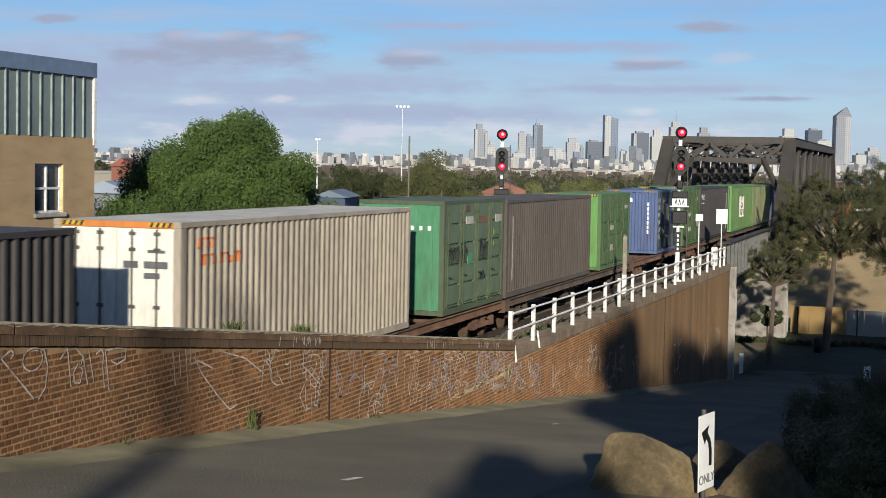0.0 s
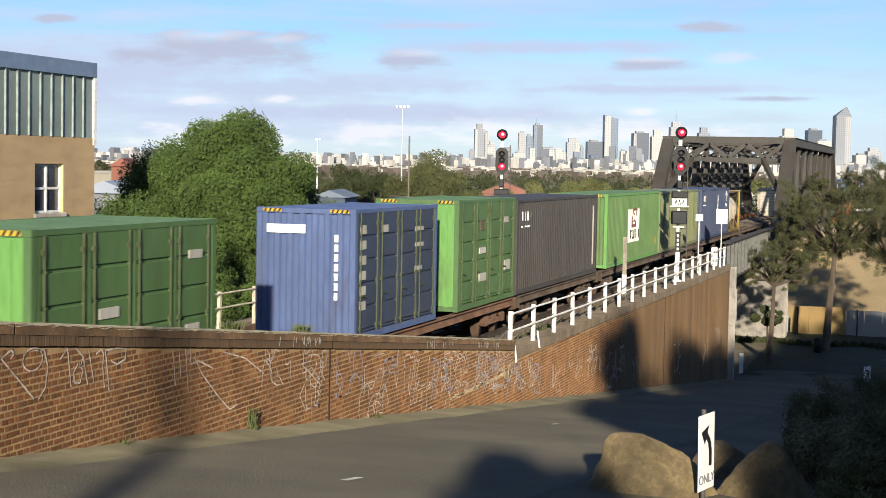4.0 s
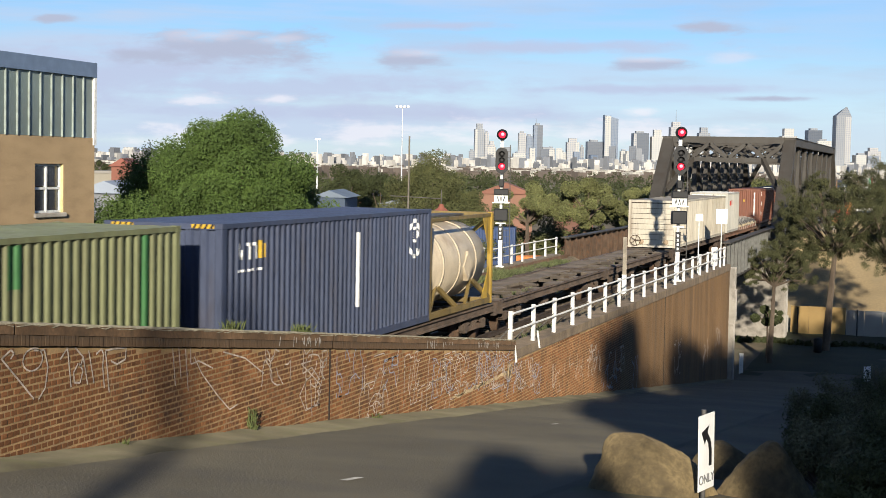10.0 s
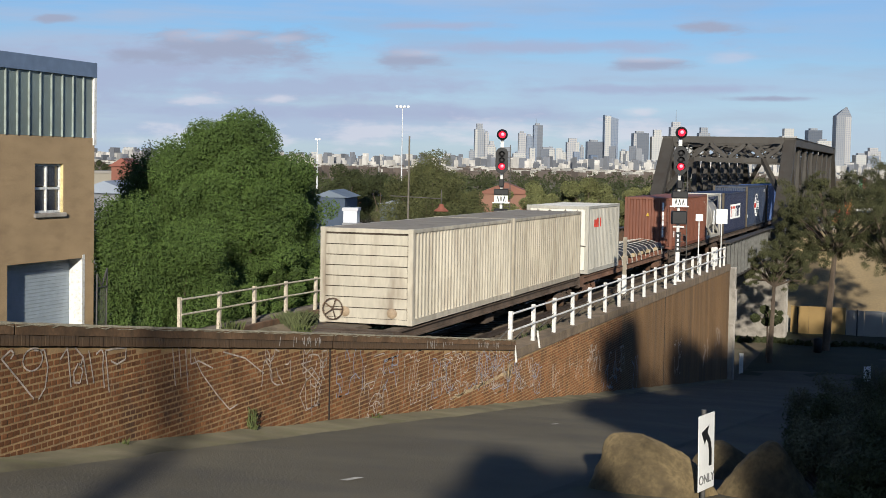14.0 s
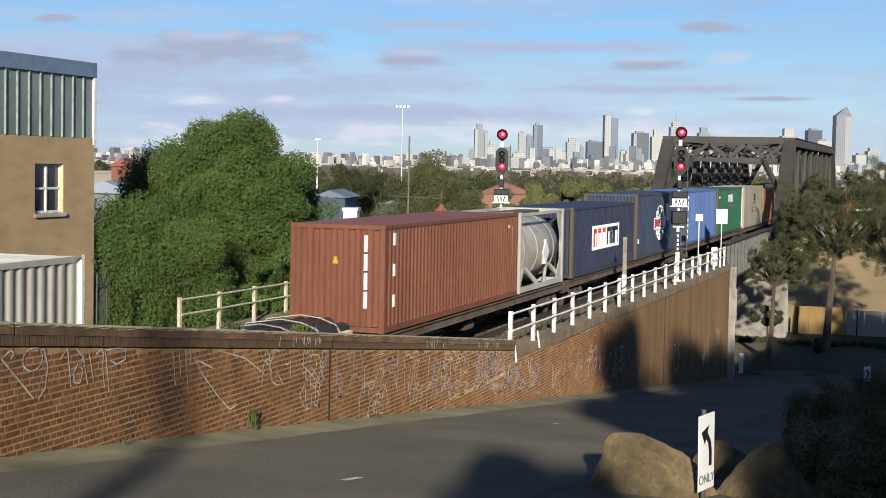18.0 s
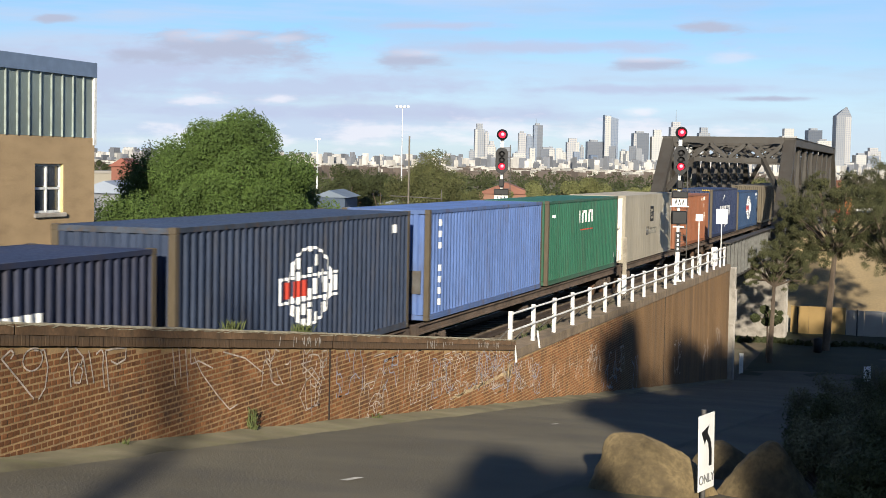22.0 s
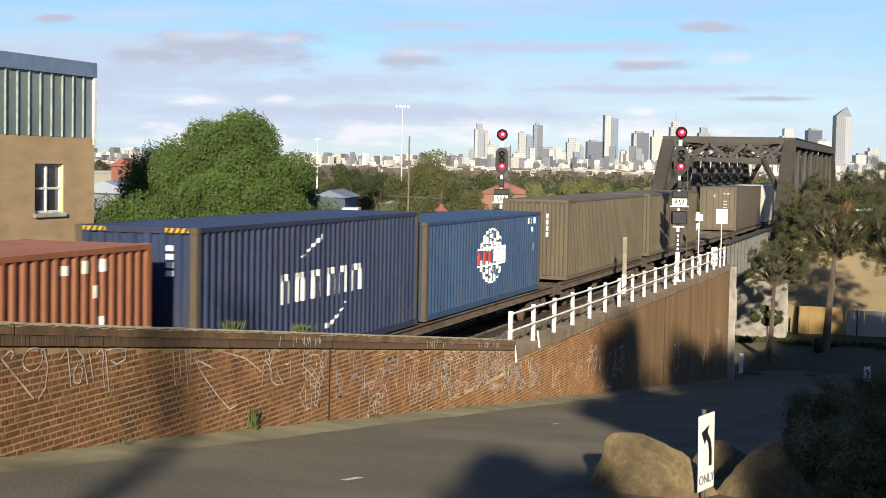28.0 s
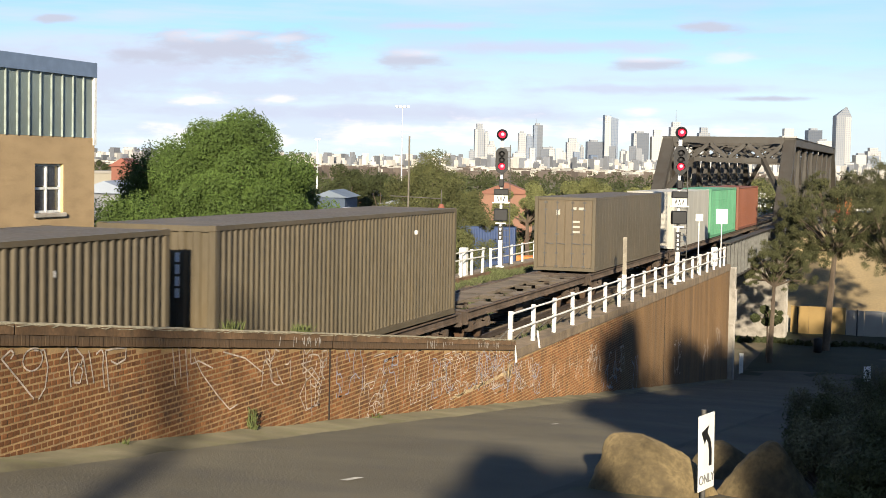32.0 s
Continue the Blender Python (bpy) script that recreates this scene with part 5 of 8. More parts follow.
    bars_side(c, [(11.3, 11.4, 0.35, 2.6), (11.5, 11.58, 0.35, 2.6)], G["pale_grey"], name="stripe")
    bars_side(c, [(1.5, 1.62, 2.32, 2.66), (1.7, 1.84, 2.32, 2.6)], YELLOW)
    c = container(-107.43, 12.35, 3.0, G["pale_green"], "bright lime green container with a cream logo panel", pitch=0.27, trim=G["lime"])
    hazard(c, F40, HC)
    bars_side(c, [(4.62 + 0.27 * k, 4.81 + 0.27 * k, 0.85, 2.28) for k in range(10)], G["white_end"], name="logo_panel", label="cream slatted panel behind the emblem")
    maroon = mat("maroon_emblem", (0.16, 0.05, 0.04), 0.6)
    poly_side(c, [(5.36, 1.48), (6.42, 1.48), (6.66, 2.3), (5.6, 2.3)], maroon, 0.012, "maroon slanted emblem block")
    for pts in ([(5.62, 1.62), (5.72, 1.62), (5.9, 2.18), (5.8, 2.18)], [(5.8, 2.1), (6.4, 2.1), (6.43, 2.2), (5.83, 2.2)], [(6.3, 2.1), (6.4, 2.1), (6.28, 1.72), (6.18, 1.72)], [(5.62, 1.62), (5.65, 1.72), (6.1, 1.72), (6.07, 1.62)], [(5.9, 1.72), (6.0, 1.72), (6.1, 2.0), (6.0, 2.0)]):
        poly_side(c, pts, G["white_end"], 0.016)
    letter_bars(c, [4.75 + 0.31 * k for k in range(8)], 0.98, 0.4, 0.2, BLACK, 0.012)
    bars_side(c, [(5.85, 6.35, 2.3, 2.86)], G["pale_green"], name="patch", out=-0.004)
    bars_side(c, [(11.3, 11.42, 0.55, 0.85), (11.62, 11.72, 0.5, 0.8)], paint("dull_yellow_label", (0.3, 0.24, 0.06)))
    c = container(-94.75, 12.4, 2.94, G["olive"], "faded olive green container with darker green patches", pitch=0.27)
    bars_side(c, [(1.03, 1.37, 0.2, 2.82), (5.07, 5.45, 2.18, 2.82), (7.17, 7.5, 2.19, 2.82), (11.0, 11.4, 0.85, 2.82)], paint("patched_green", (0.05, 0.19, 0.06)), name="patch", out=-0.008)
    bars_side(c, [(6.02, 6.5, 0.17, 2.83)], paint("drab_panel", (0.19, 0.185, 0.1)), name="patch", out=-0.006)
    c = container(-80.7, 12.4, 2.92, G["slate_blue"], "slate blue container with white letters and a white bar", pitch=0.27)
    hazard(c, F40, HC)
    letter_bars(c, (0.75, 1.08, 1.36), 2.2, 0.32, 0.2, WHITE_SIGN)
    bars_side(c, [(0.7 + 0.17 * k, 0.8 + 0.17 * k, 1.97, 2.02) for k in range(8)], WHITE_SIGN)
    bars_side(c, [(1.66, 1.8, 2.2, 2.55), (1.88, 2.02, 2.2, 2.48)], YELLOW)
    bars_side(c, [(7.0, 7.3, 0.8, 2.5)], WHITE_SIGN, name="white_bar")
    ellipse_band(c, 11.15, 2.2, 0.42, 0.5, 0.2, WHITE_SIGN, 0.6, 5.4, label="white swirl emblem")
    ellipse_band(c, 11.2, 2.3, 0.24, 0.2, 0.35, WHITE_SIGN, 0.0, 6.283)
    ellipse_band(c, 11.25, 1.92, 0.3, 0.2, 0.35, WHITE_SIGN, 3.0, 6.283)
    bars_side(c, [(6.05, 6.25, 0.12, 2.8)], G["slate_blue"], name="centre_post", out=0.012)
    tank(-68.33, F20, ST + 0.1, TANK_CREAM, paint("worn_yellow_frame", (0.42, 0.27, 0.045), (0.09, 0.06, 0.03), 0.8), "cream tank container in a yellow and grimy end frame", (1.5, 3.0, 4.6), paint("grimy_yellow_frame", (0.2, 0.14, 0.05), (0.05, 0.04, 0.03), 0.85))
    # two white boxes with slatted ends, then a shorter one
    for k, q in enumerate((-27.63, -17.75)):
        c = container(q, 9.6, 2.438, G["weathered_white"] if k else G["off_white"], "old weathered grey-white ribbed container with slatted end" if k else "old off-white ribbed container with slatted end", end="slats", pitch=0.28, width=2.5, flat=0.3, depth=0.12, roof=paint("tan_roof_grime", (0.26, 0.225, 0.165), (0.14, 0.11, 0.075), 0.7))
        if k == 0:
            M = Mesh()
            for i in range(20):
                a, b = (2 * math.pi * (i + e) / 20 for e in (0, 1))
                M.beam((-0.85 + 0.27 * math.cos(a), -0.1, 0.36 + 0.27 * math.sin(a)), (-0.85 + 0.27 * math.cos(b), -0.1, 0.36 + 0.27 * math.sin(b)), 0.03, 0.03)
            for i in range(5):
                a = 2 * math.pi * i / 5
                M.beam((-0.85, -0.1, 0.36), (-0.85 + 0.27 * math.cos(a), -0.1, 0.36 + 0.27 * math.sin(a)), 0.025, 0.025)
            part("hand_wheel", M, RUST, c, "rusty spoked hand brake wheel")
            M = Mesh()
            for x, r in ((-0.55, 0.13), (0.72, 0.13)):
                M.lathe([(0, 0.01), (0, r), (0.03, r), (0.03, 0.01)], (x, 0.0, 0.3), (0, -1, 0), 14)
            part("round_cover", M, mat("worn_buff", (0.4, 0.3, 0.2), 0.7), c)
    c = container(-6.67, F20, ST, G["pale_grey"], "pale grey container with a red emblem and white doors", end="doors", door_colour=G["white_end"], pitch=0.27, roof=G["white_end"])
    bars_side(c, [(1.2, 1.65, 1.75, 2.05), (1.75, 2.05, 1.75, 2.1), (2.12, 2.35, 1.75, 2.1)], RED_MARK, name="emblem", label="red three-part emblem")
    bars_end(c, [(0.2, 0.32, 2.0, 2.12), (0.45, 0.9, 2.0, 2.12), (0.3, 0.8, 1.8, 1.88)], BLACK)
    # bent-hoop steel load on a low wagon
    ld = thing("strapped_roll_load", pose(0, 0, 0), "long black rolls on broken timbers held by pale straps", "freight load")
    on_train(ld, 0.4, z=DECK - 0.06)
    rnd = random.Random(3)
    wrap, wood, old = mat("black_wrapped_roll", (0.034, 0.029, 0.025), 0.55, var=0.35, scale=1.5), mat("pale_wood_block", (0.42, 0.33, 0.2), 0.8, var=0.25, scale=5), mat("red_brown_broken_timber", (0.17, 0.07, 0.042), 0.9, var=0.4, scale=4)
    for k in range(6):
        M = Mesh()
        x = -0.9 + 0.34 * k
        z = 0.3 + 0.09 * (1 - ((k - 2.5) / 2.5) ** 2)
        pts = [Vector((x + rnd.uniform(-0.03, 0.03), 0.1 + 11.1 * i / 8, z + 0.05 * math.sin(i * 2.1 + k))) for i in range(9)]
        M.path(pts, 0.19, 12)
        part("roll", M, wrap, ld, "black wrapped roll")
    M = Mesh()
    M.block(-1.1, 1.02, 0.15, 11.2, 0.0, 0.12, 0.03)
    part("bed", M, old, ld)
    for k in range(22):
        M = Mesh()
        y = 0.2 + 0.5 * k + rnd.uniform(-0.08, 0.08)
        M.block(0.98, 1.16 + rnd.uniform(-0.05, 0.05), y, y + rnd.uniform(0.25, 0.5), -0.02, rnd.uniform(0.06, 0.2), 0.02)
        part("timber", M, old, ld)
    for k in range(10):
        M = Mesh()
        y = 0.35 + 1.12 * k
        pts = [Vector((1.2, y - 0.3, 0.0)), Vector((1.12, y - 0.05, 0.28)), Vector((0.9, y + 0.12, 0.5)), Vector((0.5, y + 0.22, 0.62)), Vector((0.0, y + 0.26, 0.67)), Vector((-0.8, y + 0.2, 0.55)), Vector((-1.12, y, 0.1))]
        for p, q in zip(pts, pts[1:]):
            M.beam(p, q, 0.035, 0.02)
        part("strap", M, G["pale_grey"], ld, "pale webbing strap")
    for k in range(6):
        M = Mesh()
        M.block(0.78, 1.12, 1.1 + 1.9 * k, 1.6 + 1.9 * k, 0.2, 0.34, 0.02)
        part("wedge_block", M, wood, ld, "pale wooden block")
    c = container(13.3, 12.45, 2.61, G["oxide"], "oxide red corrugated container with white edge letters")
    bars_side(c, [(0.7, 0.95, 2.1 - 0.75 * k, 2.4 - 0.75 * k) for k in range(3)], WHITE_SIGN)
    bars_end(c, [(0.7, 0.78, 1.95 - 0.45 * k, 2.35 - 0.45 * k) for k in range(4)], WHITE_SIGN)
    bars_end(c, [(-0.1, 0.03, 1.65, 1.74), (-0.07, 0.0, 1.74, 1.82)], YELLOW)
    bars_side(c, [(11.3, 11.5, 2.15, 2.25), (11.75, 11.82, 1.0, 2.2)], G["pale_grey"])
    tank(26.08, F20, ST, TANK_STEEL, G["pale_grey"], "silver tank container in a pale grey frame, white placard", (0.9, 2.6, 4.9))
    c = container(33.65, F40, ST, G["navy"], "navy blue corrugated container with a white shipping name panel", post=RUSTY, trim=G["navy"])
    # plain shapes where the shipping line's name stands
    z0 = 0.86
    bars_side(c, [(3.47, 8.7, z0, z0 + 0.94)], WHITE_SIGN, name="name_panel", label="white name panel with plain bars")
    RB, DB = mat("signal_red_paint", (0.55, 0.06, 0.03), 0.5), mat("dark_navy_letters", (0.03, 0.035, 0.07), 0.5)
    glyph = lambda y, w: [(y, y + 0.2, z0 + 0.12, z0 + 0.82), (y + w - 0.2, y + w, z0 + 0.12, z0 + 0.82), (y, y + w, z0 + 0.64, z0 + 0.82)]
    bars_side(c, glyph(3.72, 0.66) + glyph(4.46, 0.76) + glyph(5.3, 0.76), RB, name="name_bars", out=0.012)
    bars_side(c, glyph(6.35, 0.62) + glyph(7.05, 0.6) + glyph(7.74, 0.82), DB, name="name_bars", out=0.012)
    bars_side(c, [(11.6, 11.64, 0.4, 2.2)], G["pale_grey"])
    c = container(46.5, 12.55, 2.91, G["mid_blue"], "mid blue corrugated container with a white globe emblem", pitch=0.3, post=RUSTY, trim=mat("grimy_blue_frame", (0.05, 0.062, 0.085), 0.6, var=0.3, dirt=(0.09, 0.055, 0.03), dirt_amount=0.8))
    ellipse_band(c, 6.15, 1.48, 1.25, 0.84, 0.07, WHITE_SIGN)
    logo_ring(c, 6.15, 1.48, 1.2, 0.8, WHITE_SIGN, seed=4)
    bars_side(c, [(4.56, 7.85, 1.18, 1.24), (4.56, 7.85, 1.67, 1.73), (4.56, 4.62, 1.24, 1.67), (7.79, 7.85, 1.24, 1.67)], WHITE_SIGN, name="emblem_frame")
    for k, y in enumerate((4.7, 5.22, 5.7, 6.25, 6.8, 7.3)):
        bars_side(c, [(y, y + 0.36, 1.29, 1.63)], RED_MARK if k < 3 else WHITE_SIGN, name="emblem_bar", out=0.011)
    bars_side(c, [(11.2, 11.3, 2.4, 2.6), (11.4, 11.75, 2.4, 2.6), (0.4, 0.6, 0.7, 0.9)], WHITE_SIGN)
    c = container(60.63, F40, HC, G["light_blue"], "light blue corrugated container with small white upright letters", post=RUSTY, trim=paint("rust_stained_light_blue", (0.09, 0.15, 0.32), (0.13, 0.075, 0.035), 0.8))
    bars_side(c, [(0.95, 1.25, 2.45 - 0.3 * k, 2.62 - 0.3 * k) for k in (0, 1, 2, 4, 5, 6, 7)], WHITE_SIGN)
    bars_end(c, [(0.55, 1.0, 0.7, 1.3)], STEEL, name="plate")
    c = container(73.7, F40, HC, G["bottle"], "bottle green corrugated container with a row of white letter bars", post=RUSTY, trim=paint("rust_stained_green", (0.03, 0.11, 0.065), (0.12, 0.07, 0.035), 0.8))
    letter_bars(c, [4.95 + 0.365 * k for k in range(7)], 2.0, 0.46, 0.26, WHITE_SIGN)
    bars_side(c, [(5.1, 7.35, 1.72, 1.76)], RED_MARK)
    bars_side(c, [(0.7, 1.2, 2.3, 2.4), (11.5, 11.7, 0.4, 0.6)], WHITE_SIGN)
    # near end gets a whiter colour than the sides for the sun on it
    c = container(87.57, F40, HC, G["beige"], "beige smooth-sided refrigerated container with a dark emblem", style="smooth", end="flat", trim=G["beige"], end_colour=G["white_end"])
    bars_side(c, [(6.17, 7.0, 1.62, 1.74), (6.17, 6.3, 1.62, 2.31), (6.17, 7.0, 2.19, 2.31), (6.88, 7.0, 1.62, 2.31), (6.45, 6.72, 1.84, 2.08)], BLACK, name="emblem", label="dark square emblem")
    letter_bars(c, (5.2, 5.5), 1.02, 0.38, 0.22, mat("dark_grey_letters", (0.09, 0.085, 0.08), 0.6))
    letter_bars(c, [5.85 + 0.26 * k for k in range(8)], 1.05, 0.28, 0.17, mat("faded_grey_letters", (0.2, 0.19, 0.16), 0.6))
    M = Mesh()
    M.box(-1.0, 1.0, -0.35, 0.0, 0.1, 0.55)
    M.box(-0.9, -0.2, -0.3, 0.0, 0.9, 1.6)
    M.box(0.1, 1.0, -0.32, 0.0, 1.5, 1.58)
    part("cooling_unit", M, G["white_end"], c, "pale cooling machinery on the end")
    c = container(100.95, 12.35, 2.68, G["orange"], "rust orange corrugated container")
    bars_side(c, [(9.6, 9.75, 2.3, 2.45), (10.2, 10.4, 2.3, 2.5), (10.6, 10.9, 2.3, 2.5), (10.5, 10.7, 1.9, 2.1), (10.7, 10.8, 1.2, 1.6), (4.4, 4.55, 2.0, 2.25)], G["white_end"])
    c = container(114.95, 12.4, 2.88, G["deep_blue"], "deep blue corrugated container with large white letters and swooshes", post=RUSTY, trim=G["navy"])
    hazard(c, F40, HC)
    g2 = lambda y, w, h=0.6: [(y, y + 0.17, 1.2, 1.2 + h), (y + w - 0.17, y + w, 1.2, 1.2 + h), (y, y + w, 1.2 + h - 0.14, 1.2 + h)]
    bars_side(c, g2(3.8, 0.48) + g2(4.5, 0.55) + g2(5.4, 0.6) + g2(6.32, 0.52) + g2(6.95, 0.5) + g2(7.74, 0.68), WHITE_SIGN, name="name_bars", label="large white letter bars")
    for k in range(6):
        u, w = k / 6, (k + 1) / 6
        up = lambda q: (4.74 + 1.33 * q, 1.95 + 0.48 * q ** 0.6)
        dn = lambda q: (6.14 + 1.35 * q, 0.47 + 0.5 * q ** 1.7)
        for f, t0, t1 in ((up, 0.02 + 0.1 * u, 0.02 + 0.1 * w), (dn, 0.13 - 0.1 * u, 0.13 - 0.1 * w)):
            (ya, za), (yb, zb) = f(u), f(w)
            poly_side(c, [(ya, za), (yb - 0.04, zb), (yb - 0.04, zb + t1), (ya, za + t0)], WHITE_SIGN, 0.008, name="swoosh")
    bars_side(c, [(11.3, 11.35, 0.9, 2.2), (11.5, 11.55, 1.2, 2.4)], G["pale_grey"])
    bars_end(c, [(0.62, 0.76, 2.0 + 0.15 * k, 2.1 + 0.15 * k) for k in range(4)], WHITE_SIGN)
    c = container(128.05, F40, 2.58, G["globe_blue"], "blue corrugated container with a white broken globe emblem", post=RUSTY, trim=G["globe_blue"])
    ellipse_band(c, 6.3, 1.4, 1.25, 0.82, 0.07, WHITE_SIGN)
    logo_ring(c, 6.3, 1.4, 1.2, 0.78, WHITE_SIGN, seed=9)
    bars_side(c, [(4.75, 7.8, 1.11, 1.17), (4.75, 7.8, 1.6, 1.66), (4.75, 4.81, 1.17, 1.6), (7.74, 7.8, 1.17, 1.6)], WHITE_SIGN, name="emblem_frame")
    for k, y in enumerate((4.85, 5.35, 5.85, 6.4, 6.9, 7.35)):
        bars_side(c, [(y, y + 0.34, 1.21, 1.55)], RED_MARK if k < 3 else WHITE_SIGN, name="emblem_bar", out=0.011)
    bars_side(c, [(10.6, 10.8, 2.2, 2.4), (10.9, 11.1, 2.2, 2.4), (11.2, 11.5, 2.2, 2.4), (11.0, 11.2, 1.95, 2.1), (11.2, 11.3, 1.3, 1.6)], WHITE_SIGN)
    for q, d in ((144.3, 15.15), (161.2, 14.95)):
        c = container(q, d, HC, G["mud"], "long mud-brown corrugated container coated in road grime", pitch=0.25)
        bars_end(c, [(0.42, 0.5, 1.55 + 0.22 * k, 1.72 + 0.22 * k) for k in range(4)], WHITE_SIGN)
        bars_side(c, [(11.5, 11.65, 2.3, 2.4)], WHITE_SIGN)
    c = container(194.6, 15.2, HC, G["mud"], "grimy brown container with double end doors", end="doors", style="smooth", door_colour=G["mud_door"])
    bars_end(c, [(0.3, 0.45, 2.4, 2.5), (0.55, 0.75, 2.4, 2.5), (0.3, 0.6, 1.9, 1.98), (0.3, 0.6, 1.7, 1.78), (0.3, 0.6, 1.5, 1.58), (-0.35, -0.2, 2.2, 2.4)], G["pale_grey"])
    c = container(213.9, 12.6, HC, G["pale_grey"], "pale grey smooth container", style="smooth", end="flat")
    c = container(227.6, F40, HC, G["sea_green"], "sea green corrugated container", trim=G["sea_green"])
    c = container(241.2, F40, HC, G["oxide"], "dull red corrugated container")
    # wagons under the loads
    for q, e, planks, m in ((-206, -187.2, False, WAGON), (-186.4, -163.3, False, WAGON_BROWN), (-163.0, -142.4, False, WAGON), (-142.0, -121.6, False, WAGON_BROWN),
                            (-121.3, -108.9, False, WAGON), (-108.4, -82.0, False, WAGON), (-81.5, -61.6, False, WAGON), (-61.2, -45.3, True, WAGON), (-44.9, -28.9, True, WAGON),
                            (-28.5, -7.9, True, WAGON), (-7.5, 12.2, False, WAGON_BROWN), (12.6, 32.6, False, WAGON), (33.0, 59.2, False, WAGON), (59.7, 86.2, False, WAGON),
                            (86.7, 113.4, False, WAGON), (113.9, 142.6, False, WAGON), (143.3, 160.2, False, WAGON), (160.6, 176.9, False, WAGON), (177.3, 193.4, True, WAGON),
                            (193.8, 212.4, False, WAGON), (212.8, 254.0, False, WAGON)):
        wagon(q, e - q, "empty flat wagon with a battered plated deck" if planks else
              ("red-brown steel container wagon on two bogies" if m is WAGON_BROWN else "grimy brown steel container wagon on two bogies"), m, planks)


build_train()
# ---- planting ----
def leaves(centres, radii, count, size, rnd, flat=1.0, hang=0.0, slim=0.5, core=0.55):
    """Many small leaf blades round clump centres, as one mesh."""
    g = np.random.default_rng(rnd)
    centres, radii = np.array(centres), np.array(radii)
    w = radii ** 2 / (radii ** 2).sum()
    pick = g.choice(len(centres), count, p=w)
    d = g.normal(size=(count, 3))
    d /= np.linalg.norm(d, axis=1)[:, None]
    r = radii[pick] * (core + (1.05 - core) * g.random(count) ** 0.6)
    p = centres[pick] + d * r[:, None] * np.array([1, 1, flat])
    p[:, 2] -= hang * g.random(count)
    n = d + g.normal(size=(count, 3)) * 0.55
    n /= np.linalg.norm(n, axis=1)[:, None]
    a = np.cross(n, g.normal(size=(count, 3)))
    a /= np.linalg.norm(a, axis=1)[:, None]
    b = np.cross(n, a)
    s = size * (0.6 + 0.8 * g.random(count))[:, None]
    a, b = a * s, b * s * slim
    verts = np.stack([p - a, p + b * 0.9, p + a, p - b * 0.9], 1).reshape(-1, 3)
    M = Mesh()
    M.v = verts.tolist()
    M.f = [(4 * i, 4 * i + 1, 4 * i + 2, 4 * i + 3) for i in range(count)]
    M.smooth = [False] * count
    return M


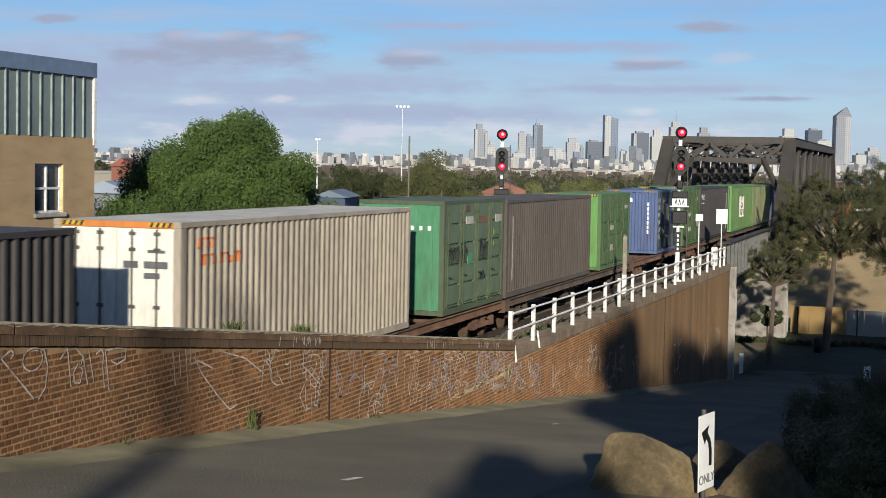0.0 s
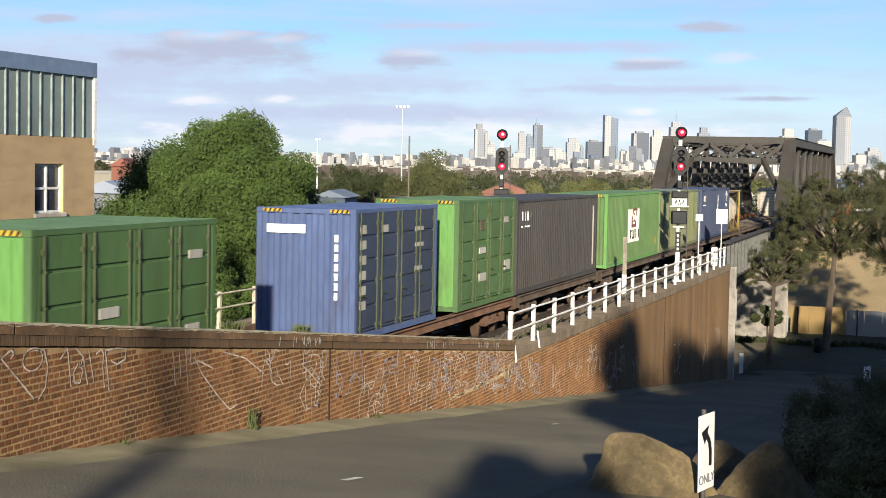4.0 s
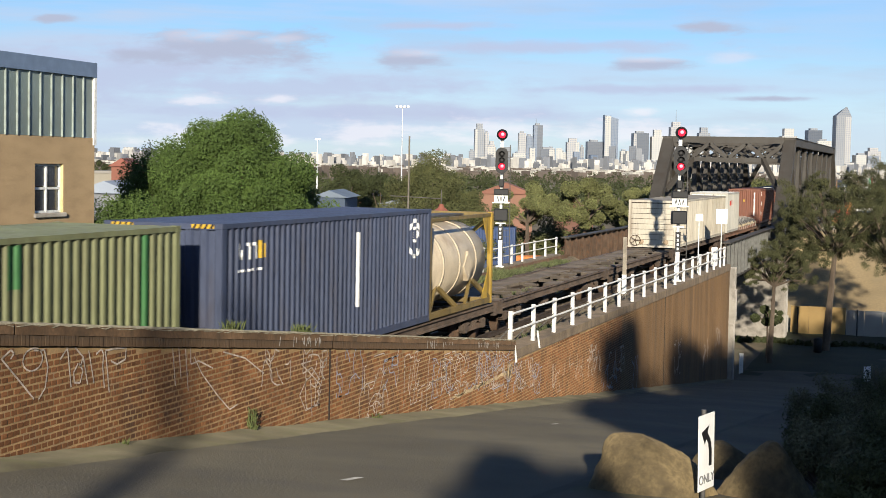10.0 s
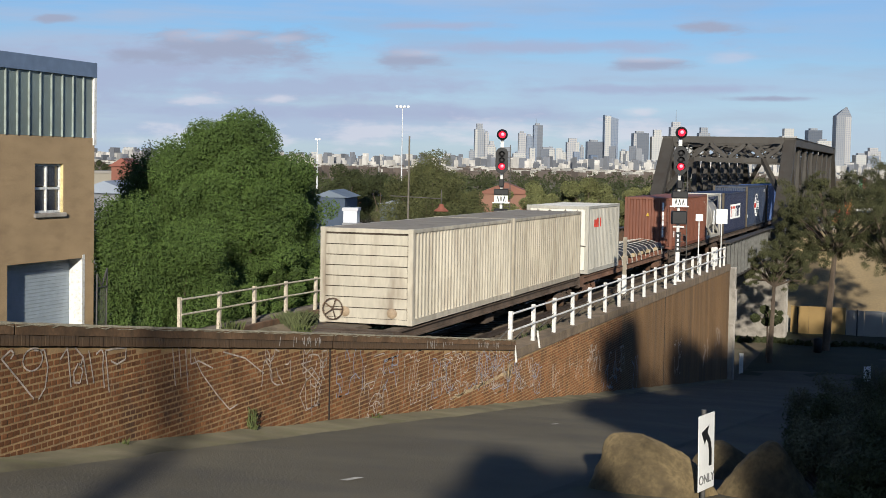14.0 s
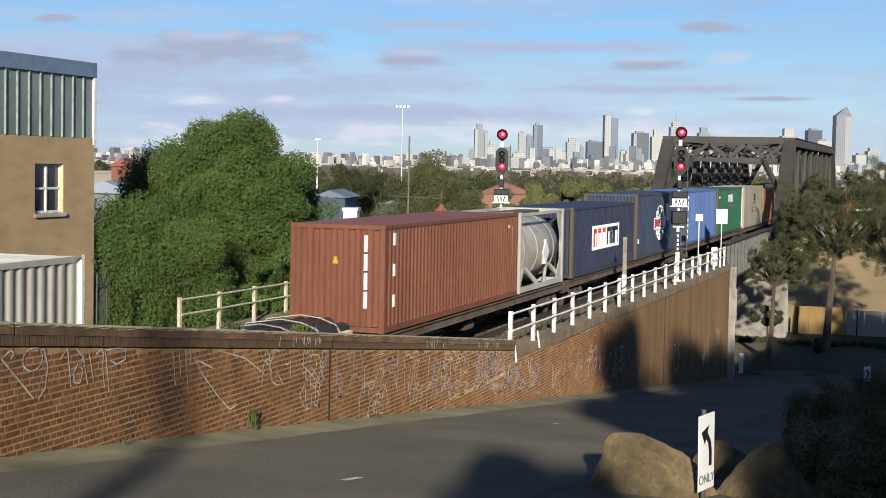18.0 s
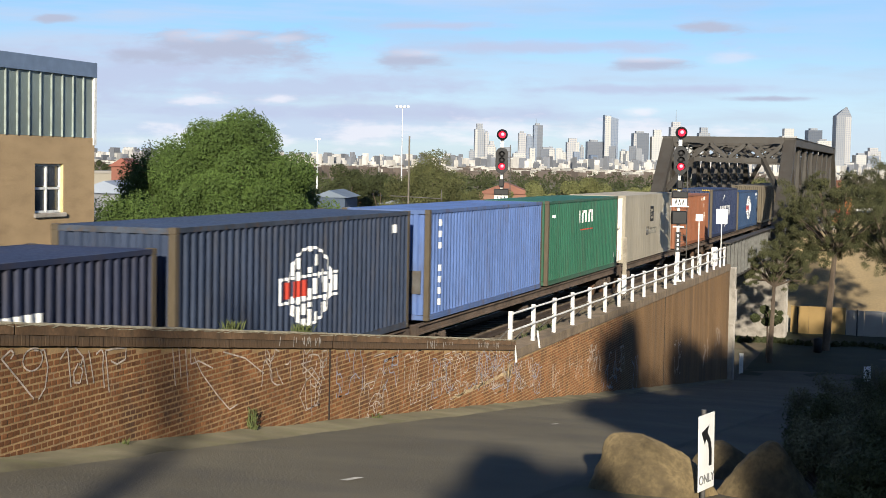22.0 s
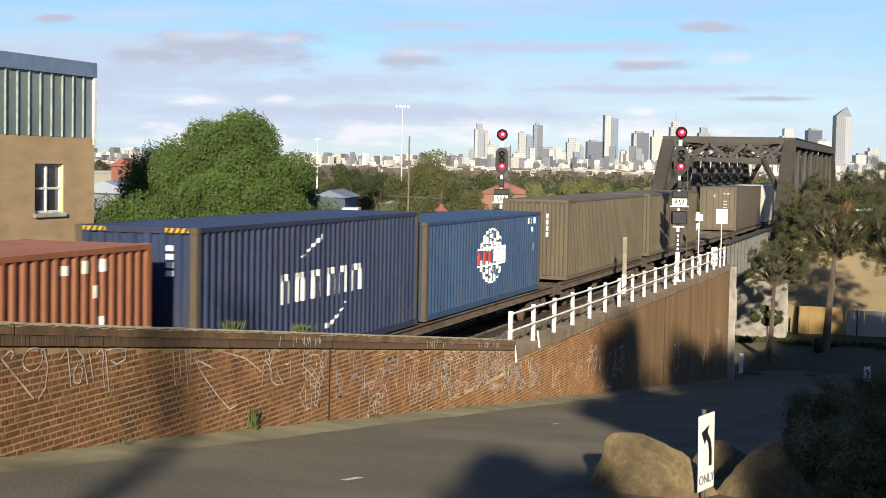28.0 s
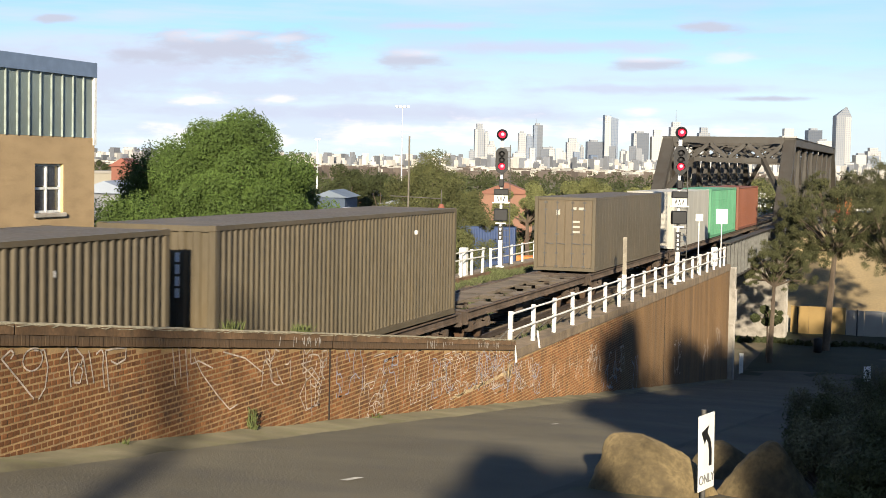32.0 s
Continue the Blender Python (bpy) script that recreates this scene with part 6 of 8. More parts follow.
def tree(base, height, spread, low, leafmat, count, size, seed, label, lumps=34, lean=(0, 0), trunk=0.25, squash=1.0, name="tree", hang=0.0, bare=0, clump=0.34, sub=0, dome=0.35, shell=False, profile=()):
    """A tapered trunk that forks into limbs, and a crown of leaf clumps with gaps."""
    rnd = random.Random(seed)
    t = thing(name, pose(*base), label, "tree" if name == "tree" else "shrub")
    top, mid = height, (height + low) / 2
    cs, rs = [], []
    for k in range(lumps):
        while True:
            u = Vector((rnd.uniform(-1, 1), rnd.uniform(-1, 1), rnd.uniform(-1, 1)))
            if 0.25 < u.length < 1:
                break
        u *= (0.62 + 0.3 * rnd.random()) / max(u.length, 0.5)
        if shell:
            # even spread over the crown's outside, every third clump deeper in
            uz, az = 1 - 2 * (k + 0.5) / lumps, 2.39996 * k
            u = Vector((math.cos(az) * math.sqrt(1 - uz * uz), math.sin(az) * math.sqrt(1 - uz * uz), uz)) * rnd.uniform(0.72, 0.94) * (0.6 if k % 3 == 0 else 1.0)
        z = mid + u.z * (top - low) / 2 * 0.85
        taper = 1.0 - dome * max(0, u.z)
        cs.append((lean[0] * (z / height) + u.x * spread * taper, lean[1] * (z / height) + u.y * spread * squash * taper, z))
        rs.append(min(spread, (top - low) / 2) * rnd.uniform(clump * 0.6, clump * 1.25))
    if profile:
        # closed crown: overlapping clumps all over a turned outline, and a fill behind them
        cs, rs = [], []
        zs, ws = [z for z, _ in profile], [w for _, w in profile]
        while len(cs) < lumps:
            z = rnd.uniform(zs[0], zs[-1])
            w = float(np.interp(z, zs, ws))
            if rnd.random() > (w + 0.5) / (max(ws) + 0.5):
                continue
            az, deep = rnd.uniform(0, 6.283), (rnd.uniform(0.25, 0.6) if len(cs) % 4 == 0 else rnd.uniform(0.6, 0.97))
            uneven = 1 + 0.3 * noise.noise(Vector((2.1 * math.cos(az) + seed, 2.1 * math.sin(az), z * 0.75)))
            cs.append((w * uneven * deep * math.cos(az), w * uneven * deep * math.sin(az), z))
            rs.append(rnd.uniform(0.6, 1.0) if deep < 0.62 else 0.3 + 0.6 * rnd.random() ** 1.5)
    M = Mesh()
    fork = Vector((lean[0] * 0.35, lean[1] * 0.35, low + (mid - low) * 0.25))
    pts = [Vector((0, 0, -0.4)), Vector((lean[0] * 0.1 + 0.06, lean[1] * 0.1, fork.z * 0.45)), fork]
    for i, (p, q) in enumerate(zip(pts, pts[1:])):
        M.rod(p, q, trunk * (1.15 - 0.3 * i), trunk * (0.85 - 0.25 * i), n=10)
    part("trunk", M, BARK, t)
    order = sorted(range(len(cs)), key=lambda i: -rs[i])[:10 + bare]
    for i in order:
        M = Mesh()
        c = Vector(cs[i])
        k1 = fork.lerp(c, 0.45) + Vector((rnd.uniform(-0.2, 0.2), rnd.uniform(-0.2, 0.2), 0.2))
        M.rod(fork, k1, trunk * 0.45, trunk * 0.28, n=7)
        M.rod(k1, c, trunk * 0.28, trunk * 0.08, n=6)
        part("limb", M, BARK, t)
    if sub:
        fine, fr = [], []
        for c, r in zip(cs, rs):
            for _ in range(sub):
                u = Vector((rnd.uniform(-0.85, 0.85), rnd.uniform(-0.85, 0.85), rnd.uniform(-0.65, 0.65))) * r
                fine.append((c[0] + u.x, c[1] + u.y, c[2] + u.z))
                fr.append(r * rnd.uniform(0.14, 0.42))
        cs, rs = fine, fr
    part("crown", leaves(cs, rs, count, size, seed, 0.85, hang, 0.28 if leafmat is LEAF_GUM else 0.5, 0.1 if sub else 0.55), leafmat, t)
    return t


tree((-12.25, 8.9, -1.1), 7.6, 3.6, -0.2, LEAF_GREEN, 260000, 0.052, 11, "large dense fresh green tree beside the tracks", 250, (0.1, 0), 0.28, hang=0.2, profile=((0.4, 3.0), (2.0, 3.5), (4.0, 3.6), (5.2, 3.7), (5.8, 3.3), (6.3, 2.6), (6.8, 1.9), (7.25, 1.35), (7.7, 0.7)))
tree((-13.95, 7.2, -1.1), 6.3, 1.6, 0.2, LEAF_GREEN, 60000, 0.046, 16, "dense fresh green tree grown into its neighbour", 120, trunk=0.2, hang=0.12, profile=((3.0, 0.9), (4.2, 1.35), (5.3, 1.4), (6.0, 1.0), (6.35, 0.4)))
tree((-11.2, 12.4, -1.1), 5.6, 1.2, 0.0, LEAF_GREEN, 64000, 0.046, 12, "lower green tree beside the far railing", 130, trunk=0.16, profile=((0.3, 1.5), (2.5, 1.35), (4.2, 1.05), (5.2, 0.7), (5.6, 0.3)))
for k, (x, y, h) in enumerate(((-9.7, 4.2, 2.6), (-9.5, 7.6, 2.8), (-9.4, 11.0, 2.6), (-10.4, 2.4, 2.4), (-9.3, 15.0, 2.6))):
    tree((x, y, -1.1), h, 1.3, 0.0, LEAF_GREEN, 15000, 0.044, 320 + k, "low green bush below the far railing", 22, trunk=0.06, name="shrub", clump=0.5, sub=4, shell=True)
tree((-11.6, 0.35, -1.1), 5.0, 1.2, -0.3, LEAF_GREEN, 60000, 0.046, 13, "lower green tree beside the workshop", 80, trunk=0.13, profile=((0.2, 0.8), (1.5, 1.0), (3.0, 1.05), (4.1, 0.9), (4.8, 0.45)))
tree((-10.3, 1.7, -1.1), 4.3, 1.2, -0.3, LEAF_GREEN, 50000, 0.046, 17, "low green bush between the railing and the workshop", 70, trunk=0.1, name="shrub", profile=((0.2, 1.0), (1.5, 1.2), (3.0, 1.1), (4.0, 0.6)))
tree((-16.75, 47.5, -4.3), 9.8, 4.0, 0.6, LEAF_OLIVE, 120000, 0.062, 14, "olive green spreading tree behind the tracks", 230, trunk=0.28, bare=14, profile=((1.2, 3.4), (3.0, 4.0), (4.7, 4.1), (6.4, 3.95), (7.2, 3.4), (8.0, 2.5), (8.7, 1.65), (9.3, 1.0), (9.75, 0.4)))
tree((-13.6, 40.0, -3.2), 5.0, 2.4, 0.4, LEAF_OLIVE, 14000, 0.085, 15, "small olive green tree with bare twigs", 24, trunk=0.15, bare=8)
tree((-22.5, 44.0, -3.8), 4.3, 2.6, 0.2, LEAF_OLIVE, 16000, 0.09, 24, "olive green tree in shade behind the tracks", 24, trunk=0.18, bare=8)
PALE_OLIVE = leaf("pale_olive_leaves", (0.12, 0.125, 0.05))
for k, (x, y) in enumerate(((-28.5, 113), (-24.0, 114), (-19.0, 113), (-14.5, 114), (-33.0, 115))):
    tree((x, y, -6.5), 7.2 + 0.4 * (k % 3), 3.0, 0.3, LEAF_OLIVE, 9000, 0.13, 300 + k, "low olive bush beyond the yard", 20, trunk=0.14, name="shrub")
for k, (x, y, h, sp) in enumerate(((-56.0, 134, 12.6, 3.0), (-55.4, 146, 11.5, 3.6), (-48, 140, 10.0, 4.2), (-62, 150, 10.6, 4.5), (-19.5, 104, 10.4, 4.2), (-14.0, 106, 10.0, 4.4), (-25.0, 103, 10.2, 3.8), (-8, 160, 12.0, 5), (-2.5, 168, 9.5, 4.5), (-110, 110, 9.5, 4.5), (-68, 118, 9.0, 4), (-86.4, 128, 13.4, 1.5))):
    tree((x, y, -6.5), h, sp, 5.5 if 4 <= k <= 6 else 2.0, LEAF_DARK if k < 4 or k > 8 else PALE_OLIVE, 16000, 0.12, 30 + k, "dark olive tree in the middle distance", 24, trunk=0.25)
# river flat: needle-leaved trees beyond the wall end
tree((3.0, 55.5, -7.0), 8.2, 2.9, 4.4, LEAF_GUM, 46000, 0.05, 51, "grey-green river tree with open branches", 36, (0.5, 0.2), 0.17, bare=22, clump=0.4, sub=7)
tree((5.9, 64.0, -7.0), 13.0, 5.4, 5.6, LEAF_GUM, 110000, 0.056, 52, "tall grey-green river tree with leaning limbs", 84, (1.2, 0.4), 0.26, bare=34, clump=0.27, sub=8)
tree((10.4, 62.0, -7.0), 14.2, 4.2, 4.6, LEAF_GUM, 90000, 0.056, 53, "grey-green river tree at the road bend", 66, (-0.6, 0), trunk=0.24, bare=26, clump=0.3, sub=8)
tree((2.6, 58.0, -7.0), 3.6, 1.2, 2.0, LEAF_DARK, 5000, 0.08, 54, "dark shrub under the girder bridge", 18, trunk=0.1, name="shrub", bare=6)
tree((-26.5, 62.0, -5.6), 4.9, 2.8, 0.3, LEAF_OLIVE, 9000, 0.1, 25, "low olive bush before the sheds", 22, trunk=0.12, name="shrub")
# low dark hedge line at the edge of the flat
M = leaves([(x, 67 + 0.6 * math.sin(x), -6.9) for x in np.arange(-2, 24, 0.6)], [0.3] * 44, 9000, 0.12, 60)
single("hedge", M, LEAF_DARK, "low dark hedge along the river flat", "hedge", "stuff")
# tall trees behind the camera, whose shadows lie on the road and the wall; p runs across the sun's direction
def verge_tree(p, h, sp, low, seed, stem=0.2):
    tree((0.962 * p + 15.0, 0.272 * p - 52.9, 4.0), h, sp, low, LEAF_DARK, 6000, 0.3, seed, "dense dark tree on the verge behind the viewpoint", 44, trunk=stem, clump=0.85, dome=0.05)


for k, (p, h) in enumerate(((4.75, 6.9), (5.6, 7.2), (6.2, 7.4), (7.2, 7.6), (8.3, 8.0), (9.3, 8.6), (10.3, 8.8))):
    verge_tree(p, h, 0.8, 0.2, 70 + k)
for k, (p, h, sp) in enumerate(((4.75, 11.5, 0.5), (5.45, 12.7, 0.55), (8.8, 12.6, 0.45), (11.4, 9.6, 1.0), (13.2, 11.6, 0.35), (15.2, 12.8, 0.7), (16.6, 14.0, 1.3), (18.6, 15.8, 1.4), (20.6, 16.8, 1.6), (22.8, 16.9, 1.7), (25.2, 16.9, 1.8), (27.8, 16.9, 2.0), (30.6, 16.9, 2.2), (33.8, 16.9, 2.4))):
    verge_tree(p, h, sp, 6.0 if p < 9 else 0.2, 100 + k)
for p, h, sp, low in ((0.5, 4.9, 0.36, 2.4), (0.0, 4.1, 0.34, 2.0), (1.05, 4.3, 0.36, 2.0), (1.6, 3.7, 0.34, 1.8), (-0.4, 3.3, 0.3, 1.6)):
    verge_tree(p, h, sp, low, 130 + int(10 * p))
verge_tree(4.15, 7.7, 0.42, 4.4, 122)
verge_tree(3.5, 7.9, 0.45, 5.4, 121)
for k, (p, h, sp, low) in enumerate(((3.0, 6.9, 0.25, 6.3), (3.3, 7.1, 0.3, 6.3), (3.85, 7.3, 0.3, 6.5), (5.15, 7.4, 0.7, 0.4), (2.1, 3.7, 0.34, 1.8), (1.4, 4.5, 0.3, 2.4))):
    verge_tree(p, h, sp, low, 160 + k, 0.03)
# unseen dense trees beside the road, added to block skylight from the shaded ground
for k, (x, y, h, sp) in enumerate(((21.0, -38.0, 9.0, 2.6), (19.0, -27.0, 9.5, 2.6), (19.0, -18.0, 9.5, 3.0), (18.5, -8.0, 9.5, 3.0), (18.5, 3.0, 9.0, 3.2), (18.5, 14.0, 9.5, 3.2), (18.5, 26.0, 10.0, 3.4), (19.0, 39.0, 10.5, 3.6), (24.0, -48.0, 12.0, 3.4))):
    tree((x, y, ground_z(x, y)), h, sp, 0.4, LEAF_DARK, 9000, 0.3, 140 + k, "unseen dense tree added to block skylight over the verge", 44, trunk=0.22, clump=0.55)
pl = thing("tree", pose(0, 0, 0), "bare leaning tree trunk behind the viewpoint", "tree")
M = Mesh()
at = [Vector((0.962 * p + 16.3, 0.272 * p - 57.7, z)) for p, z in ((-1.9, 3.6), (-3.5, 9.1), (-4.3, 10.1), (-4.45, 13.2))]
for q, r, w in zip(at, at[1:], (0.17, 0.15, 0.13)):
    M.rod(q, r, w, w - 0.02, n=12)
part("trunk", M, BARK, pl)


# leaf colour lightened to stand in for light missing on the shaded shrubs
LEAF_LIFTED = leaf("lightened_shrub_leaves", (0.15, 0.14, 0.075))


def shrub(x, y, r, h, seed, m=LEAF_DARK, count=8000):
    rnd = random.Random(seed)
    s = thing("shrub", pose(x, y, ground_z(x, y)), "dark low shrub on the shaded verge", "shrub")
    cs = [(rnd.uniform(-r, r) * 0.7, rnd.uniform(-r, r) * 0.7, rnd.uniform(0.15, h)) for _ in range(16)]
    for c in cs[:6]:
        M = Mesh()
        M.rod((0, 0, -0.1), c, 0.025, 0.008, n=5)
        part("stem", M, BARK, s)
    part("crown", leaves(cs, [r * rnd.uniform(0.2, 0.42) for _ in cs], count, 0.026, seed, core=0.15), m, s)
    return s


for k, (x, y, r, h) in enumerate(((11.2, -22.8, 0.6, 0.6), (12.0, -21.5, 0.8, 0.9), (11.3, -19.0, 0.7, 0.7), (12.6, -18.2, 0.9, 1.1), (11.6, -15.0, 0.8, 0.8), (13.2, -14.0, 1.0, 1.2), (11.8, -10.5, 0.9, 0.9),
                                  (13.4, -9.0, 1.1, 1.3), (12.2, -5.5, 0.9, 1.0), (14.0, -4.0, 1.2, 1.4), (11.6, -24.4, 0.5, 0.5), (11.0, -20.6, 0.6, 0.8), (10.9, -18.6, 0.6, 0.8), (10.4, -13.5, 0.7, 0.8), (10.2, -8, 0.8, 0.9), (10.5, -2, 0.9, 1.0), (10.8, 5, 1.0, 1.1), (11.2, 14, 1.2, 1.2), (12.5, -24.0, 0.6, 0.7), (12.8, 0.5, 1.0, 1.2), (13.8, 6.0, 1.2, 1.5), (14.5, 13, 1.3, 1.6), (11.0, -17.0, 0.5, 0.5))):
    shrub(x, y, r, h, 200 + k, (LEAF_LIFTED, LEAF_OLIVE, LEAF_LIFTED)[k % 3])


def tufts(name, spots, material, label, height, seed, per=40, thin=0.012):
    """Grass or weeds as crossed narrow blades."""
    rnd = random.Random(seed)
    M = Mesh()
    for x, y, z, r in spots:
        for _ in range(per):
            a, d = rnd.uniform(0, 6.283), r * math.sqrt(rnd.random())
            px, py = x + d * math.cos(a), y + d * math.sin(a)
            h, b = height * rnd.uniform(0.4, 1.1), rnd.uniform(0, 6.283)
            lx, ly = math.cos(b), math.sin(b)
            bend = rnd.uniform(0.1, 0.5) * h
            M.add([(px - ly * thin, py + lx * thin, z - 0.02), (px + ly * thin, py - lx * thin, z - 0.02), (px + lx * bend + ly * thin * 0.6, py + ly * bend - lx * thin * 0.6, z + h * 0.7),
                   (px + lx * bend * 1.8, py + ly * bend * 1.8, z + h)], [(0, 1, 2, 3)])
    return single(name, M, material, label, "grass", "stuff")


rnd = random.Random(8)
tufts("grass_between_tracks", [(rnd.gauss(-3.2, 0.35), rnd.uniform(-14, 40), -0.33, 0.5) for _ in range(190)], GRASS, "dry green grass between the tracks", 0.34, 1, 60)
tufts("grass_tufts", [(-3.0, -2.5, -0.3, 0.9), (-3.3, -4.5, -0.3, 0.8), (-3.1, 5.0, -0.3, 0.9), (-3.2, 6.4, -0.3, 0.8), (-3.2, 12.5, -0.3, 0.8), (-3.4, 0.5, -0.3, 0.6)], GRASS, "taller grass tufts between the tracks", 0.7, 2, 420)
tufts("edge_grass", [(rnd.uniform(-7.15, -6.6), rnd.uniform(2, 40), -0.1, 0.4) for _ in range(120)], GRASS, "green-grey grass along the far edge", 0.2, 9, 80, 0.006)
tufts("edge_tufts", [(-6.9, 2.5, -0.15, 0.55), (-6.85, 3.1, -0.15, 0.4), (-6.9, 9.4, -0.15, 0.6), (-6.8, 10.3, -0.15, 0.5), (-6.9, 17.2, -0.15, 0.5), (-7.0, 27.0, -0.15, 0.6)], GRASS, "taller green grass tufts beside the far rail", 0.48, 10, 420, 0.006)
tufts("far_track_weeds", [(rnd.choice((-7.0, -5.3, -4.2, -6.1)) + rnd.gauss(0, 0.18), rnd.uniform(-10, 40), -0.32, 0.4) for _ in range(110)], GRASS, "sparse low weeds along the far track", 0.16, 7, 36)
tufts("trackside_weeds", [(rnd.uniform(0.5, 1.35), rnd.uniform(-9, 6), -0.3, 0.35) for _ in range(46)], GRASS, "dry weeds along the inside of the wall", 0.35, 3, 45)
tufts("wall_top_weeds", [(1.5, y, parapet_top(y), 0.13) for y in (-20.05, -19.8, -17.15, -16.95, -16.75)], WEED, "small weeds growing on the coping", 0.17, 4, 46, 0.008)
tufts("wall_foot_weeds", [(1.98, -20.1, road_z(-20.1) + 0.08 + 0.09 * k, 0.07) for k in range(4)] + [(2.05, -14.3, road_z(-14.3) + 0.08, 0.1), (2.0, -24.3, road_z(-24.3) + 0.06, 0.05)], WEED, "weeds growing at the foot of the wall", 0.12, 5, 24, 0.008)


def boulder(x, y, size, seed, label, turn=0, cuts=11):
    """A block of stone: flat broken faces with worn edges, then pits and grain."""
    rnd = random.Random(seed)
    planes = [(Vector((0.12, -0.1, 1)).normalized(), 0.86), (Vector((0, 0, -1)), 0.8)]
    for k in range(cuts):
        a = 6.283 * (k + rnd.uniform(-0.3, 0.3)) / cuts
        planes.append((Vector((math.cos(a), math.sin(a), rnd.uniform(0.1, 1.1))).normalized(), rnd.uniform(0.8, 0.98)))
    bm = bmesh.new()
    bmesh.ops.create_icosphere(bm, subdivisions=5, radius=1)
    off = Vector((seed * 3.1, seed * 1.7, seed))
    for v in bm.verts:
        d = v.co.normalized()
        s = sum(max(0.0, d.dot(n) / h) ** 6 for n, h in planes)
        k = s ** (-1 / 6)
        q = d * k
        k *= 1 + 0.1 * noise.noise(q * 1.6 + off) + 0.02 * math.sin(9 * q.z + 3 * noise.noise(q * 2 + off)) + 0.035 * noise.noise(q * 4.5 + off) + 0.018 * noise.noise(q * 11 + off) - 0.03 * abs(noise.noise(q * 3.3 - off))
        v.co = Vector((d.x * k * size[0], d.y * k * size[1], d.z * k * size[2]))
    me = bpy.data.meshes.new("boulder")
    bm.to_mesh(me)
    bm.free()
    me.polygons.foreach_set("use_smooth", [True] * len(me.polygons))
    me.materials.append(ROCK)
    ob = new("boulder", me)
    ob.matrix_basis = pose(x, y, ground_z(x, y) - size[2] * 0.02, 0, 0, turn)
    return tagged(ob, label, "boulder", "verge boulders")


boulder(9.07, -23.75, (0.88, 0.8, 0.87), 1, "large tan sandstone boulder on the verge", 20)
boulder(9.7, -21.2, (0.6, 0.6, 0.62), 2, "small tan sandstone boulder behind the sign", 50)
boulder(10.5, -23.2, (0.5, 0.5, 0.86), 3, "tan sandstone boulder half in shade", 70, 8)
boulder(12.2, -23.6, (0.5, 0.42, 0.4), 4, "dark boulder among shrubs in shade", 10)
boulder(11.6, -21.4, (0.45, 0.4, 0.36), 6, "dark boulder among shrubs in shade", 100)

# road sign: left arrow, ONLY
sg = thing("road_sign", pose(9.83, -24.1, ground_z(9.83, -24.1), 0, -2.0, 73), "white road sign with black turn arrow and the word ONLY", "road sign")
M = Mesh()
M.rod((0, 0.03, -0.2), (0, 0.03, 1.12), 0.03, n=10)
part("post", M, STEEL, sg)
M = Mesh()
M.block(-0.225, 0.225, -0.012, 0.0, 0.14, 1.07, 0.006)
part("plate", M, WHITE_SIGN, sg, "white sheet sign plate")
M = Mesh()
arc = [Vector((0.1, -0.016, 0.42)), Vector((0.1, -0.016, 0.6)), Vector((0.07, -0.016, 0.72)), Vector((-0.02, -0.016, 0.82))]
for a, b in zip(arc, arc[1:]):
    M.beam(a, b, 0.07, 0.006, up=(0, 1, 0))
M.add([(-0.16, -0.017, 0.86), (0.06, -0.017, 0.93), (-0.06, -0.017, 0.7)], [(0, 1, 2)])
part("arrow", M, BLACK, sg, "black curved turn arrow")
lettering("ONLY", 0.16, Matrix.Translation((0, -0.016, 0.27)) @ Matrix.Rotation(radians(90), 4, "X"), mat("grey_letters", (0.2, 0.2, 0.2), 0.5), sg, "grey capital letters")
sg = thing("road_sign", pose(9.2, 49.0, -7.05, 0, 0, 40), "small white road sign by the bend in shade", "road sign")
M = Mesh()
M.rod((0, 0.03, -0.2), (0, 0.03, 1.0), 0.03, n=8)
part("post", M, STEEL, sg)
M = Mesh()
M.block(-0.25, 0.25, -0.012, 0.0, 0.15, 1.0, 0.006)
part("plate", M, WHITE_SIGN, sg)
M = Mesh()
M.beam((0.05, -0.016, 0.35), (0.05, -0.016, 0.7), 0.09, 0.006, up=(0, 1, 0))
M.beam((0.08, -0.016, 0.7), (-0.1, -0.016, 0.8), 0.09, 0.006, up=(0, 1, 0))
part("arrow", M, BLACK, sg)
sg = thing("edge_marker", pose(1.95, 49.6, -7.0, 0, 0, 20), "short white edge marker at the wall end", "marker")
M = Mesh()
M.block(-0.12, 0.12, -0.03, 0.03, 0.0, 1.25, 0.01)
part("blade", M, WHITE, sg)
bn = thing("litter_bin", pose(5.5, 62.6, -7.0), "dark litter bin by the river tree", "bin")
M = Mesh()
M.lathe([(0, 0.05), (0, 0.27), (0.95, 0.31), (1.0, 0.25), (1.05, 0.05)], (0, 0, 0), (0, 0, 1), 16)
part("barrel", M, BLACK, bn)

# ---- buildings ----
TAN_BRICK = mat("tan_brickwork", (0.33, 0.235, 0.135), 0.9, var=0.16, scale=0.5, grain=14, stretch=(1, 1, 3), dirt=(0.22, 0.155, 0.09))
CLAD = mat("ribbed_translucent_sheet", (0.19, 0.235, 0.22), 0.45, var=0.2, scale=0.6, dirt=(0.18, 0.2, 0.18))
FASCIA = mat("blue_grey_fascia", (0.16, 0.22, 0.32), 0.5, var=0.12)


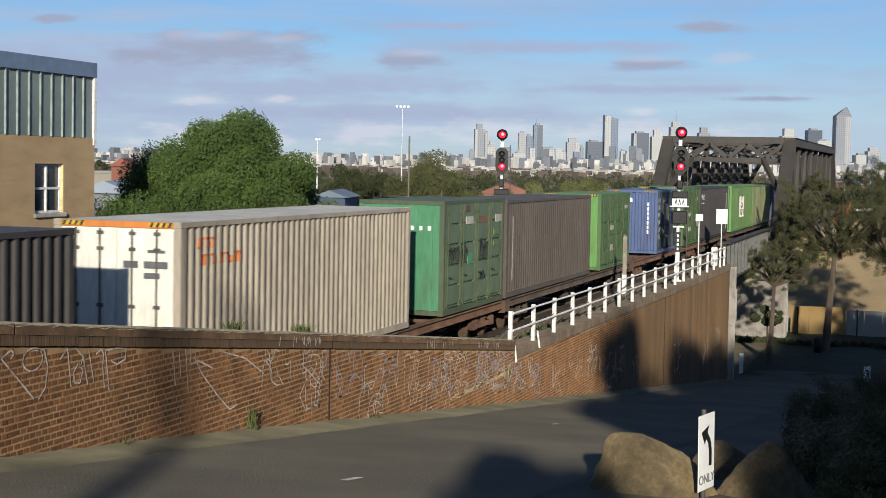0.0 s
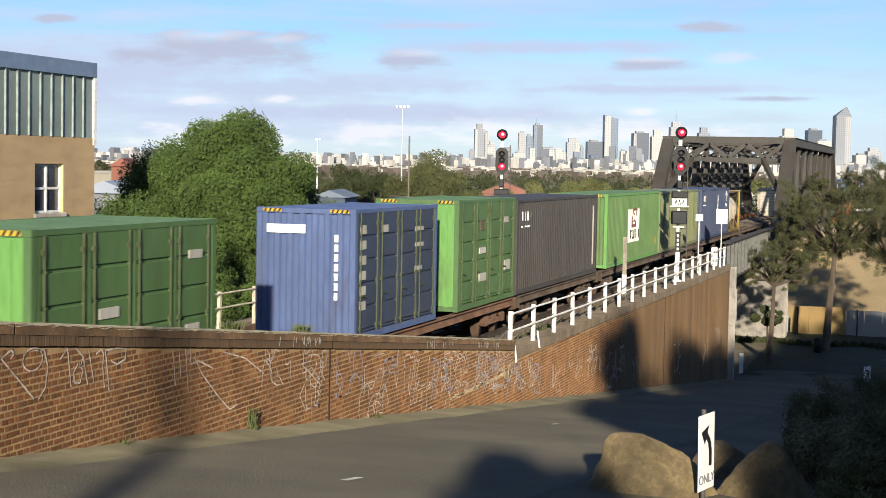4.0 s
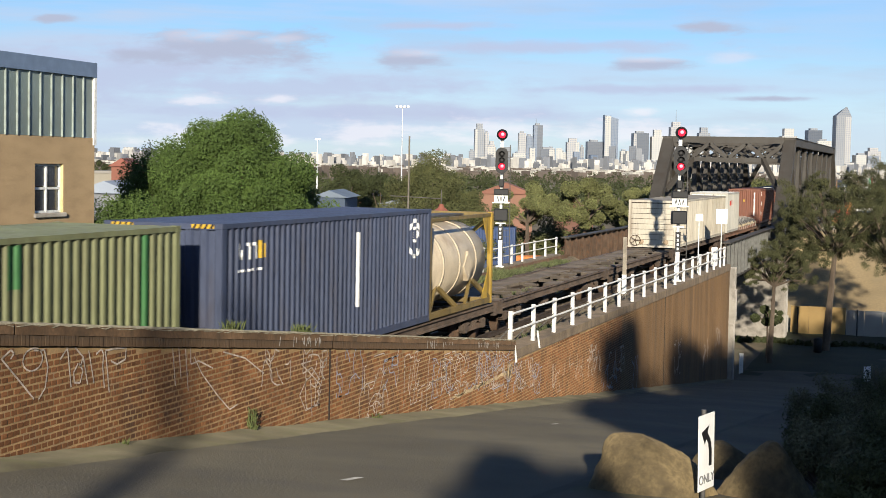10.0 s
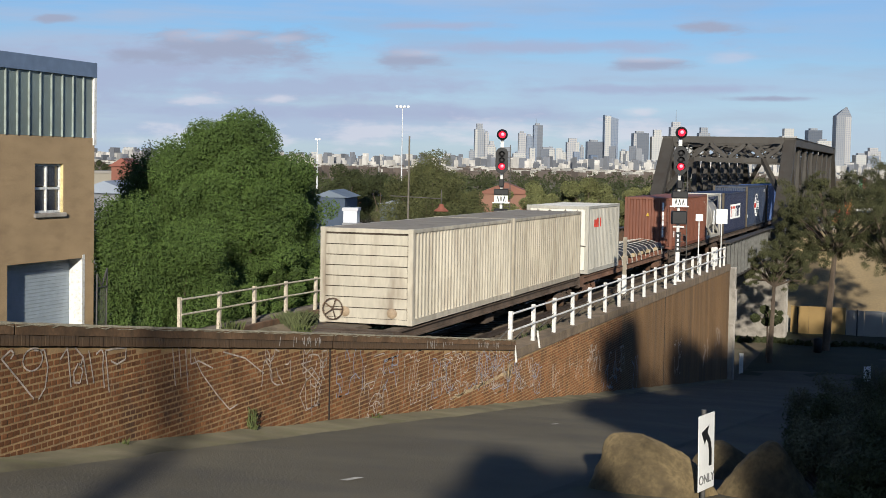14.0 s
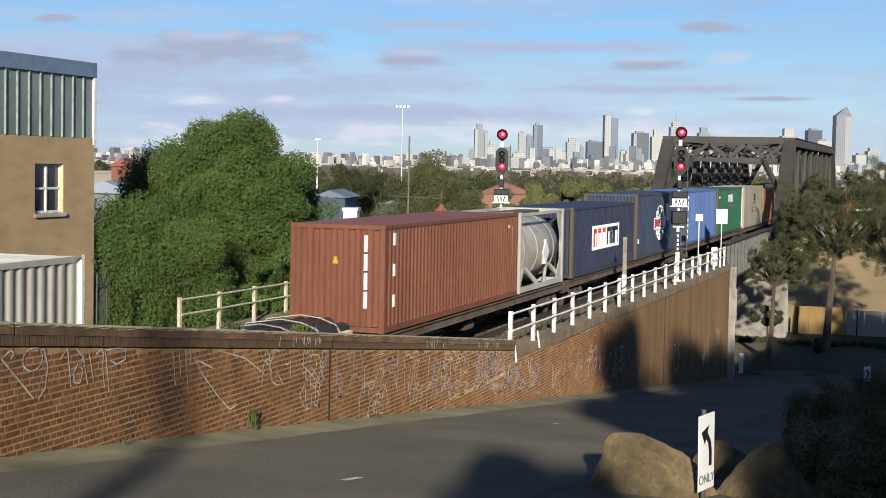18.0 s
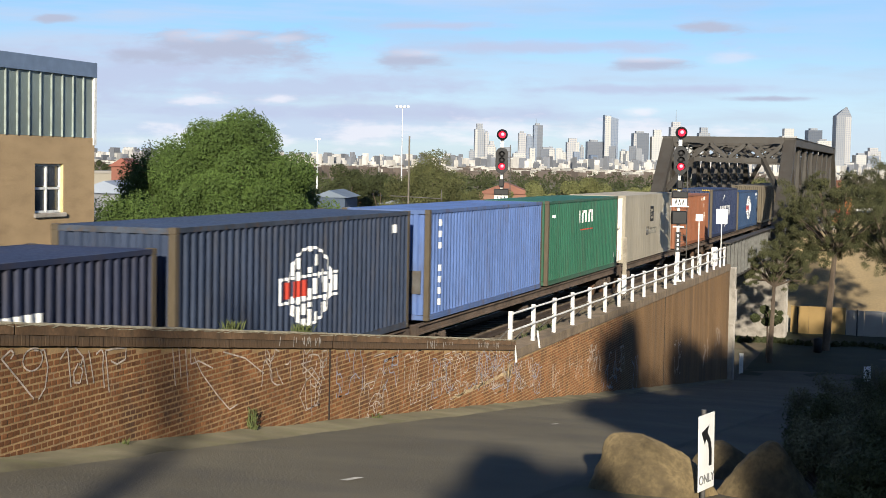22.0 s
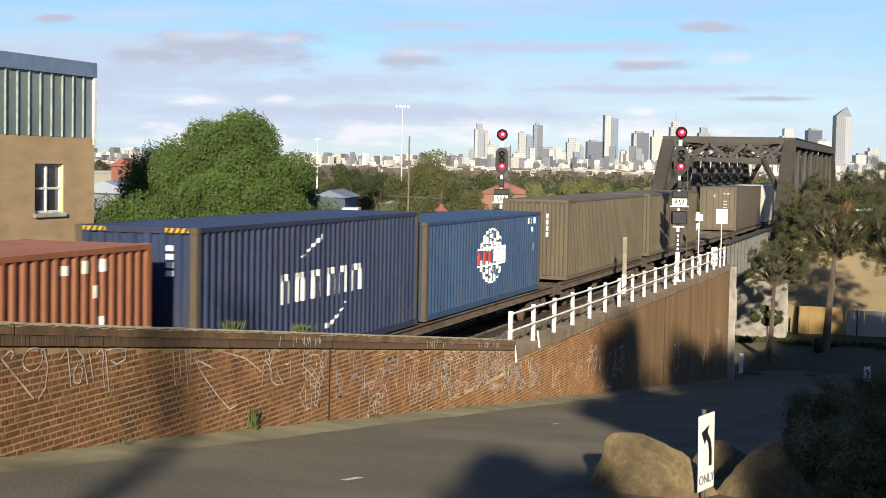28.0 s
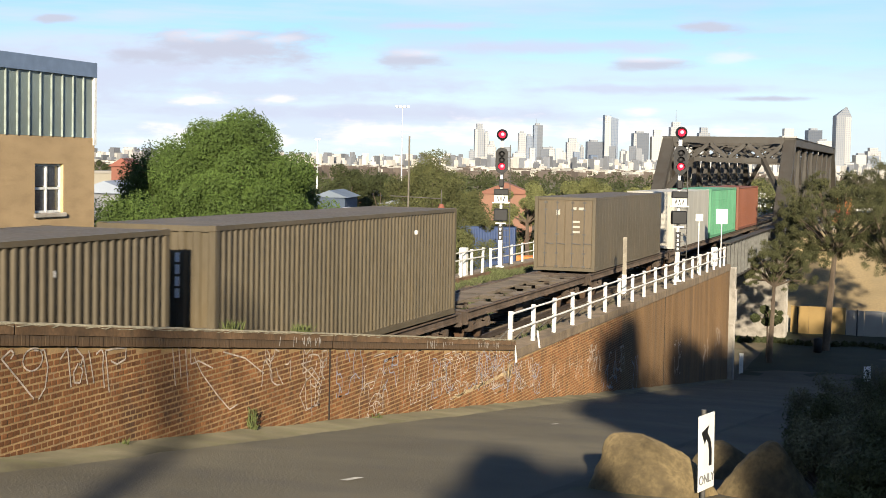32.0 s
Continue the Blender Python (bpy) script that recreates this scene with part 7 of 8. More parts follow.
def make_workshop():
    X, Y1, Z0 = -12.0, -1.1, -1.05
    w = thing("workshop_building", pose(0, 0, 0), "tan brick workshop with ribbed glazing above and roller door", "building")
    wy0, wy1, wz0, wz1 = -4.38, -2.84, 3.5, 4.93
    dy0, dy1, dz1 = -5.75, -1.75, 2.1
    M = Mesh()
    T = 0.35
    M.box(X - T, X, -32, dy0, Z0, 5.72)
    M.box(X - T, X, dy0, dy1, dz1, wz0)
    M.box(X - T, X, dy0, wy0, wz0, wz1)
    M.box(X - T, X, wy1, dy1, wz0, wz1)
    M.box(X - T, X, dy0, dy1, wz1, 5.72)
    M.box(X - T, X, dy1, Y1, Z0, 5.72)
    M.box(X - 9.99, X - T, Y1 - T, Y1, Z0, 7.7)
    M.box(X - 10, X - 10 + T, -32, Y1 - T, Z0, 7.7)
    part("brick_wall", M, TAN_BRICK, w)
    n = 30
    for k in range(n):
        a = Y1 - 0.1 - 0.585 * (k + 1)
        M = Mesh()
        M.box(X - 0.08, X - 0.02, a + 0.016, a + 0.57, 5.725, 7.548)
        part("clad_panel", M, CLAD, w)
        M = Mesh()
        M.box(X - 0.08, X + 0.035, a - 0.015, a + 0.015, 5.725, 7.546)
        part("mullion", M, mat("pale_mullion", (0.29, 0.34, 0.31), 0.5), w)
    M = Mesh()
    M.box(X - 0.1, X + 0.05, Y1 - 0.11, Y1 + 0.03, 5.5, 7.6)
    part("corner_trim", M, WHITE, w, "white corner flashing")
    M = Mesh()
    M.box(X - 0.2, X + 0.06, -32, Y1 + 0.03, 7.55, 7.99)
    part("fascia", M, FASCIA, w)
    M = Mesh()
    M.box(X - 10.2, X - 0.21, -32, Y1 + 0.02, 7.86, 7.96)
    part("roof", M, STEEL, w)
    # casement window: surround, mullions, panes, sill
    M = Mesh()
    f = 0.07
    for y in (wy0, (wy0 + wy1) / 2 - f / 2, wy1 - f):
        M.box(X - 0.2, X - 0.1, y, y + f, wz0, wz1)
    for z in (wz0, (wz0 + wz1) / 2 - f / 2, wz1 - f):
        M.box(X - 0.195, X - 0.105, wy0, wy1, z, z + f)
    win = part("window", M, WHITE, w, "white-framed four-pane window")
    for a in (0, 1):
        for b in (0, 1):
            M = Mesh()
            y, z = wy0 + f + a * 0.77, wz0 + f + b * 0.715
            M.box(X - 0.165, X - 0.15, y, y + 0.7, z, z + 0.64)
            part("pane", M, GLASS, win)
    M = Mesh()
    M.block(X - 0.2, X + 0.08, wy0 - 0.06, wy1 + 0.06, wz0 - 0.12, wz0, 0.015)
    part("sill", M, CONCRETE, win)
    # sun-facing reveal; the sunlight on it is put into its bright cream-yellow
    M = Mesh()
    M.box(X - 0.3, X - 0.02, wy1 - 0.02, wy1 + 0.005, wz0, wz1)
    part("reveal", M, mat("sunlit_cream_reveal", (0.72, 0.6, 0.3), 0.6), win, "window reveal with its sunlight put into a cream-yellow colour")
    # roller shutter set back in the opening
    n = 30
    for k in range(n):
        z = Z0 + (dz1 - Z0) * k / n
        M = Mesh()
        M.box(X - 0.5, X - 0.45, dy0, dy1, z + 0.006, z + (dz1 - Z0) / n)
        part("shutter_slat", M, mat("pale_blue_grey_shutter", (0.36, 0.42, 0.47), 0.5, var=0.1), w)
    M = Mesh()
    M.box(X - 0.44, X + 0.012, dy1 - 0.02, dy1 - 0.003, Z0, dz1)
    M.box(X + 0.003, X + 0.014, dy1 - 0.02, dy1 + 0.1, Z0, dz1 + 0.1)
    part("jamb", M, WHITE, w, "white door jamb")
    M = Mesh()
    M.box(X - 1.2, X - 0.36, dy0, dy1, dz1, dz1 + 0.05)
    part("soffit", M, STEEL, w)


make_workshop()


def house(x, y, z, w, d, h, roof_h, wall_col, roof_col, label, turn=17, windows=0, name="building", flat=False):
    ob = thing(name, pose(x, y, z, 0, 0, turn), label, "building")
    wm = mat("wall_%.2f_%.2f_%.2f" % wall_col, wall_col, 0.8, var=0.12, scale=0.3)
    rm = mat("roof_%.2f_%.2f_%.2f" % roof_col, roof_col, 0.7, var=0.15, scale=0.3)
    M = Mesh()
    M.box(-w / 2, w / 2, 0, d, -1, h)
    part("wall", M, wm, ob)
    M = Mesh()
    if flat or roof_h <= 0:
        M.box(-w / 2 - 0.1, w / 2 + 0.1, -0.1, d + 0.1, h, h + 0.25)
    else:
        o = 0.3
        M.add([(-w / 2 - o, -o, h), (w / 2 + o, -o, h), (w / 2 + o, d + o, h), (-w / 2 - o, d + o, h), (0, -o, h + roof_h), (0, d + o, h + roof_h)],
              [(0, 1, 4), (2, 3, 5), (1, 2, 5, 4), (3, 0, 4, 5), (3, 2, 1, 0)])
    part("roof", M, rm, ob)
    for k in range(windows):
        M = Mesh()
        x0 = -w / 2 + w * (k + 0.3) / windows
        M.box(x0, x0 + w * 0.4 / windows, -0.05, 0.02, h * 0.35, h * 0.7)
        part("window", M, GLASS, ob)
    return ob


house(-35.75, 78, -5.6, 2.6, 9, 7.75, 0.6, (0.08, 0.11, 0.16), (0.15, 0.185, 0.23), "slate blue gabled iron shed", 14)
house(-32.35, 74.0, -5.5, 1.1, 2, 6.7, 0, (0.7, 0.72, 0.74), (0.6, 0.6, 0.62), "small white boxy cabin", 14, flat=True)
house(-31.9, 73, -5.5, 1.2, 2, 5.5, 0, (0.2, 0.21, 0.23), (0.3, 0.3, 0.3), "small grey site hut", 14, 1, flat=True)
house(-30.5, 79, -5.6, 2.0, 6, 7.3, 0.3, (0.12, 0.15, 0.2), (0.2, 0.22, 0.26), "dark blue iron shed", 14)
house(-66.0, 97, -5.5, 2.0, 8, 9.75, 0.85, (0.30, 0.12, 0.08), (0.27, 0.09, 0.06), "red brick house with a tiled roof", 20)
house(-72.0, 112, -5.5, 5.0, 8, 8.2, 1.2, (0.4, 0.36, 0.3), (0.25, 0.12, 0.08), "pale brick house with a red roof", 20)
house(-69.3, 99, -5.5, 2.4, 6, 9.0, 0, (0.36, 0.33, 0.27), (0.3, 0.28, 0.25), "pale grey rendered outbuilding", 20, flat=True)
house(-32.6, 35.4, -3.0, 3.2, 8, 6.1, 0.7, (0.26, 0.27, 0.29), (0.3, 0.34, 0.4), "pale grey iron-roofed shed", 20)
house(-31, 150, -6.5, 5, 10, 5.4, 2.0, (0.2, 0.1, 0.07), (0.25, 0.1, 0.06), "brick house with a red-brown roof", 12)
house(-40, 150, -6.5, 7, 9, 7.9, 1.5, (0.3, 0.16, 0.11), (0.24, 0.10, 0.065), "house with a large red-brown tiled roof", 14)


def stack(x, y, cols, label, turn=10, z0=-6.6):
    """Stacked freight containers in the distant yard."""
    for i, col in enumerate(cols):
        for j, k in enumerate(col):
            ob = thing("stacked_container", pose(x + i * 6.4, y, z0 + j * 2.6, 0, 0, turn), label, "freight container", group="yard containers")
            cm = mat("yard_" + k, {"r": (0.4, 0.07, 0.04), "o": (0.6, 0.2, 0.05), "b": (0.03, 0.06, 0.15), "w": (0.7, 0.7, 0.68), "g": (0.08, 0.25, 0.12)}[k], 0.6, var=0.15)
            M = Mesh()
            wavy(M, -3.0, 3.0, 20, 0.04, 0.1, 2.5, -0.001, "x")
            M.box(-3.03, 3.03, 0.06, 2.4, 0, 2.59)
            M.box(-3.03, -2.9, -0.02, 0.1, 0, 2.59)
            M.box(2.9, 3.03, -0.02, 0.1, 0, 2.59)
            part("shell", M, cm, ob)


stack(-126.6, 329, ("or",), "red and orange container in a distant yard", 107, -6.2)
stack(-122.6, 333, ("b",), "dark blue container in a distant yard", 107, -3.4)
stack(-16, 226, ("bbw", "ror", "oro", "rbw", "wgr"), "coloured container stacked in the distant yard")
stack(-27.6, 96.5, ("bb", "o", "b"), "coloured container in the yard beside the far railing", 12, -5.9)
stack(-28.0, 190, ("rb", "ww", "rr"), "coloured container in the rail yard")


def lamp_mast(x, y, z0, z1, label, arms, r=0.16):
    ob = thing("light_mast", pose(x, y, z0, 0, 0, 17), label, "light mast")
    M = Mesh()
    M.rod((0, 0, 0), (0, 0, z1 - z0), r * 1.5, r * 0.7, n=10)
    part("pole", M, mat("galvanised_pole", (0.6, 0.61, 0.62), 0.45, 0.2), ob)
    if arms:
        M = Mesh()
        M.beam((-arms, 0, z1 - z0), (arms, 0, z1 - z0), 0.2, 0.15)
        part("cross_arm", M, STEEL, ob)
        for k in range(4):
            M = Mesh()
            xx = -arms + 2 * arms * k / 3
            M.block(xx - 0.28, xx + 0.28, -0.3, 0.2, z1 - z0 - 0.1, z1 - z0 + 0.35, 0.05)
            part("floodlight", M, WHITE_SIGN, ob)
    return ob


lamp_mast(-95.3, 269, -6.5, 17.0, "tall floodlight mast in the rail yard", 1.2, 0.12)
lamp_mast(-146, 346, -6.5, 11.0, "distant pale floodlight mast", 0.5, 0.2)
ob = thing("street_lamp", pose(-11.8, 28.1, -2.0, 0, 0, 17), "thin steel pole with a long arm and a hanging rust-red shade", "lamp")
M = Mesh()
M.rod((0, 0, 0), (0, 0, 8.45), 0.055, 0.04, n=8)
part("pole", M, mat("dull_pole", (0.17, 0.15, 0.12), 0.7), ob)
M = Mesh()
M.rod((-0.9, 0, 5.55), (1.65, 0, 5.45), 0.025, n=6)
M.rod((1.6, 0, 5.9), (1.6, 0, 5.15), 0.025, n=6)
part("arm", M, STEEL, ob)
M = Mesh()
M.lathe([(0, 0.08), (0.02, 0.1), (0.18, 0.16), (0.3, 0.34), (0.36, 0.36), (0.36, 0.05)], (1.6, 0, 5.2), (0, 0, -1), 18)
part("shade", M, mat("rust_red_shade", (0.25, 0.09, 0.06), 0.6), ob)
g = thing("wire_gate", pose(-9.7, -4.9, -1.0, 0, 0, 100), "leaning wire mesh gate beside the workshop", "gate")
M = Mesh()
for a, b in (((0, 0, 0), (0.05, 0, 2.9)), ((0.75, 0, 0), (0.85, 0, 3.0)), ((0.05, 0, 2.5), (0.8, 0, 2.5)), ((0.05, 0, 2.9), (0.4, 0, 2.55)), ((0.85, 0, 3.0), (0.45, 0, 2.55))):
    M.rod(a, b, 0.025, n=6)
part("frame", M, STEEL, g)
M = Mesh()
for k in range(14):
    M.rod((0.05 + 0.055 * k, 0, 0.1), (0.05 + 0.055 * k, 0, 2.5), 0.004, n=4)
part("mesh", M, STEEL, g)

# far bank, long sheet fence, sheds
M = Mesh()
ys = [79, 83, 88, 93, 97, 101, 125, 180, 260]
pts = [(x, y, -7.0 + min(6.2, max(0, y - 80) * 0.42) * (0.85 + 0.15 * math.sin(x * 0.35 + y * 0.2)) + 0.2 * math.sin(x * 0.9)) for y in ys for x in np.arange(0.5, 72.5, 3.0)]
w = 24
M.add(pts, [(j * w + i, j * w + i + 1, (j + 1) * w + i + 1, (j + 1) * w + i) for j in range(len(ys) - 1) for i in range(w - 1)], True)
single("sandy_bank", M, SAND, "sunlit sandy yard beyond the river flat", "bank")
fn = thing("sheet_fence", pose(0, 0, 0), "low sheet fence along the river, ochre and pale grey", "fence")
for x0, x1, z, col, l in ((-1.2, 2.5, -5.7, (0.4, 0.385, 0.35), ""), (2.65, 6.65, -4.95, (0.33, 0.22, 0.085), "ochre sheet panel"), (6.68, 14.5, -5.1, (0.37, 0.36, 0.34), "")):
    n = max(1, round((x1 - x0) / 1.3))
    for k in range(n):
        M = Mesh()
        a, b = x0 + (x1 - x0) * k / n, x0 + (x1 - x0) * (k + 1) / n
        M.box(a + 0.01, b - 0.01, 75, 75.06, -7.2, z)
        part("fence_panel", M, mat("fence_%.2f" % col[0], col, 0.8, var=0.12, scale=0.6), fn, l)
for x in (3.2, 7.5, 10.6):
    M = Mesh()
    M.rod((x, 74.6, -7.2), (x, 74.6, -5.0), 0.05, n=8)
    part("fence_post", M, BLACK, fn)
house(16, 265, -4, 14, 8, 5.2, 0, (0.75, 0.76, 0.78), (0.7, 0.7, 0.72), "white shed on the far bank", 5, flat=True)
house(34, 280, -4, 10, 8, 6.2, 0, (0.3, 0.12, 0.08), (0.3, 0.12, 0.08), "red brick shed on the far bank", 5, flat=True)
for k, (x, y, h, sp) in enumerate(((-4, 185, 9, 4.5), (6, 205, 8, 5), (24, 230, 9, 6), (40, 240, 11, 7), (14, 215, 7, 4), (50, 215, 12, 7))):
    tree((x, y, -5.5), h, sp, 1.0, LEAF_DARK, 3500, 0.3, 90 + k, "dark tree on the far river bank", 20, trunk=0.25)


# ---- the city ----
CITY = {}


def city_mat(name, wall, glass, sx, sz, ratio, gloss):
    """Facade with rows of windows: bands by storey and by bay."""
    if name in CITY:
        return CITY[name]
    m = bpy.data.materials.new(name)
    m.use_nodes = True
    nt = m.node_tree
    b = nt.nodes["Principled BSDF"]
    N = nt.nodes.new
    co = N("ShaderNodeTexCoord")
    br = N("ShaderNodeTexBrick")
    br.offset = 0.0
    br.inputs["Scale"].default_value = 1.0
    br.inputs["Brick Width"].default_value, br.inputs["Row Height"].default_value = sx, sz
    br.inputs["Mortar Size"].default_value = ratio
    br.inputs["Color1"].default_value, br.inputs["Color2"].default_value = (*glass, 1), (*[g * 1.25 for g in glass], 1)
    br.inputs["Mortar"].default_value = (*wall, 1)
    sp = N("ShaderNodeSeparateXYZ")
    cb = N("ShaderNodeCombineXYZ")
    ad = N("ShaderNodeMath")
    nt.links.new(co.outputs["Object"], sp.inputs[0])
    nt.links.new(sp.outputs["X"], ad.inputs[0])
    nt.links.new(sp.outputs["Y"], ad.inputs[1])
    nt.links.new(ad.outputs[0], cb.inputs["X"])
    nt.links.new(sp.outputs["Z"], cb.inputs["Y"])
    nt.links.new(cb.outputs[0], br.inputs["Vector"])
    nt.links.new(br.outputs["Color"], b.inputs["Base Color"])
    b.inputs["Roughness"].default_value = gloss
    CITY[name] = m
    return m


# glass and window colours are lighter and bluer, with distance haze put into them
FACADES = {"glass": city_mat("blue_glass_facade", (0.17, 0.2, 0.25), (0.085, 0.12, 0.18), 4, 4, 0.5, 0.4),
           "pale": city_mat("pale_stone_facade", (0.4, 0.39, 0.38), (0.2, 0.22, 0.26), 6, 5, 1.2, 0.7),
           "dark": city_mat("dark_glass_facade", (0.09, 0.105, 0.13), (0.055, 0.07, 0.1), 5, 4, 0.6, 0.4),
           "grey": city_mat("grey_concrete_facade", (0.26, 0.27, 0.28), (0.15, 0.17, 0.21), 5, 5, 1.0, 0.6),
           "white": city_mat("white_rendered_facade", (0.46, 0.45, 0.42), (0.24, 0.26, 0.29), 7, 5, 1.6, 0.8)}


# front strips in a second facade: stripes, and sunlit against dark sides as colour
SPLITS = {"tall pale and dark striped tower": (0.05, 0.3, "white"), "tall blue-grey glass tower with slanted top": (0.02, 0.45, "white"), "dark glass tower with roof mast": (0.0, 0.4, "glass"), "tall grey tower with a peaked roof": (0.6, 0.98, "pale"), "dark slab office block": (0.62, 0.99, "white"), "pale tower with rounded top": (0.7, 0.98, "white"), "dark glass office slab": (0.0, 0.2, "pale")}


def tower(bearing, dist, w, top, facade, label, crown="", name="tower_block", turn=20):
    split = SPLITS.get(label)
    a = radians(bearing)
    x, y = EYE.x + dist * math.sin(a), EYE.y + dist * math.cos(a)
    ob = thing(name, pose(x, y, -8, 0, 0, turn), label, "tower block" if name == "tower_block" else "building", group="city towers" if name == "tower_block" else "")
    H = top + 8
    d = w * 0.8
    k = math.cos(radians(turn)) + 0.8 * math.sin(radians(turn)) if turn else 1
    w, d = w / k, d / k
    f = FACADES[facade]
    body = H if crown not in ("step", "spire", "cap") else H * (0.88 if crown == "cap" else 0.84)
    M = Mesh()
    if crown == "slant":
        M.add([(-w / 2, -d / 2, 0), (w / 2, -d / 2, 0), (w / 2, d / 2, 0), (-w / 2, d / 2, 0), (-w / 2, -d / 2, H), (w / 2, -d / 2, H * 0.93), (w / 2, d / 2, H * 0.93), (-w / 2, d / 2, H)],
              [(4, 5, 6, 7), (0, 1, 5, 4), (1, 2, 6, 5), (2, 3, 7, 6), (3, 0, 4, 7)])
    else:
        M.box(-w / 2, w / 2, -d / 2, d / 2, 0, body)
    part("shaft", M, f, ob)
    # added strip whose tone carries the tower's lit or dark part
    if split:
        lo, hi, other = split
        M = Mesh()
        M.box(w * (lo - 0.5), w * (hi - 0.5), -d / 2 - 1.2, -d / 2 + 2, 0, body * 0.985)
        part("front_bay", M, FACADES[other], ob)
    if crown in ("step", "spire", "cap"):
        M = Mesh()
        M.box(-w * 0.32, w * 0.32, -d * 0.32, d * 0.32, body, body + (H - body) * (0.6 if crown == "spire" else 1))
        part("crown_block", M, f, ob)
    elif name == "tower_block" and crown != "slant":
        M = Mesh()
        M.box(-w * 0.3, w * 0.2, -d * 0.3, d * 0.3, H, H + 5)
        part("plant_room", M, FACADES["grey"], ob)
    if crown == "spire":
        M = Mesh()
        M.rod((0, 0, body), (0, 0, H + 22), 1.2, 0.4, n=6)
        part("spire", M, FACADES["grey"], ob)
    if crown == "peak":
        M = Mesh()
        M.add([(-w / 2, -d / 2, H), (w / 2, -d / 2, H), (w / 2, d / 2, H), (-w / 2, d / 2, H), (w * 0.3, 0, H + 26)], [(0, 1, 4), (1, 2, 4), (2, 3, 4), (3, 0, 4)])
        part("peaked_roof", M, f, ob)
    if crown == "mast":
        M = Mesh()
        M.rod((-w * 0.2, 0, H), (-w * 0.2, 0, H + 20), 0.8, 0.3, n=5)
        part("mast", M, FACADES["grey"], ob)
    return ob


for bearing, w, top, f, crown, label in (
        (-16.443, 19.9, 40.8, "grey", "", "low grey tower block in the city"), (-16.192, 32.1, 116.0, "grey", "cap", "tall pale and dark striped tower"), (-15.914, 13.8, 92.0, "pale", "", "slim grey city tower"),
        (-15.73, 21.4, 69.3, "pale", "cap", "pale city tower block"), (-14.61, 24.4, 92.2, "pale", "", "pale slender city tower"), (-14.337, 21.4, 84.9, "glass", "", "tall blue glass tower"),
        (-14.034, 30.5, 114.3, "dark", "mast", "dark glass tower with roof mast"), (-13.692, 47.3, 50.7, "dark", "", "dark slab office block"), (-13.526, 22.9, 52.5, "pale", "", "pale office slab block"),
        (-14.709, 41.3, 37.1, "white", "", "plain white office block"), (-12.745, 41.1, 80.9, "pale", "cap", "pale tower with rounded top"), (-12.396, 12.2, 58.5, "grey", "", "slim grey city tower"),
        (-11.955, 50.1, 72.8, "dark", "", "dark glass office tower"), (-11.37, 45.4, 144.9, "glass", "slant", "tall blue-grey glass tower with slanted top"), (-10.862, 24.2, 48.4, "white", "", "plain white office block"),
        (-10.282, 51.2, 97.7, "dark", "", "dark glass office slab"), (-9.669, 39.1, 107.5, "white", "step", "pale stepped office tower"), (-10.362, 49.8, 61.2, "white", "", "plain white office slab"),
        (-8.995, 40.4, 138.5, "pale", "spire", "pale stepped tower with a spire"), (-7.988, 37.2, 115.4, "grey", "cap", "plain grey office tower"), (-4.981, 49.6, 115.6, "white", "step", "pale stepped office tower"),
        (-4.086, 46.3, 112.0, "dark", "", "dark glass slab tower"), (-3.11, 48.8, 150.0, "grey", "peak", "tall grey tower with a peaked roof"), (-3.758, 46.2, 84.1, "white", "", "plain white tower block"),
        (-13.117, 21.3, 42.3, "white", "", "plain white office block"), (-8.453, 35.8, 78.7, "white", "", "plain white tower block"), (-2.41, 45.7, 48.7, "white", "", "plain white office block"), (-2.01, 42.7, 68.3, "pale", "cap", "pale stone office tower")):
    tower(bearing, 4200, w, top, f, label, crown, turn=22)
rnd = random.Random(21)
for k in range(26):
    b = rnd.uniform(-30.5, -8.0)
    tower(b, rnd.uniform(2600, 3900), rnd.uniform(8, 24), rnd.uniform(8, 26), rnd.choice(("white", "pale", "grey", "white")), "pale low office block in the city", "", "city_building", rnd.uniform(5, 30))
for k in range(46):
    b = rnd.uniform(-15.8, -1.2)
    tower(b, rnd.uniform(3000, 4100), rnd.uniform(12, 34), rnd.choice((14, 22, 30, 40, 52)) * rnd.uniform(0.8, 1.2), rnd.choice(("white", "pale", "grey", "dark", "glass")), "mid-rise office block below the city towers", rnd.choice(("", "cap", "")), "city_building", rnd.uniform(5, 35))
# the close-packed roofs and houses below the towers, too many to count
for name, count, near, far, lift, colour in (("suburb_houses", 2200, 1300, 2900, 3.0, (0.45, 0.43, 0.39)), ("suburb_roofs", 2000, 1100, 2800, 2.0, (0.12, 0.095, 0.08)), ("city_blocks", 2400, 2400, 4000, 20.0, (0.5, 0.48, 0.45)), ("grey_blocks", 1800, 2400, 4000, 24.0, (0.17, 0.18, 0.2))):
    M = Mesh()
    for k in range(count):
        b, dist = radians(rnd.uniform(-31.5, -0.5)), rnd.uniform(near, far)
        x, y = EYE.x + dist * math.sin(b), EYE.y + dist * math.cos(b)
        w, d = rnd.uniform(2, 6) * (0.4 + dist / 2600), rnd.uniform(8, 20)
        M.box(x - w / 2, x + w / 2, y, y + d, -9, -8 + rnd.uniform(4, 9) + lift * rnd.random() ** 2)
    single(name, M, mat(name + "_walls", colour, 0.8, var=0.15, scale=0.02, grain=0.2, bump=0, per="island"), "close-packed pale buildings below the city towers", "buildings", "stuff")
# far woods and suburbs as one broken belt
g = np.random.default_rng(4)
cs, rs = [], []
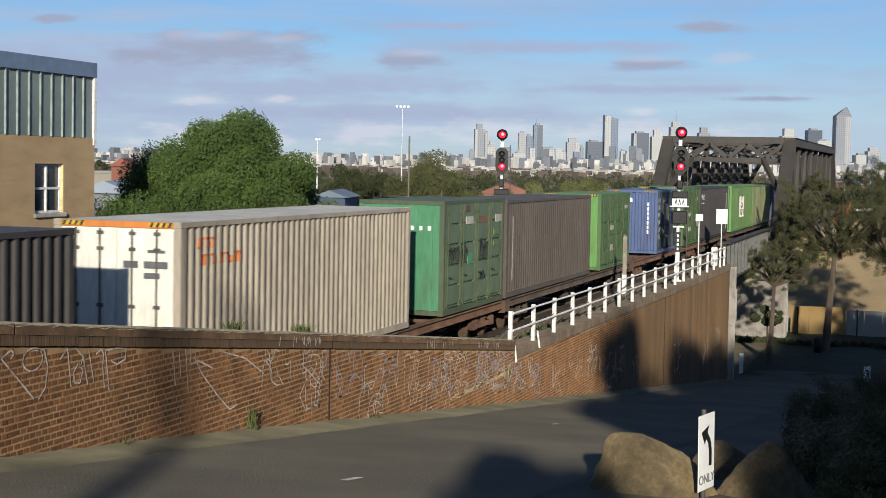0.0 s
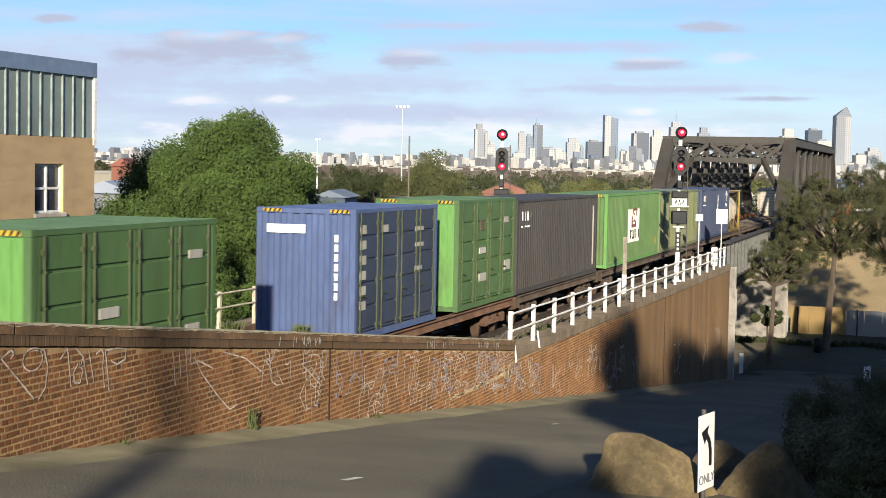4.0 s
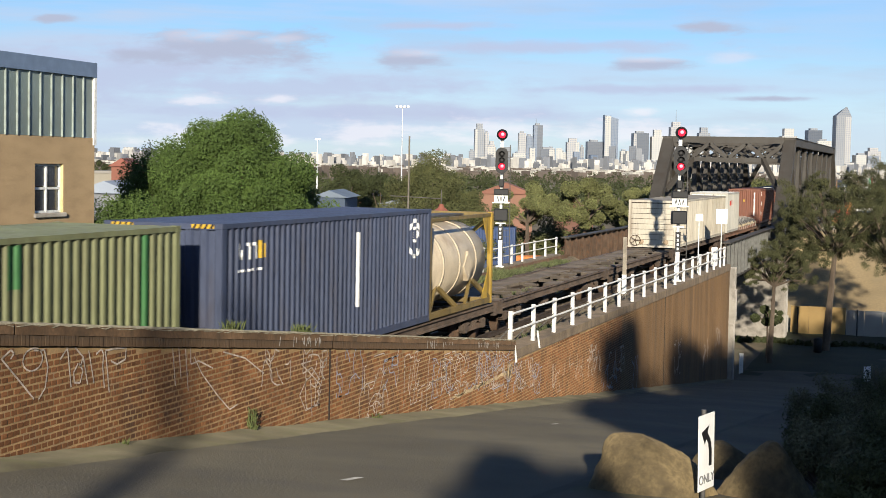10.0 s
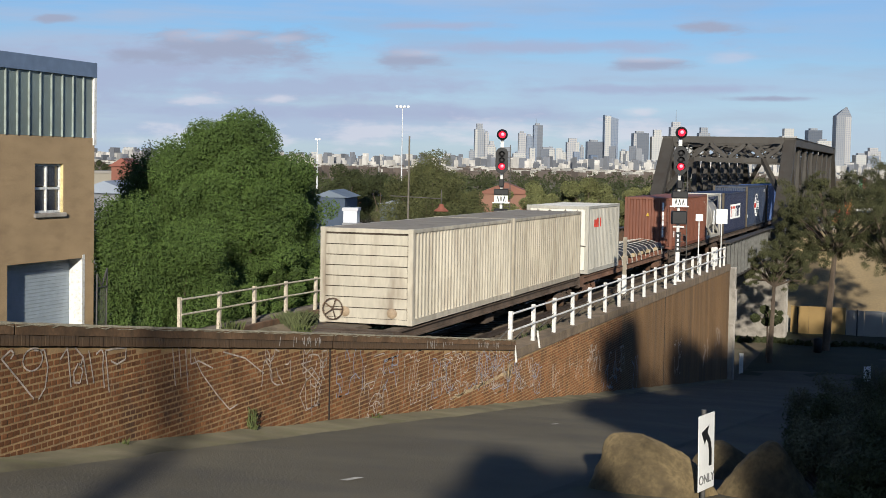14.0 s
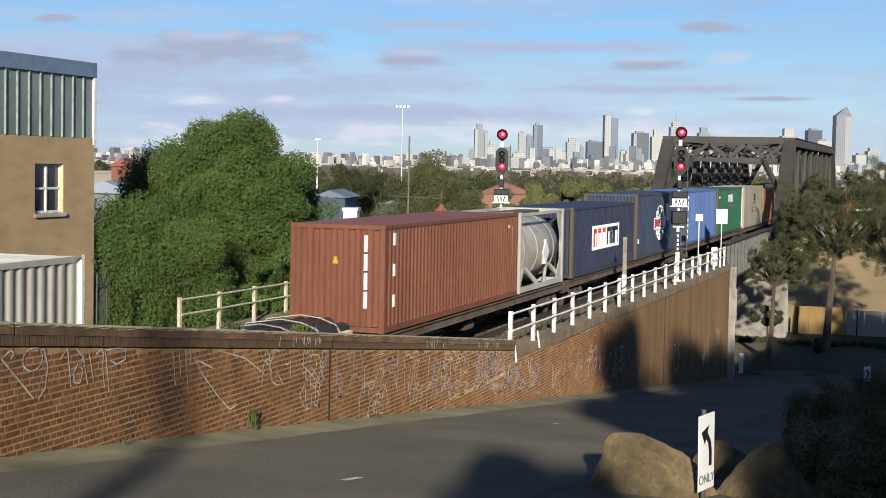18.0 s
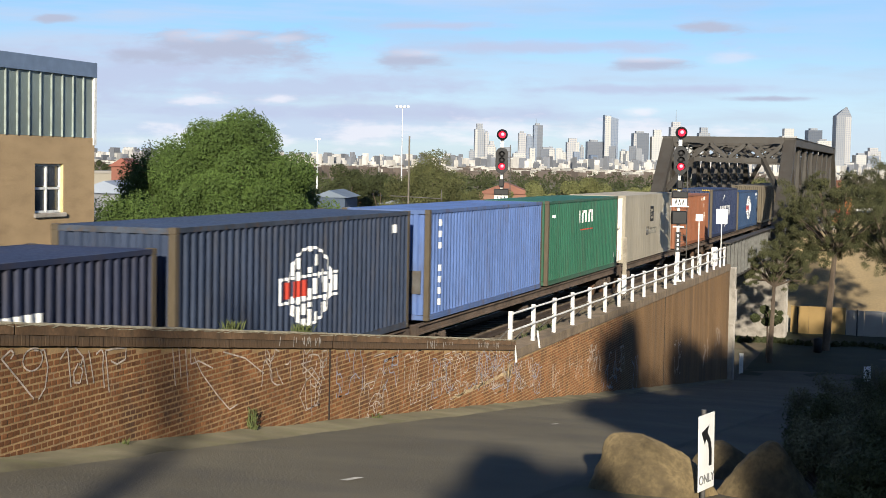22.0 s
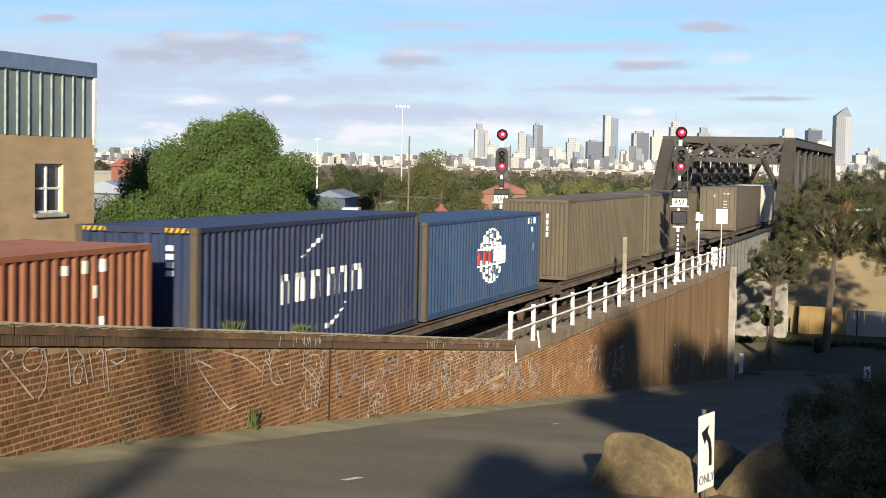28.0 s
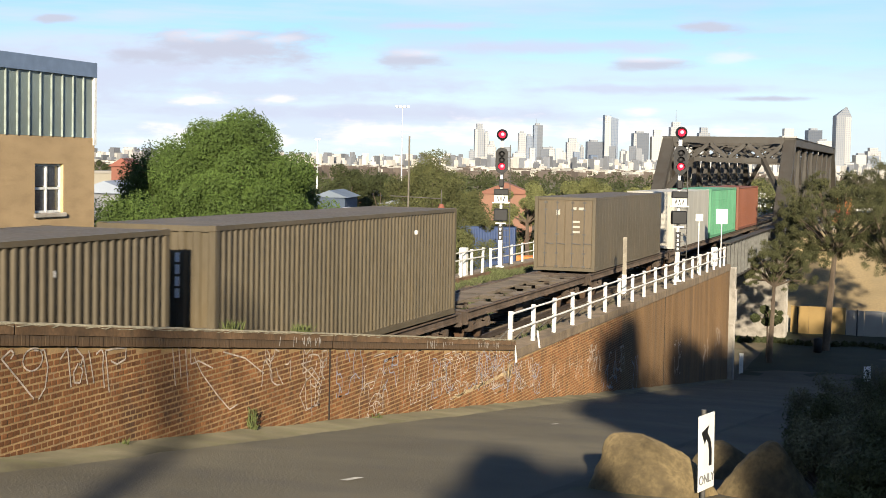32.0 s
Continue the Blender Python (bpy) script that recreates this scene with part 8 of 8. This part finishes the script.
for k in range(1000):
    b, dist = radians(g.uniform(-36, 4)), 330 + 1300 * g.random() ** 1.3
    cs.append((EYE.x + dist * math.sin(b), EYE.y + dist * math.cos(b), -7 + g.uniform(1.0, 5.0)))
    rs.append(g.uniform(2.5, 6.0))
single("distant_woods", leaves(cs, rs, 70000, 0.7, 5, 0.7), LEAF_DARK, "belts of dark distant trees", "trees", "stuff")


# ---- bricks ----
def lay_bricks():
    """Courses of headers, each broken half a brick, proud of thick joints. The nearest stretch as single bricks."""
    H, L, J = 0.063, 0.115, 0.021
    shapes = {}

    def shape(kind, length):
        if kind not in shapes:
            M = Mesh()
            c = 0.004
            M.add([(-0.05, 0, 0), (-0.05, length, 0), (-0.05, length, H), (-0.05, 0, H), (0, c, c), (0, length - c, c), (0, length - c, H - c), (0, c, H - c)],
                  [(4, 5, 6, 7), (0, 1, 5, 4), (1, 2, 6, 5), (2, 3, 7, 6), (3, 0, 4, 7)])
            shapes[kind] = M.data("brick", BRICK)
        return shapes[kind]
    rnd = random.Random(17)
    near_wall, far_wall = ([], []), ([], [])
    singles = 0
    course = -95
    while course < 50:
        z = course * (H + J)
        head = course % 2
        ln = L
        step = ln + J
        # where this course shows above the road and under the coping or kerb
        y = -33.0 + (0.068 if head else 0.0)
        y_end = WALL_END - 0.24
        while y < y_end:
            low = road_z(y) - 0.1
            top = (parapet_top(y + ln) - 0.27 if y < PARAPET_END else kerb_low(y + ln)) - 0.01
            if z > low and z + H < top:
                near = -27.2 < y < -24.6 and singles < 300
                proud = WALL + rnd.uniform(-0.004, 0.004)
                if near:
                    ob = new("brick", shape(head, ln))
                    ob.location = (proud, y, z)
                    ob.parent = BRICK_WALL
                    singles += 1
                else:
                    c = 0.004
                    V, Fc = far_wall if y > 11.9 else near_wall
                    o = len(V)
                    p, q = y, y + ln
                    V += [(proud - 0.05, p, z), (proud - 0.05, q, z), (proud - 0.05, q, z + H), (proud - 0.05, p, z + H), (proud, p + c, z + c), (proud, q - c, z + c), (proud, q - c, z + H - c), (proud, p + c, z + H - c)]
                    Fc += [(o + 4, o + 5, o + 6, o + 7), (o, o + 1, o + 5, o + 4), (o + 1, o + 2, o + 6, o + 5), (o + 2, o + 3, o + 7, o + 6), (o + 3, o, o + 4, o + 7)]
            y += step
        course += 1
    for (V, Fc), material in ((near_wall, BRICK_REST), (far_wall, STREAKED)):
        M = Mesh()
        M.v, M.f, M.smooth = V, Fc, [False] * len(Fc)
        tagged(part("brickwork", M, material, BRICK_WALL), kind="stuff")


lay_bricks()


def lay_coping():
    """Brick-on-edge coping: one sheared brick after another along the slope."""
    step, gap = 0.088, 0.012
    M = Mesh()
    d = parapet_top(step - gap) - parapet_top(0)
    M.add([(1.37, 0, -0.262), (WALL + 0.046, 0, -0.262), (WALL + 0.046, step - gap, -0.262 + d), (1.37, step - gap, -0.262 + d),
           (1.37, 0, -0.134), (WALL + 0.046, 0, -0.134), (WALL + 0.046, step - gap, -0.134 + d), (1.37, step - gap, -0.134 + d)],
          [(4, 5, 6, 7), (0, 1, 5, 4), (1, 2, 6, 5), (3, 0, 4, 7), (3, 2, 1, 0)])
    me = M.data("coping_brick", COPING_BRICK)
    rest = Mesh()
    rnd = random.Random(3)
    y = -60.0
    while y < PARAPET_END - step:
        if not -16.6 < y < -16.44:
            at = Vector((rnd.uniform(-0.006, 0.006), y, parapet_top(y) + rnd.uniform(-0.004, 0.004)))
            if y > -27.4:
                ob = new("coping_brick", me)
                ob.location = at
                ob.parent = BRICK_WALL
            else:
                rest.add([Vector(v) + at for v in M.v], M.f)
        y += step
    tagged(part("coping_rest", rest, COPING, BRICK_WALL), kind="stuff")


COPING_BRICK = mat("coping_brick", (0.12, 0.072, 0.038), 0.95, var=0.35, scale=1.1, grain=30, dirt=(0.05, 0.04, 0.032), dirt_amount=0.7)
lay_coping()


def graffiti():
    """Sprayed strokes on the brick face, none of them readable words."""
    pale = mat("white_spray_paint", (0.34, 0.29, 0.25), 0.85, var=0.4, scale=8)
    blue = mat("blue_spray_paint", (0.22, 0.235, 0.29), 0.85, var=0.3, scale=6)
    rnd = random.Random(44)

    def stroke(M, pts, w):
        X = WALL + 0.0065
        for (ya, za), (yb, zb) in zip(pts, pts[1:]):
            d = Vector((yb - ya, zb - za))
            if d.length < 1e-4:
                continue
            n = Vector((-d.y, d.x)).normalized() * w / 2
            M.add([(X, ya - n.x, za - n.y), (X, yb - n.x, zb - n.y), (X, yb + n.x, zb + n.y), (X, ya + n.x, za + n.y)], [(0, 1, 2, 3)])

    def scrawl(y, z, w, h, n, mtl, thick=0.03):
        M = Mesh()
        for _ in range(n):
            a = (y + rnd.uniform(0, w), z + rnd.uniform(0, h))
            pts = [a]
            turn = rnd.uniform(0, 6.28)
            for _ in range(rnd.randint(4, 9)):
                turn += rnd.uniform(-0.9, 0.9)
                a = (min(y + w, max(y, a[0] + 0.13 * math.cos(turn))), min(z + h, max(z, a[1] + 0.16 * math.sin(turn))))
                pts.append(a)
            stroke(M, pts, thick * 1.15)
        return M
    def put(M, mtl, label):
        part("graffiti_strokes", M, mtl, BRICK_WALL, label)
    # tall looped strokes on the near stretch
    M = Mesh()
    for line in (((-25.80, 2.58), (-25.63, 2.71), (-25.54, 2.19)),
                ((-25.44, 2.69), (-25.25, 2.55), (-25.32, 2.42)),
                ((-25.37, 2.48), (-25.48, 2.37), (-25.46, 2.24), (-25.32, 2.22), (-25.25, 2.37), (-25.35, 2.48)),
                ((-25.25, 2.56), (-25.13, 2.17)),
                ((-25.11, 2.62), (-24.97, 2.17)),
                ((-24.92, 2.55), (-24.78, 2.60), (-24.73, 2.53), (-24.75, 2.36), (-24.70, 2.07)),
                ((-24.68, 2.57), (-24.57, 1.99)),
                ((-24.68, 2.57), (-24.48, 2.57), (-24.12, 2.55), (-24.14, 2.39), (-24.37, 2.35), (-24.53, 2.41)),
                ((-27.09, 2.74), (-26.90, 2.82), (-26.84, 2.77), (-26.91, 2.71)),
                ((-27.11, 2.74), (-26.73, 2.43), (-26.40, 2.16)),
                ((-26.41, 2.76), (-26.17, 2.74), (-26.09, 2.52), (-26.15, 2.26), (-26.30, 2.14))):
        stroke(M, line, 0.026)
    stroke(M, [(-26.43 + 0.22 * math.cos(t), 2.65 + 0.14 * math.sin(t)) for t in (6.283 * i / 14 for i in range(15))], 0.022)
    put(M, pale, "large pale looped graffiti strokes")
    M = Mesh()
    for line in (((-22.77, 2.48), (-22.66, 1.83)),
                ((-22.57, 2.41), (-22.48, 1.90)),
                ((-22.35, 2.34), (-22.25, 1.70)),
                ((-22.21, 2.53), (-22.17, 2.09), (-21.91, 2.11), (-21.43, 1.94)),
                ((-22.07, 2.19), (-21.80, 1.90), (-21.26, 1.50), (-20.81, 1.21), (-20.52, 1.25)),
                ((-21.06, 2.15), (-20.25, 1.96), (-19.51, 1.62)),
                ((-17.94, 2.05), (-17.71, 1.73), (-17.36, 1.85), (-17.49, 1.59), (-17.92, 1.59), (-17.49, 1.37), (-16.96, 1.08)),
                ((-17.79, 1.90), (-17.84, 1.41), (-17.42, 1.47), (-17.04, 1.20)),
                ((-17.63, 1.30), (-17.97, 1.04), (-17.68, 0.73), (-17.17, 0.77), (-16.96, 1.02)),
                ((-17.48, 1.26), (-17.38, 0.57))):
        stroke(M, line, 0.024)
    put(M, pale, "thin pale graffiti strokes")
    # pale mortar smeared along an old repair
    M = Mesh()
    for k in range(16):
        ya, yb = -8.8 + 0.3 * k, -8.8 + 0.3 * (k + 1)
        stroke(M, [(ya, -0.29 + 0.03 * math.sin(k * 2.3)), (yb, -0.29 + 0.03 * math.sin((k + 1) * 2.3))], 0.05 + 0.04 * abs(math.sin(k * 1.7)))
    for k in range(7):
        stroke(M, [(-4.0 + 0.07 * k, -0.45 + 0.05 * math.sin(k * 2)), (-3.85 + 0.07 * k, -0.1 + 0.06 * math.cos(k * 3))], 0.06)
    put(M, mat("smeared_mortar", (0.34, 0.26, 0.16), 0.95, var=0.3, scale=4), "pale mortar smear of an old repair")
    near_tags = ((-17.7, 0.75, 1.0, 0.95, 9, pale), (-14.7, 0.2, 2.0, 1.1, 9, pale), (-13.6, 0.55, 0.9, 0.6, 8, blue), (-12.3, 0.0, 1.8, 1.1, 12, pale), (-10.4, -0.1, 1.7, 0.9, 12, blue), (-9.6, -0.3, 1.9, 1.0, 12, pale), (-7.6, -0.4, 2.6, 1.0, 20, blue), (-6.9, -0.5, 2.6, 1.0, 14, pale), (-2.4, -1.0, 1.6, 0.8, 10, pale), (-1.5, -1.3, 1.4, 0.9, 8, blue), (1.2, -1.6, 1.6, 0.9, 8, pale), (-10.0, -0.1, 2.4, 0.9, 12, pale), (-8.0, -0.3, 2.6, 0.9, 10, pale), (-5.9, -0.55, 2.2, 0.8, 10, blue))
    far_tags = ((-3.2, -0.9, 1.4, 0.7, 12, pale), (6.0, -1.7, 2.2, 1.0, 12, pale), (24.0, -4.0, 2.5, 1.6, 10, pale), (33.0, -4.6, 2.2, 1.4, 8, pale), (-19.6, 1.35, 1.2, 0.7, 7, pale), (-16.2, 0.75, 1.4, 0.9, 9, blue), (-15.2, 0.1, 1.6, 0.7, 7, pale), (-11.2, -0.5, 2.2, 0.8, 12, pale), (-5.4, -0.7, 2.0, 1.0, 14, pale), (-4.0, -0.9, 1.6, 0.9, 12, blue), (3.4, -1.6, 2.0, 1.0, 8, pale), (9.5, -2.2, 3.0, 0.9, 14, pale), (8.5, -2.6, 3.5, 0.9, 10, blue), (14.0, -3.2, 1.2, 1.2, 6, blue), (38.0, -4.4, 2.0, 1.2, 8, pale))
    for y, z, w, h, n, m_ in near_tags + far_tags:
        put(scrawl(y, z, w, h, n, m_, 0.022 if y < 5 else 0.05), m_, "tangled pale graffiti" if m_ is pale else "tangled blue graffiti")
    X = WALL + 0.058
    M = Mesh()
    for y, n in ((-19.0, 16), (-11.0, 10), (-7.0, 14)):
        for _ in range(n):
            a = y + rnd.uniform(0, 2.0)
            t = parapet_top(a)
            za, zb = t - rnd.uniform(0.05, 0.1), t - rnd.uniform(0.16, 0.25)
            b = a + rnd.uniform(-0.08, 0.08)
            M.add([(X, a, za), (X, a + 0.025, za), (X, b + 0.025, zb), (X, b, zb)], [(0, 1, 2, 3)])
    part("graffiti_strokes", M, mat("grey_spray_paint", (0.3, 0.28, 0.26), 0.8), BRICK_WALL, "grey scribbles on the coping")


graffiti()


# ---- what moves ----
def motions():
    for ob, x, place, z in MOVERS:
        walk(ob, [(t, pose(x, place - travelled(t), z)) for t in range(0, 33, 2)])
    turns = [(k / 18, math.degrees((travelled(k / 18) - travelled(0)) / 0.43)) for k in range(577)]
    for ob, y in WHEELS:
        walk(ob, [(t, pose(0, y, 0.43, a)) for t, a in turns])


motions()
